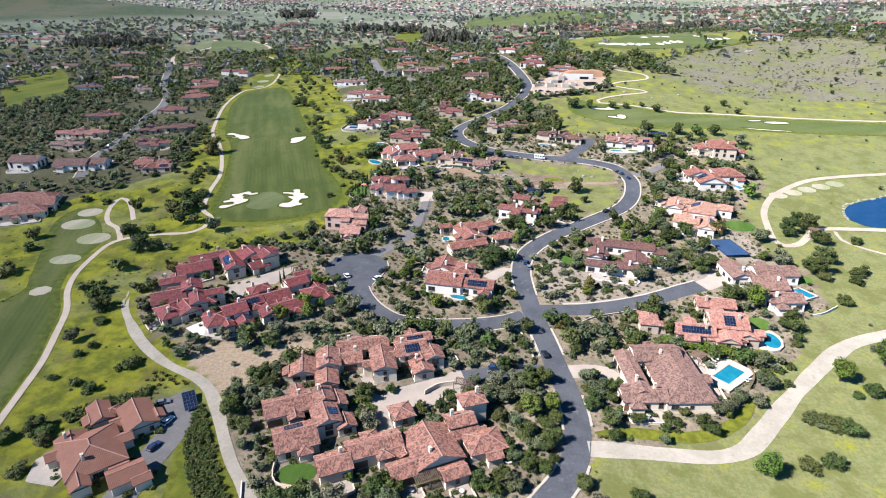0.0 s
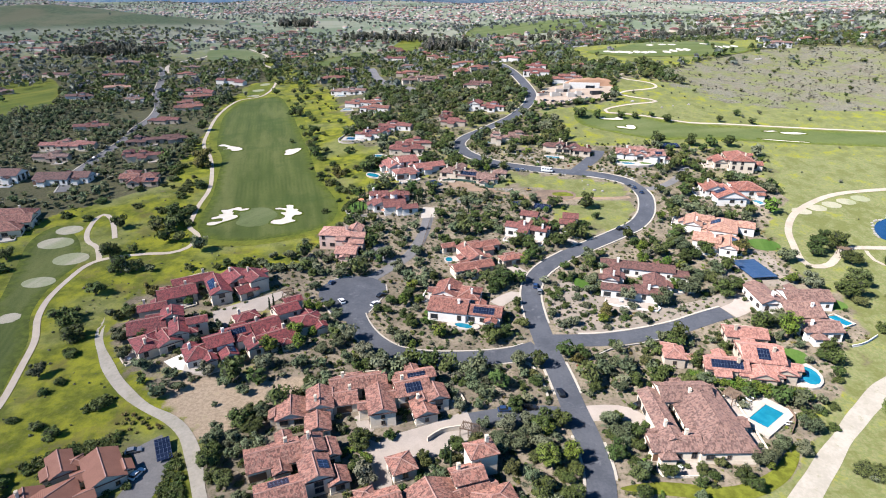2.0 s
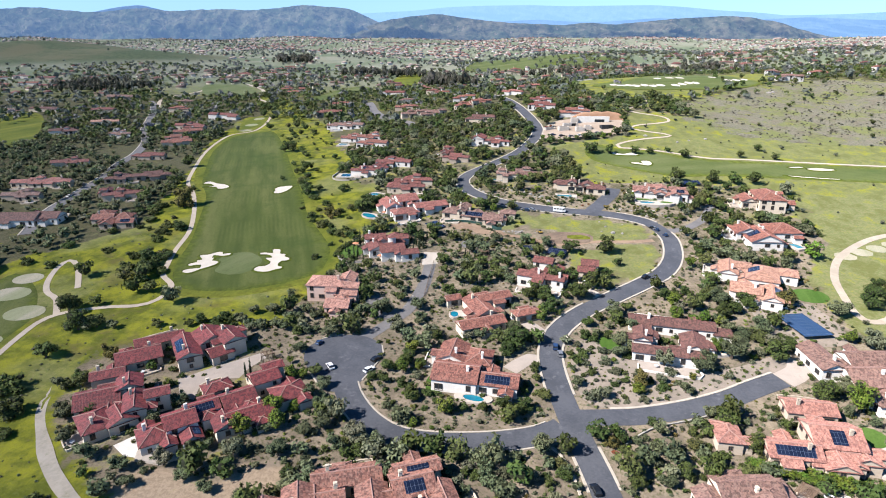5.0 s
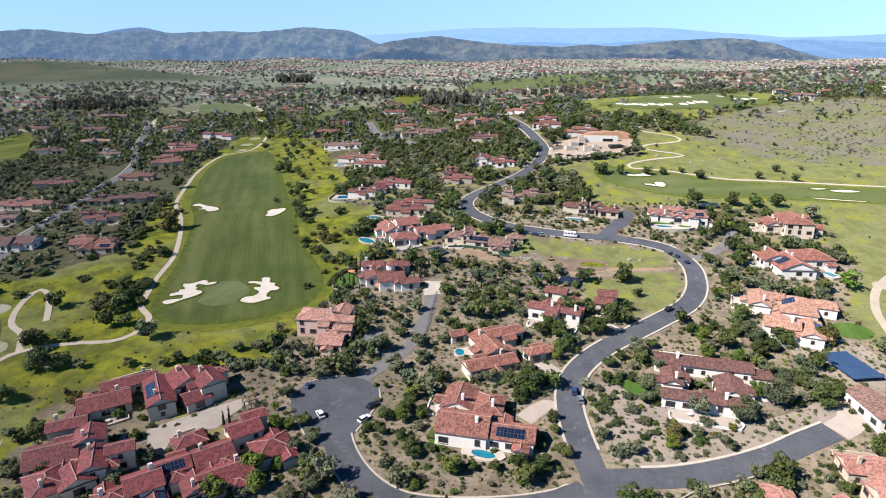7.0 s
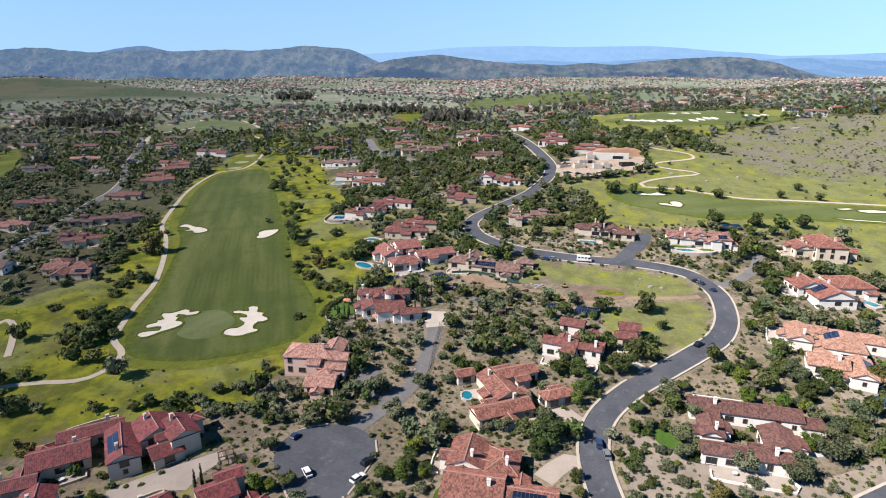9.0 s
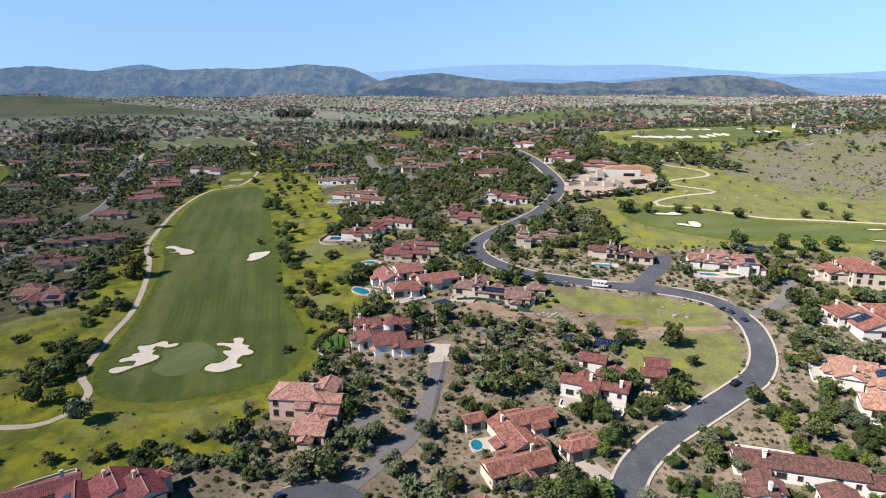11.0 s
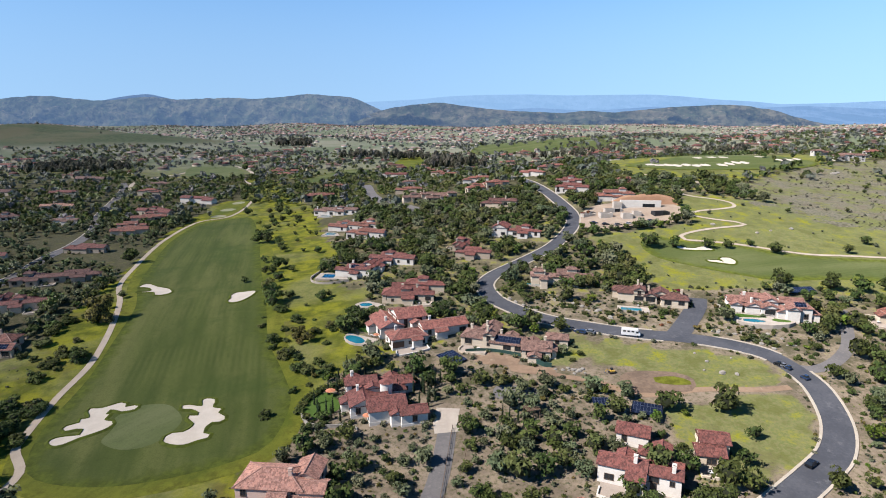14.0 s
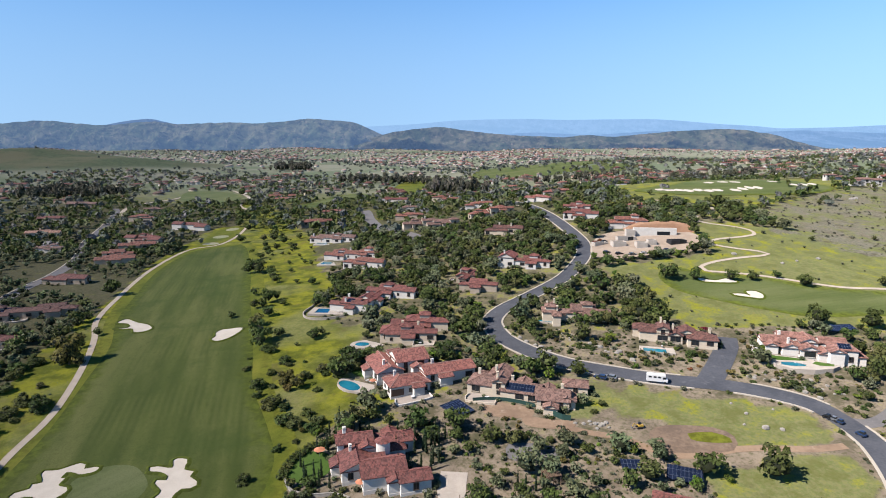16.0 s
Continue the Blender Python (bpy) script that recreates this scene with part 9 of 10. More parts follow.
near_bushes = spread(420, 42, 122, 214, 262, 4.0, zones=LOTS[:1], tall=False) + spread(1500, -75, 60, 100, 215, 3.2, avoid=OPEN + (LOTS[1],), tall=False)
for n, (x, y) in enumerate(near_bushes[:130]):
    u = tree_rng.random()
    plant("shrub", "sage" if u < 0.5 else "oak" if u < 0.88 else "bright", [(x, y, float(0.8 + 2.1 * tree_rng.random() ** 1.7))])


def massed(name, places, radii, lib, material, label, category, lift=0.0, tall=1.0):
    """Many plants that nobody could count, joined."""
    V, F, G, T, k = [], [], [], [], 0
    for (x, y), r in zip(places, radii):
        v, f, g = lib[int(tree_rng.integers(len(lib)))]
        a = tree_rng.uniform(0, 6.28)
        c, s = math.cos(a), math.sin(a)
        sz = tall * r * tree_rng.uniform(0.85, 1.2)
        w = np.stack([(v[:, 0] * c - v[:, 1] * s) * r + x, (v[:, 0] * s + v[:, 1] * c) * r + y, v[:, 2] * sz + lift], 1)
        w[:, 2] += gz(x, y)
        V.append(w)
        F.append(f + k)
        G.append(g)
        T.append(np.full(len(v), tree_rng.random(), np.float32))
        k += len(v)
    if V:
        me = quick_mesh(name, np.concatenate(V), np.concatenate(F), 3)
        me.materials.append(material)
        me.materials.append(M["crown_shade"])
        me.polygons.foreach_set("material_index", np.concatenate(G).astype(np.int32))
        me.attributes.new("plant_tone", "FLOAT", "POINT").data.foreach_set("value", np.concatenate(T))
        tagged(new(name, me), label, category, kind="stuff")


def low_lib(count, leaves, size, spread_, height, rise, nl, core=True, seed=3):
    """Plants of few faces: blades over one inner mass."""
    rng = np.random.default_rng(seed)
    out = []
    for _ in range(count):
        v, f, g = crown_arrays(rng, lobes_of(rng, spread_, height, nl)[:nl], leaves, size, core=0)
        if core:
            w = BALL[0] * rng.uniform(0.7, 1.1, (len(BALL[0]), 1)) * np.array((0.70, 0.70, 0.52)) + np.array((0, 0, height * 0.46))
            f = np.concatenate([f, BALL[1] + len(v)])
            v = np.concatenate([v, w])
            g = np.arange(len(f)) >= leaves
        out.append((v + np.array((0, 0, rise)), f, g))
    return out


MID = low_lib(8, 250, 0.125, 0.82, 1.15, 0.18, 9)
MIDLOW = low_lib(6, 70, 0.20, 0.85, 0.75, -0.1, 6, seed=4)
MIDLOW2 = low_lib(6, 110, 0.16, 0.85, 0.95, -0.1, 7, seed=14)
WOOD = low_lib(8, 110, 0.175, 0.82, 1.15, 0.18, 8, seed=9)
FARTHEST = low_lib(6, 18, 0.44, 0.7, 1.2, 0.2, 5, core=False, seed=8)
TUFT = low_lib(5, 22, 0.34, 0.85, 0.75, -0.1, 5, core=False, seed=12)
FAR = low_lib(6, 26, 0.34, 0.7, 1.2, 0.2, 5, core=False, seed=6)

for key, text in (("oak", "dark green oaks beyond the near gardens"), ("olive", "grey-green trees beyond the near gardens"), ("bright", "fresh green trees beyond the near gardens"), ("rust", "rust-brown trees beside the fairway")):
    if key in joined:
        massed("garden_trees", [p[:2] for p in joined[key]], [p[2] for p in joined[key]], MID, M[key], text, "trees")
rest = near_trees[36:110]
split = tree_rng.random(len(rest))
massed("garden_trees", [p for p, s in zip(rest, split) if s < 0.6], tree_rng.uniform(1.7, 4.0, len(rest)), TREE_LIB["olive"], M["olive"], "grey-green garden trees round the courts", "trees")
massed("garden_trees", [p for p, s in zip(rest, split) if s >= 0.6], tree_rng.uniform(1.7, 4.2, len(rest)), TREE_LIB["oak"], M["oak"], "dark green garden trees round the courts", "trees")
rest = near_trees[110:]
split = tree_rng.random(len(rest))
massed("garden_trees", [p for p, s in zip(rest, split) if s < 0.6], 1.4 + 3.2 * tree_rng.random(len(rest)) ** 1.5, MID, M["olive"], "grey-green garden trees between the villas", "trees")
massed("garden_trees", [p for p, s in zip(rest, split) if s >= 0.6], 1.5 + 3.5 * tree_rng.random(len(rest)) ** 1.3, MID, M["oak"], "dark green garden trees between the villas", "trees")
more = near_bushes[130:] + spread(8000, -128, 200, 120, 470, 3.0, avoid=OPEN + (LOTS[1],), tall=False)
split = tree_rng.random(len(more))
massed("garden_bushes", [p for p, s in zip(more, split) if s < 0.4], tree_rng.uniform(0.6, 1.5, len(more)), MIDLOW, M["sage"], "grey-green garden bushes", "bushes")
massed("garden_bushes", [p for p, s in zip(more, split) if s >= 0.4], tree_rng.uniform(0.6, 1.6, len(more)), MIDLOW, M["oak"], "dark green garden bushes", "bushes")
cover = spread(16000, -75, 160, 112, 345, 1.7, avoid=OPEN + (LOTS[1],), tall=False)
split = tree_rng.random(len(cover))
for lo_, hi_, key, text in ((0.0, 0.4, "sage", "low grey-green ground cover in the gardens"), (0.4, 0.72, "oak", "low dark green ground cover in the gardens"), (0.72, 0.88, "bright", "low yellow-green ground cover in the gardens"), (0.88, 1.0, "rust", "low rusty ground cover in the gardens")):
    massed("ground_cover", [p for p, s in zip(cover, split) if lo_ <= s < hi_], 0.35 + 0.75 * tree_rng.random(len(cover)) ** 1.6, TUFT, M[key], text, "bushes")
low = spread(2600, -16, 152, 334, 424, 1.9, zones=[z for z, k in LOW_PLOTS[:2]], avoid=(MEADOW,), tall=False)
low = [p for p in low if math.sin(p[0] / 4.1 + 1.3 * math.sin(p[1] / 5.7)) + math.cos(p[1] / 4.3 + p[0] / 9) > tree_rng.uniform(-1.6, 0.5)]
split = tree_rng.random(len(low))
for lo_, hi_, key, text in ((0.0, 0.34, "sage", "grey-green shrubs of the rocky gardens"), (0.34, 0.78, "oak", "dark green shrubs of the rocky gardens"), (0.78, 0.9, "rust", "russet shrubs of the rocky gardens"), (0.9, 1.0, "bright", "fresh green shrubs of the rocky gardens")):
    massed("garden_shrubs", [p for p, s in zip(low, split) if lo_ <= s < hi_], 0.5 + 1.3 * tree_rng.random(len(low)) ** 1.6, MIDLOW2, M[key], text, "bushes")
hill = off_the_street(spread(9000, -75, 210, 345, 640, 4.4, avoid=OPEN))
split = tree_rng.random(len(hill))
massed("hill_trees", [p for p, s in zip(hill, split) if s < 0.28], 1.7 + 3.6 * tree_rng.random(len(hill)) ** 1.35, MID, M["olive"], "grey-green trees round the hill villas", "trees")
massed("hill_trees", [p for p, s in zip(hill, split) if 0.28 <= s < 0.92], 1.7 + 3.8 * tree_rng.random(len(hill)) ** 1.35, MID, M["oak"], "dark green trees round the hill villas", "trees")
massed("hill_trees", [p for p, s in zip(hill, split) if s >= 0.92], tree_rng.uniform(1.6, 2.8, len(hill)), MID, M["bright"], "fresh green trees round the hill villas", "trees")
WEST_WOOD = [(-460, 300), (-215, 345), (-180, 385), (-182, 420), (-198, 520), (-215, 600), (-216, 660), (-460, 660)]
wood = [p for p in spread(11000, -460, -175, 300, 660, 4.3, zones=[WEST_WOOD]) if math.sin(p[0] / 31 + 1.4 * math.sin(p[1] / 43)) + math.cos(p[1] / 27 + p[0] / 55) > tree_rng.uniform(-1.9, -0.5)]
split = tree_rng.random(len(wood))
massed("west_wood", [p for p, s in zip(wood, split) if s < 0.55], 1.4 + 2.9 * tree_rng.random(len(wood)) ** 1.6, WOOD, M["wood_dark"], "dark green wood beyond the golf course", "trees")
massed("west_wood", [p for p, s in zip(wood, split) if s >= 0.55], 1.4 + 2.7 * tree_rng.random(len(wood)) ** 1.6, WOOD, M["olive"], "grey-green wood beyond the golf course", "trees")
edge_bushes = spread(130, -140, -90, 560, 760, 11, zones=[WEST_GRASS])
massed("slope_bushes", edge_bushes, tree_rng.uniform(0.7, 2.2, len(edge_bushes)), MID, M["oak"], "dark bushes on the grass slope", "bushes")
east_bushes = spread(420, 95, 420, 100, 640, 9, zones=[EAST_GRASS])
massed("slope_bushes", east_bushes, 0.5 + 1.6 * tree_rng.random(len(east_bushes)) ** 3, MID, M["sage"], "scattered low bushes on the east slope", "bushes")
# planting along the foot of the walls
foot = []
for hx, hy, hw, hd, ht in HOUSES:
    if hy > 560:
        continue
    for k in range(int((hw + hd) * 0.42)):
        face = tree_rng.integers(4)
        off = tree_rng.uniform(0.9, 2.6)
        u_, v_ = ((tree_rng.uniform(-hw / 2, hw / 2), -hd / 2 - off), (tree_rng.uniform(-hw / 2, hw / 2), hd / 2 + off), (-hw / 2 - off, tree_rng.uniform(-hd / 2, hd / 2)), (hw / 2 + off, tree_rng.uniform(-hd / 2, hd / 2)))[face]
        ca, sa = math.cos(radians(ht)), math.sin(radians(ht))
        foot.append((hx + u_ * ca - v_ * sa, hy + u_ * sa + v_ * ca))


def clear_of_roofs(x, y):
    for hx, hy, hw, hd, ht in HOUSES:
        if abs(hx - x) + abs(hy - y) < 45:
            ca, sa = math.cos(radians(ht)), math.sin(radians(ht))
            if abs((x - hx) * ca + (y - hy) * sa) < hw / 2 + 0.6 and abs(-(x - hx) * sa + (y - hy) * ca) < hd / 2 + 0.6:
                return False
    return not any(inside(z, np.array(x), np.array(y)) for z in PAVED)


PAVED = [[(-30, 142), (8, 155), (8, 174), (-5, 170), (-30, 173)], [(-92, 230), (-58, 244), (-60, 252), (-92, 243)], quad(99.5, 172.8, 18, 11.5, 38), quad(-66.5, 464.5, 19, 11, -5), circle(-42.8, 386.5, 8.5, 5.2, turn=-45)]
foot = [p for p in foot if clear_of_roofs(*p)]
half = len(foot) // 2
massed("wall_planting", foot[:half], 0.7 + 1.1 * tree_rng.random(len(foot)), MIDLOW2, M["oak"], "dark bushes planted along villa walls", "bushes")
massed("wall_planting", foot[half:], 0.7 + 1.2 * tree_rng.random(len(foot)), MIDLOW2, M["olive"], "grey-green bushes planted along villa walls", "bushes")


def hedge_row(points, wide, gap):
    """Places for bushes grown together along a line."""
    out = []
    line = curve_through(points, gap)
    tan = np.gradient(line, axis=0)
    for (x, y), (a, b) in zip(line, tan):
        n = math.hypot(a, b)
        for s in np.arange(-wide / 2, wide / 2 + 0.01, gap):
            out.append((x - b / n * s + tree_rng.normal(0, 0.25), y + a / n * s + tree_rng.normal(0, 0.25)))
    return out


row = hedge_row([(83, 190), (92, 187.5), (102, 184.5), (112, 182), (118, 181)], 2.6, 1.3)
massed("hedge", row, tree_rng.uniform(1.1, 1.8, len(row)), MID, M["bright"], "tall leafy green hedge beside a villa", "hedge", 0.5)
row = hedge_row([(-31.0, 153.5), (-30.0, 156.0), (-27.3, 156.6), (-24.0, 155.3), (-22.4, 152.9), (-23.2, 151.2)], 1.0, 0.9)
massed("hedge", row, tree_rng.uniform(0.7, 1.0, len(row)), MIDLOW2, M["bright"], "clipped yellow-green hedge round a court tree", "hedge", 0.2)
row = hedge_row([(-56, 334), (-55.5, 341), (-52, 347), (-47, 350), (-40, 352.5)], 1.2, 1.2)
massed("hedge", row, tree_rng.uniform(0.9, 1.4, len(row)), MIDLOW2, M["oak"], "dark hedge round a walled garden", "hedge", 0.3)
row = hedge_row([(-120, 152), (-114, 156.5), (-107, 160), (-99, 163)], 4.5, 1.4)
massed("hedge", row, tree_rng.uniform(1.0, 1.5, len(row)), MIDLOW2, M["oak"], "broad dark green hedge above a villa", "hedge", 0.2)
BANK = [(-80, 160), (-75.8, 153), (-70.5, 142.5), (-66, 134), (-60, 123), (-54, 113), (-50, 104), (-60, 104), (-68, 120), (-77, 137), (-79, 146)]
bx, by = np.meshgrid(np.arange(-82, -48, 1.25), np.arange(103, 162, 1.25))
bx, by = bx + tree_rng.normal(0, 0.3, bx.shape), by + tree_rng.normal(0, 0.3, by.shape)
on = inside(BANK, bx, by)
row = list(zip(bx[on], by[on]))
massed("bank_planting", row, tree_rng.uniform(0.8, 1.3, len(row)), MIDLOW2, M["oak"], "dense dark green shrubs on a bank", "bushes", 0.15)
row = spread(60, -103, -87, 166, 179, 1.8, tall=False)
massed("dry_bushes", row, tree_rng.uniform(0.7, 1.3, len(row)), MIDLOW2, M["rust"], "dry brown bushes beside a track", "bushes")
row = spread(60, -95, -45, 160, 195, 8.5, zones=LOTS[1:2])
massed("garden_trees", row, tree_rng.uniform(1.1, 2.5, len(row)), TREE_LIB["olive"], M["olive"], "grey-green small trees on bare earth", "trees")
scrub_b = [p for p in spread(6000, 195, 520, 500, 770, 2.2, zones=[SCRUB_HILL]) if math.sin(p[0] / 17 + 1.5 * math.sin(p[1] / 23)) * math.cos(p[1] / 14 + p[0] / 40) > tree_rng.uniform(-0.7, 0.8)]
massed("hill_scrub", scrub_b, 0.35 + 1.3 * tree_rng.random(len(scrub_b)) ** 2.2, TUFT, M["scrub"], "grey scrub on the far hillside", "scrub")
dark_b = spread(60, 210, 480, 490, 740, 14, zones=[SCRUB_HILL]) + spread(60, 150, 400, 560, 760, 14, zones=[RANGE_HILL])
massed("hill_bushes", dark_b, 1.2 + 2.2 * tree_rng.random(len(dark_b)) ** 1.5, MID, M["oak"], "dark round bushes on the far hillside", "bushes")
west_t = spread(5000, -230, -50, 100, 420, 2.6, zones=[WEST_GRASS])
west_t = [p for p in west_t if math.sin(p[0] / 9 + 1.6 * math.sin(p[1] / 14)) + math.cos(p[1] / 11 - p[0] / 17) > tree_rng.uniform(-0.2, 1.6)]
massed("meadow_tufts", west_t, 0.25 + 0.6 * tree_rng.random(len(west_t)) ** 2, TUFT, M["olive"], "grey-green weeds and tufts on the meadow", "grass")
west_b = spread(240, -210, -60, 100, 300, 7, zones=[WEST_GRASS])
massed("slope_bushes", west_b, tree_rng.uniform(0.3, 0.9, len(west_b)), MIDLOW, M["sage"], "tufts and low bushes on the west meadow", "bushes")

# ---- distance: town, woods, mountains ----
far_rng = np.random.default_rng(21)


def far_house_arrays(w, d, h, r):
    v = np.array([(-w, -d, -3), (w, -d, -3), (w, d, -3), (-w, d, -3), (-w, -d, h), (w, -d, h), (w, d, h), (-w, d, h)], float)
    walls = np.array([(0, 1, 5), (0, 5, 4), (1, 2, 6), (1, 6, 5), (2, 3, 7), (2, 7, 6), (3, 0, 4), (3, 4, 7)])
    e = 1.22
    rv = np.array([(-w * e, -d * e, h), (w * e, -d * e, h), (w * e, d * e, h), (-w * e, d * e, h), (-w * 0.5, 0, h + r), (w * 0.5, 0, h + r)], float)
    rf = np.array([(0, 1, 5), (0, 5, 4), (1, 2, 5), (2, 3, 4), (2, 4, 5), (3, 0, 4), (0, 2, 1), (0, 3, 2)])
    return v, walls, rv, rf


def far_town(name, places, sizes, wall, roof, label):
    """Many far houses: walls and roofs, joined by colour."""
    V, F, k, R, G, j = [], [], 0, [], [], 0
    for (x, y), s in zip(places, sizes):
        w, d, h = s * far_rng.uniform(0.8, 1.3), s * far_rng.uniform(0.55, 0.8), far_rng.choice((2.4, 2.8, 4.2))
        v, wf, rv, rf = far_house_arrays(w, d, h, 0.55 * d + 0.8)
        a = far_rng.normal(0.1, 0.5)
        c, sn = math.cos(a), math.sin(a)
        rot = np.array(((c, sn, 0), (-sn, c, 0), (0, 0, 1)))
        off = np.array((x, y, gz(x, y)))
        V.append(v @ rot + off), F.append(wf + k)
        R.append(rv @ rot + off), G.append(rf + j)
        k += 8
        j += 6
    for nm, a, b, mat_, lb in ((name + "_walls", V, F, wall, label + ", walls"), (name + "_roofs", R, G, roof, label + ", roofs")):
        me = quick_mesh(nm, np.concatenate(a), np.concatenate(b), 3)
        me.materials.append(mat_)
        tagged(new(nm, me), lb, "houses", kind="stuff")


def spots(n, x0, x1, y0, y1, keep):
    x, y = far_rng.uniform(x0, x1, n), y0 + (y1 - y0) * far_rng.uniform(0, 1, n) ** 1.3
    ok = np.abs(x) < 0.80 * (y + 80)
    x, y = x[ok], y[ok]
    f = keep(x, y) > far_rng.uniform(0, 1, len(x))
    return list(zip(x[f], y[f]))


def clumps(x, y, s):
    return 0.5 + 0.5 * np.sin(x / s + 1.7 * np.sin(y / s * 0.6)) * np.cos(y / (s * 0.8) + x / (s * 2.3))


FAR_OPEN = [[(49, 1354), (110, 1600), (243, 1660), (400, 1600), (350, 1440), (246, 1370), (218, 1291), (121, 1284)], [(-188, 897), (-157, 1019), (-130, 1066), (-114, 1015), (-147, 954), (-164, 869)], [(-91, 1119), (-80, 1331), (-42, 1352), (-36, 1133), (-67, 1059)], WEST_GRASS, EAST_GRASS, SCRUB_HILL, RANGE_HILL, [(-420, 930), (-420, 1120), (-320, 1100), (-270, 1000), (-270, 935)]]


def open_land(x, y):
    r = np.zeros(np.shape(x), bool)
    for z in FAR_OPEN:
        r |= inside(z, x, y)
    return r | is_covered(x, y, True)


FAR_MEADOW = [(49, 1354), (110, 1600), (243, 1660), (400, 1600), (350, 1440), (246, 1370), (218, 1291), (121, 1284)]


def hill_bare(x, y):
    return np.exp(-(((x + 1150) / 430) ** 2 + ((y - 1760) / 330) ** 2)) > 0.18


# villas between the trees on the middle distance
MID_TOWN = []
VILLAGES = (([(186, 1076), (228, 1258), (301, 1240), (231, 973)], 16), ([(292, 1137), (346, 996), (423, 1198), (333, 1243)], 15), ([(521, 1348), (487, 1083), (619, 1187), (638, 1401)], 16), ([(40, 1167), (94, 739), (172, 1268), (66, 1267)], 14), ([(-412, 1278), (-248, 1307), (-338, 1600), (-470, 1590)], 12))


def apart(x, y, gap):
    return all((x - a) ** 2 + (y - b) ** 2 > gap ** 2 for a, b in MID_TOWN) and all((x - h_[0]) ** 2 + (y - h_[1]) ** 2 > gap ** 2 for h_ in HOUSES)


for ring, n in VILLAGES:
    lo, hi = np.min(ring, 0), np.max(ring, 0)
    for px_, py_ in zip(far_rng.uniform(lo[0], hi[0], 160), far_rng.uniform(lo[1], hi[1], 160)):
        if n and inside(ring, np.array(px_), np.array(py_)) and apart(px_, py_, 21):
            MID_TOWN.append((px_, py_))
            n -= 1
for px_, py_ in spots(420, -700, 650, 600, 1250, lambda x, y: np.where(open_land(x, y), 0, 0.55)):
    if len(MID_TOWN) < 118 and apart(px_, py_, 34):
        MID_TOWN.append((px_, py_))
for k, (x, y) in enumerate(MID_TOWN):
    t = float(far_rng.normal(0, 16))
    w = float(far_rng.uniform(15, 22))
    two = ("terracotta", "maroon", "brown", "umber", "scarlet")[k % 5]
    house("far villa with tiled roofs among trees", ("cream", "white", "tanwall")[k % 3], two,
          [(float(x), float(y), w, 11.5, int(t), 3.6 if k % 3 else 5.2, "h")], chimneys=1, windows=False)

hill_homes = []
for px_, py_ in spots(380, -900, 900, 940, 1400, lambda x, y: np.where(open_land(x, y) | ((x > 130) & (y < 1000)), 0, 1.0)):
    if all((px_ - a) ** 2 + (py_ - b) ** 2 > 36 ** 2 for a, b in hill_homes + MID_TOWN) and all((px_ - h_[0]) ** 2 + (py_ - h_[1]) ** 2 > 26 ** 2 for h_ in HOUSES):
        hill_homes.append((px_, py_))
third = len(hill_homes) // 3
far_town("hill_town", hill_homes[:third], far_rng.uniform(4.5, 6.5, len(hill_homes)), M["white"], M["terracotta"], "white far houses with terracotta roofs")
far_town("hill_town", hill_homes[third:2 * third], far_rng.uniform(4.5, 6.5, len(hill_homes)), M["cream"], M["maroon"], "cream far houses with maroon roofs")
far_town("hill_town", hill_homes[2 * third:], far_rng.uniform(4.5, 6.5, len(hill_homes)), M["cream"], M["brown"], "cream far houses with brown roofs")
for px_, py_ in hill_homes:
    cover_disc(covered, px_, py_ - 2, 5.0)

tp = spots(15000, -1500, 1500, 640, 1500, lambda x, y: np.where(open_land(x, y) | hill_bare(x, y), 0.015, 0.35 + 0.65 * clumps(x, y, 70)))
cut = len(tp) // 2
massed("middle_wood", tp[:cut], far_rng.uniform(2.6, 5.6, len(tp)), FAR, M["wood_dark"], "dark woodland between far houses", "trees")
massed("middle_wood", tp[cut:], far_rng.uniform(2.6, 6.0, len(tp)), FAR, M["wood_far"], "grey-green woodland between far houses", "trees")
tp = spots(6000, -460, 700, 620, 1000, lambda x, y: np.where(open_land(x, y), 0.01, 0.8))
massed("middle_wood", tp, far_rng.uniform(2.0, 4.4, len(tp)), FAR, M["oak"], "dark oaks on the far slopes", "trees")
for k, (x, y, w) in enumerate(((382, 743, 28), (448, 800, 22), (418, 844, 20), (542, 828, 26), (493, 1016, 18), (570, 838, 20))):
    house("white villa along the far ridge", "white", ("brown", "terracotta")[k % 2], [(x, y, w, 12, 8 * k % 30, 5.2, "h")], chimneys=1, windows=k < 3)
# tall dark eucalyptus groves
for (ax, ay), (bx_, by_), n, r0 in (((-206, 1354), (-34, 1260), 95, 4.5), ((-24, 1070), (38, 1046), 75, 5.5), ((-596, 1030), (-475, 1010), 90, 5.0), ((-437, 1735), (-347, 1718), 60, 6.0), ((150, 1150), (290, 1190), 40, 4.0), ((330, 1050), (470, 1100), 60, 4.0)):
    f = far_rng.random(n)
    tp = [(ax + (bx_ - ax) * k + far_rng.normal(0, 9), ay + (by_ - ay) * k + far_rng.normal(0, 22)) for k in f]
    massed("eucalyptus_grove", tp, r0 * far_rng.uniform(0.7, 1.3, n), WOOD, M["eucalyptus"], "tall dark eucalyptus grove", "trees", tall=1.9)
tp = spots(19000, -3600, 3600, 1400, 4300, lambda x, y: np.where(hill_bare(x, y), 0.006, (0.16 + 0.95 * clumps(x, y, 150)) * np.where((y > 2300) & (x > -600), 0.55, 1.0)))
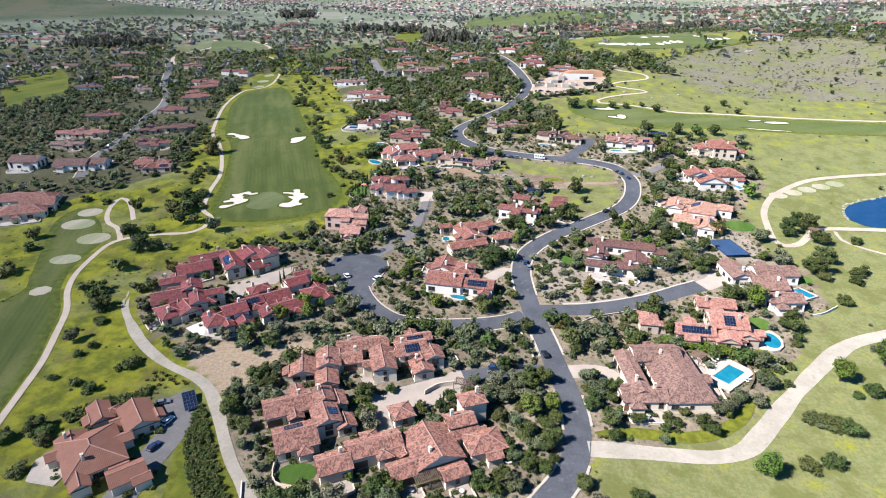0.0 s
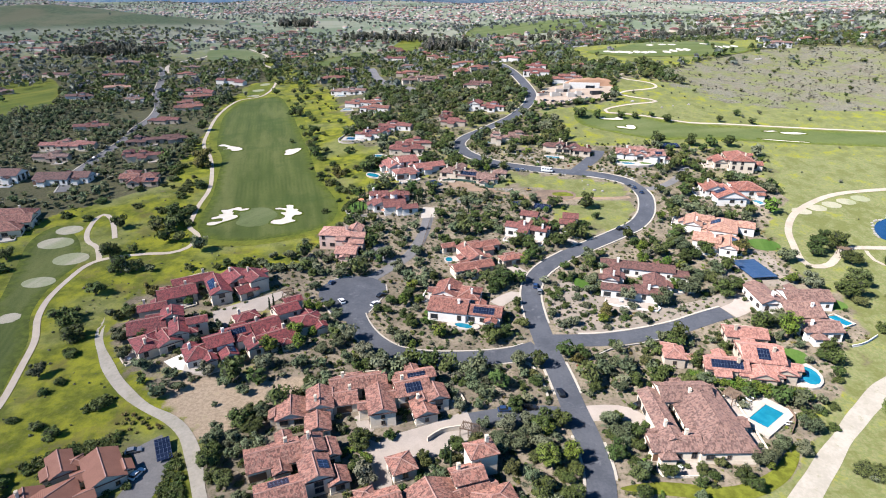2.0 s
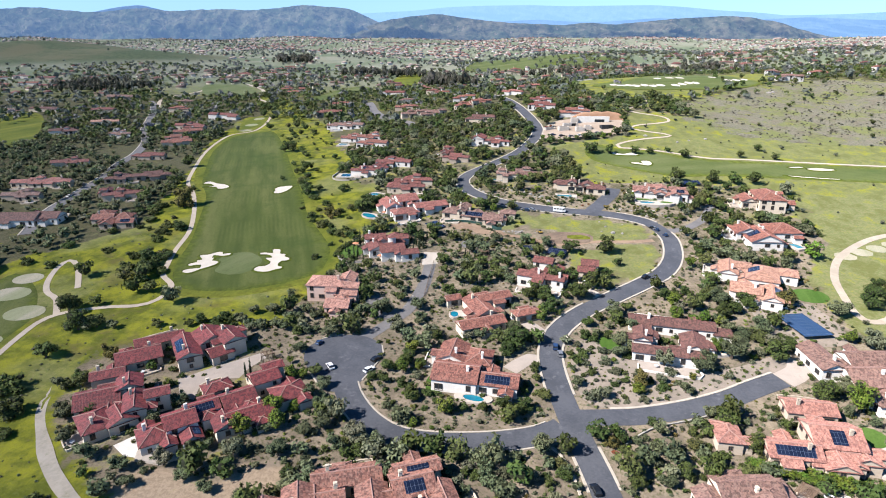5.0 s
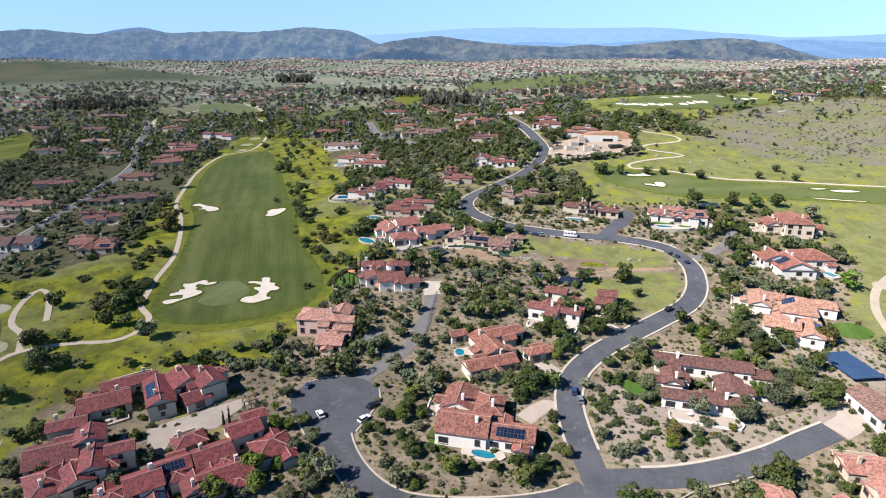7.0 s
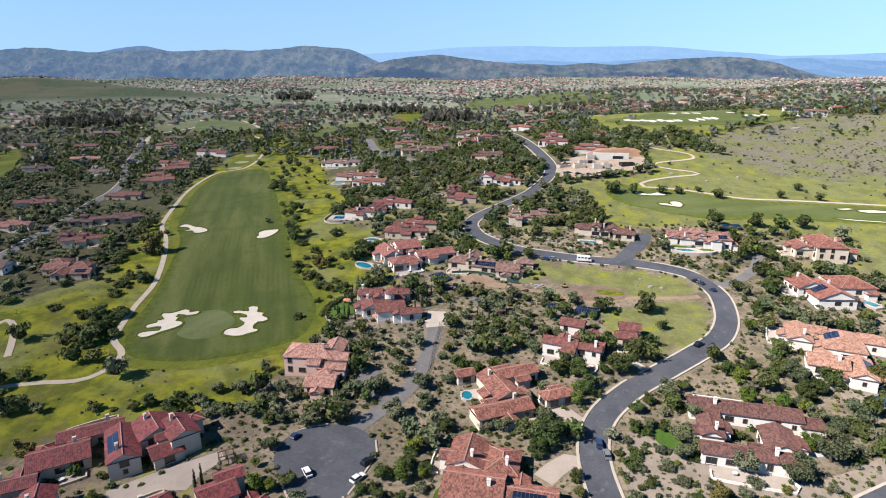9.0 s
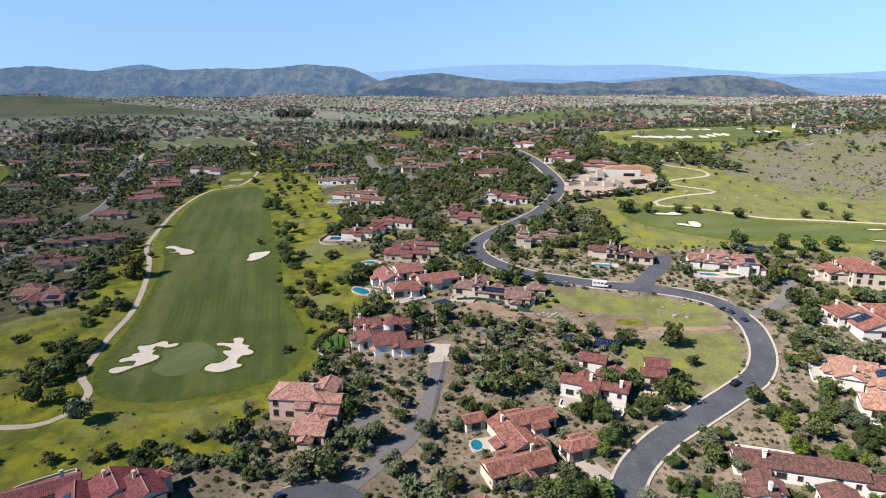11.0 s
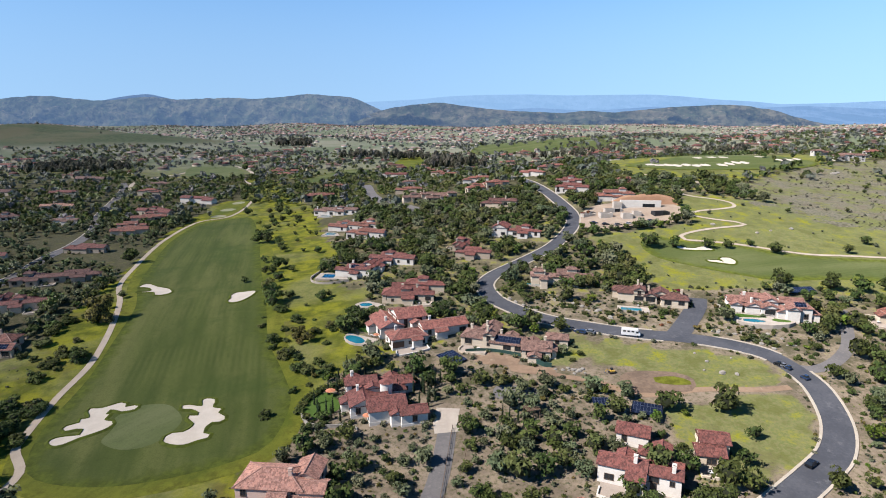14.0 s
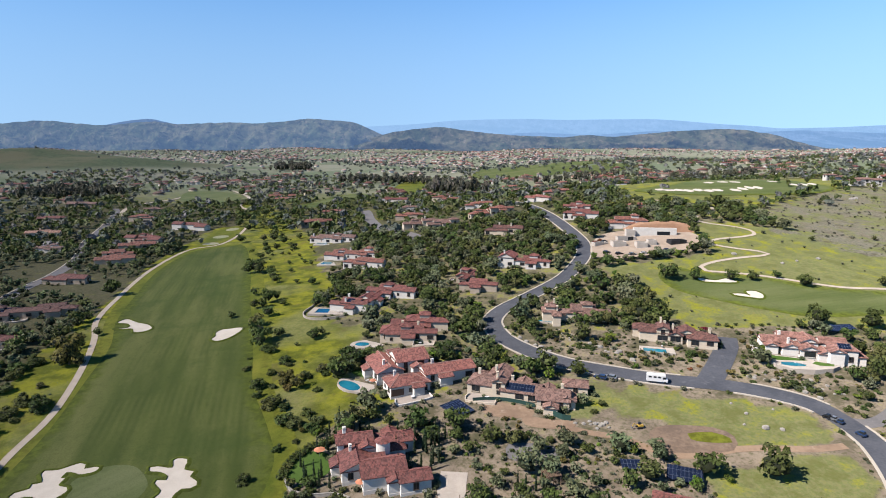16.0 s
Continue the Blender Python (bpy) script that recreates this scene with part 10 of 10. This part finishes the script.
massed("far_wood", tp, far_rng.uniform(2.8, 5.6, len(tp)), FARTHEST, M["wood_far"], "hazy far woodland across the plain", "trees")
hp = spots(9000, -3600, 3600, 1250, 4500, lambda x, y: np.where(hill_bare(x, y) | inside(FAR_MEADOW, x, y), 0.0, (1 - clumps(x, y, 150)) ** 2.2 * np.where(y < 1800, 0.45, 0.8)))
cut = len(hp) // 2
far_town("town", hp[:cut], far_rng.uniform(4.0, 6.0, len(hp)), M["white"], M["palepink"], "pale far town houses")
far_town("town_red", hp[cut:], far_rng.uniform(4.0, 6.0, len(hp)), M["cream"], M["brown"], "far town houses with red roofs")


def rows_of_houses(n, x0, x1, y0, y1):
    """Estates: streets of houses in ranks, cut into quarters by green belts."""
    out = []
    for k in range(n):
        x, y = far_rng.uniform(x0, x1), y0 + (y1 - y0) * far_rng.random() ** 1.2
        a = 0.25 * math.sin(x / 500 + y / 700)
        u = round((x * math.cos(a) + y * math.sin(a)) / 17) * 17
        v = round((-x * math.sin(a) + y * math.cos(a)) / 42) * 42
        x, y = u * math.cos(a) - v * math.sin(a) + far_rng.normal(0, 1.5), u * math.sin(a) + v * math.cos(a) + far_rng.normal(0, 2.5)
        if abs(x) < 0.82 * y and math.sin(x / 230 + 1.3 * math.sin(y / 310)) + 0.7 * math.sin(y / 170 + x / 420) > -0.25:
            out.append((x, y))
    return list(dict.fromkeys(out))


hp = rows_of_houses(5200, -900, 3300, 2050, 4300)
cut = len(hp) // 2
far_town("town_far", hp[:cut], far_rng.uniform(5, 7, len(hp)), M["white"], M["palepink"], "dense pale town on the far plain")
far_town("town_rose", hp[cut:], far_rng.uniform(5, 7, len(hp)), M["white"], M["coral"], "dense rose-roofed town on the far plain")
hp = rows_of_houses(700, -2600, -900, 2600, 4200)
far_town("town_west", hp, far_rng.uniform(5, 8, len(hp)), M["white"], M["palepink"], "white houses below the mountains")
hp = [(float(x), float(y)) for x, y in zip(far_rng.uniform(2050, 3000, 26), far_rng.uniform(3500, 4200, 26))]
far_town("works", hp, far_rng.uniform(9, 17, len(hp)), M["white"], M["palepink"], "long white halls at the plain's edge")


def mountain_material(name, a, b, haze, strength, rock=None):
    """Slopes of the distant backdrop, paled by haze added as their own glow."""
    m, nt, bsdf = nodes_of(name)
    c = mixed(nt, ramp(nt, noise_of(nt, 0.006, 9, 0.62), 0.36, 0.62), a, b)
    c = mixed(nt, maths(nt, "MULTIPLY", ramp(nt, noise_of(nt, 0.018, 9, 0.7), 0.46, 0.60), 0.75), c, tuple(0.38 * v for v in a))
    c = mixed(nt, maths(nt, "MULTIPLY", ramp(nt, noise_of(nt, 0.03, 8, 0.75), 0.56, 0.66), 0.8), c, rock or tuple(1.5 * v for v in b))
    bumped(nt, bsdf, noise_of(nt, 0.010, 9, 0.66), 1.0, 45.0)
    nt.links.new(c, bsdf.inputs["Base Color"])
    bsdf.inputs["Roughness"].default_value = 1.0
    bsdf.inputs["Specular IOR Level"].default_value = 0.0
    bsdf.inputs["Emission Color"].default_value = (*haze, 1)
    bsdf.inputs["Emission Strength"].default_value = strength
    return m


def mountain_range(name, y0, depth, profile, material, label, foot=-60.0, ruggedness=22.0, seed=0.0):
    """A ridge across the horizon: profile gives x and the crest's height; noise cuts gullies into the slope."""
    xs = np.arange(profile[0][0], profile[-1][0] + 1, 13.0)
    hs = np.interp(xs, [p[0] for p in profile], [p[1] for p in profile])
    hs = np.convolve(np.pad(hs, 4, "edge"), np.ones(9) / 9, "valid")
    rows = 30
    verts = []
    for j in range(rows):
        f = j / (rows - 1)
        for x, h in zip(xs, hs):
            g = noise.ridged_multi_fractal(Vector((x / 430.0 + 0.9 * f, f * 1.7 + seed, seed)), 0.9, 2.1, 5, 1.0, 2.0) - 1.0
            r = noise.fractal(Vector((x / 60.0, f * 0.5, seed + 5)), 0.8, 2.1, 4)
            s = f ** 1.25
            z = foot + (h - foot) * s + ruggedness * (g * math.sin(math.pi * min(f, 0.98)) + 0.6 * r * math.sin(math.pi * min(f, 0.98)) + 0.08 * r * f)
            verts.append((x, y0 + depth * f - 75 * g * math.sin(math.pi * (0.1 + 0.85 * f)), z))
    n = len(xs)
    faces = [(j * n + i, j * n + i + 1, (j + 1) * n + i + 1, (j + 1) * n + i) for j in range(rows - 1) for i in range(n - 1)]
    me = mesh_of(name, verts, faces)
    me.shade_smooth()
    me.materials.append(material)
    tagged(new(name, me), label, "mountains", kind="structure")


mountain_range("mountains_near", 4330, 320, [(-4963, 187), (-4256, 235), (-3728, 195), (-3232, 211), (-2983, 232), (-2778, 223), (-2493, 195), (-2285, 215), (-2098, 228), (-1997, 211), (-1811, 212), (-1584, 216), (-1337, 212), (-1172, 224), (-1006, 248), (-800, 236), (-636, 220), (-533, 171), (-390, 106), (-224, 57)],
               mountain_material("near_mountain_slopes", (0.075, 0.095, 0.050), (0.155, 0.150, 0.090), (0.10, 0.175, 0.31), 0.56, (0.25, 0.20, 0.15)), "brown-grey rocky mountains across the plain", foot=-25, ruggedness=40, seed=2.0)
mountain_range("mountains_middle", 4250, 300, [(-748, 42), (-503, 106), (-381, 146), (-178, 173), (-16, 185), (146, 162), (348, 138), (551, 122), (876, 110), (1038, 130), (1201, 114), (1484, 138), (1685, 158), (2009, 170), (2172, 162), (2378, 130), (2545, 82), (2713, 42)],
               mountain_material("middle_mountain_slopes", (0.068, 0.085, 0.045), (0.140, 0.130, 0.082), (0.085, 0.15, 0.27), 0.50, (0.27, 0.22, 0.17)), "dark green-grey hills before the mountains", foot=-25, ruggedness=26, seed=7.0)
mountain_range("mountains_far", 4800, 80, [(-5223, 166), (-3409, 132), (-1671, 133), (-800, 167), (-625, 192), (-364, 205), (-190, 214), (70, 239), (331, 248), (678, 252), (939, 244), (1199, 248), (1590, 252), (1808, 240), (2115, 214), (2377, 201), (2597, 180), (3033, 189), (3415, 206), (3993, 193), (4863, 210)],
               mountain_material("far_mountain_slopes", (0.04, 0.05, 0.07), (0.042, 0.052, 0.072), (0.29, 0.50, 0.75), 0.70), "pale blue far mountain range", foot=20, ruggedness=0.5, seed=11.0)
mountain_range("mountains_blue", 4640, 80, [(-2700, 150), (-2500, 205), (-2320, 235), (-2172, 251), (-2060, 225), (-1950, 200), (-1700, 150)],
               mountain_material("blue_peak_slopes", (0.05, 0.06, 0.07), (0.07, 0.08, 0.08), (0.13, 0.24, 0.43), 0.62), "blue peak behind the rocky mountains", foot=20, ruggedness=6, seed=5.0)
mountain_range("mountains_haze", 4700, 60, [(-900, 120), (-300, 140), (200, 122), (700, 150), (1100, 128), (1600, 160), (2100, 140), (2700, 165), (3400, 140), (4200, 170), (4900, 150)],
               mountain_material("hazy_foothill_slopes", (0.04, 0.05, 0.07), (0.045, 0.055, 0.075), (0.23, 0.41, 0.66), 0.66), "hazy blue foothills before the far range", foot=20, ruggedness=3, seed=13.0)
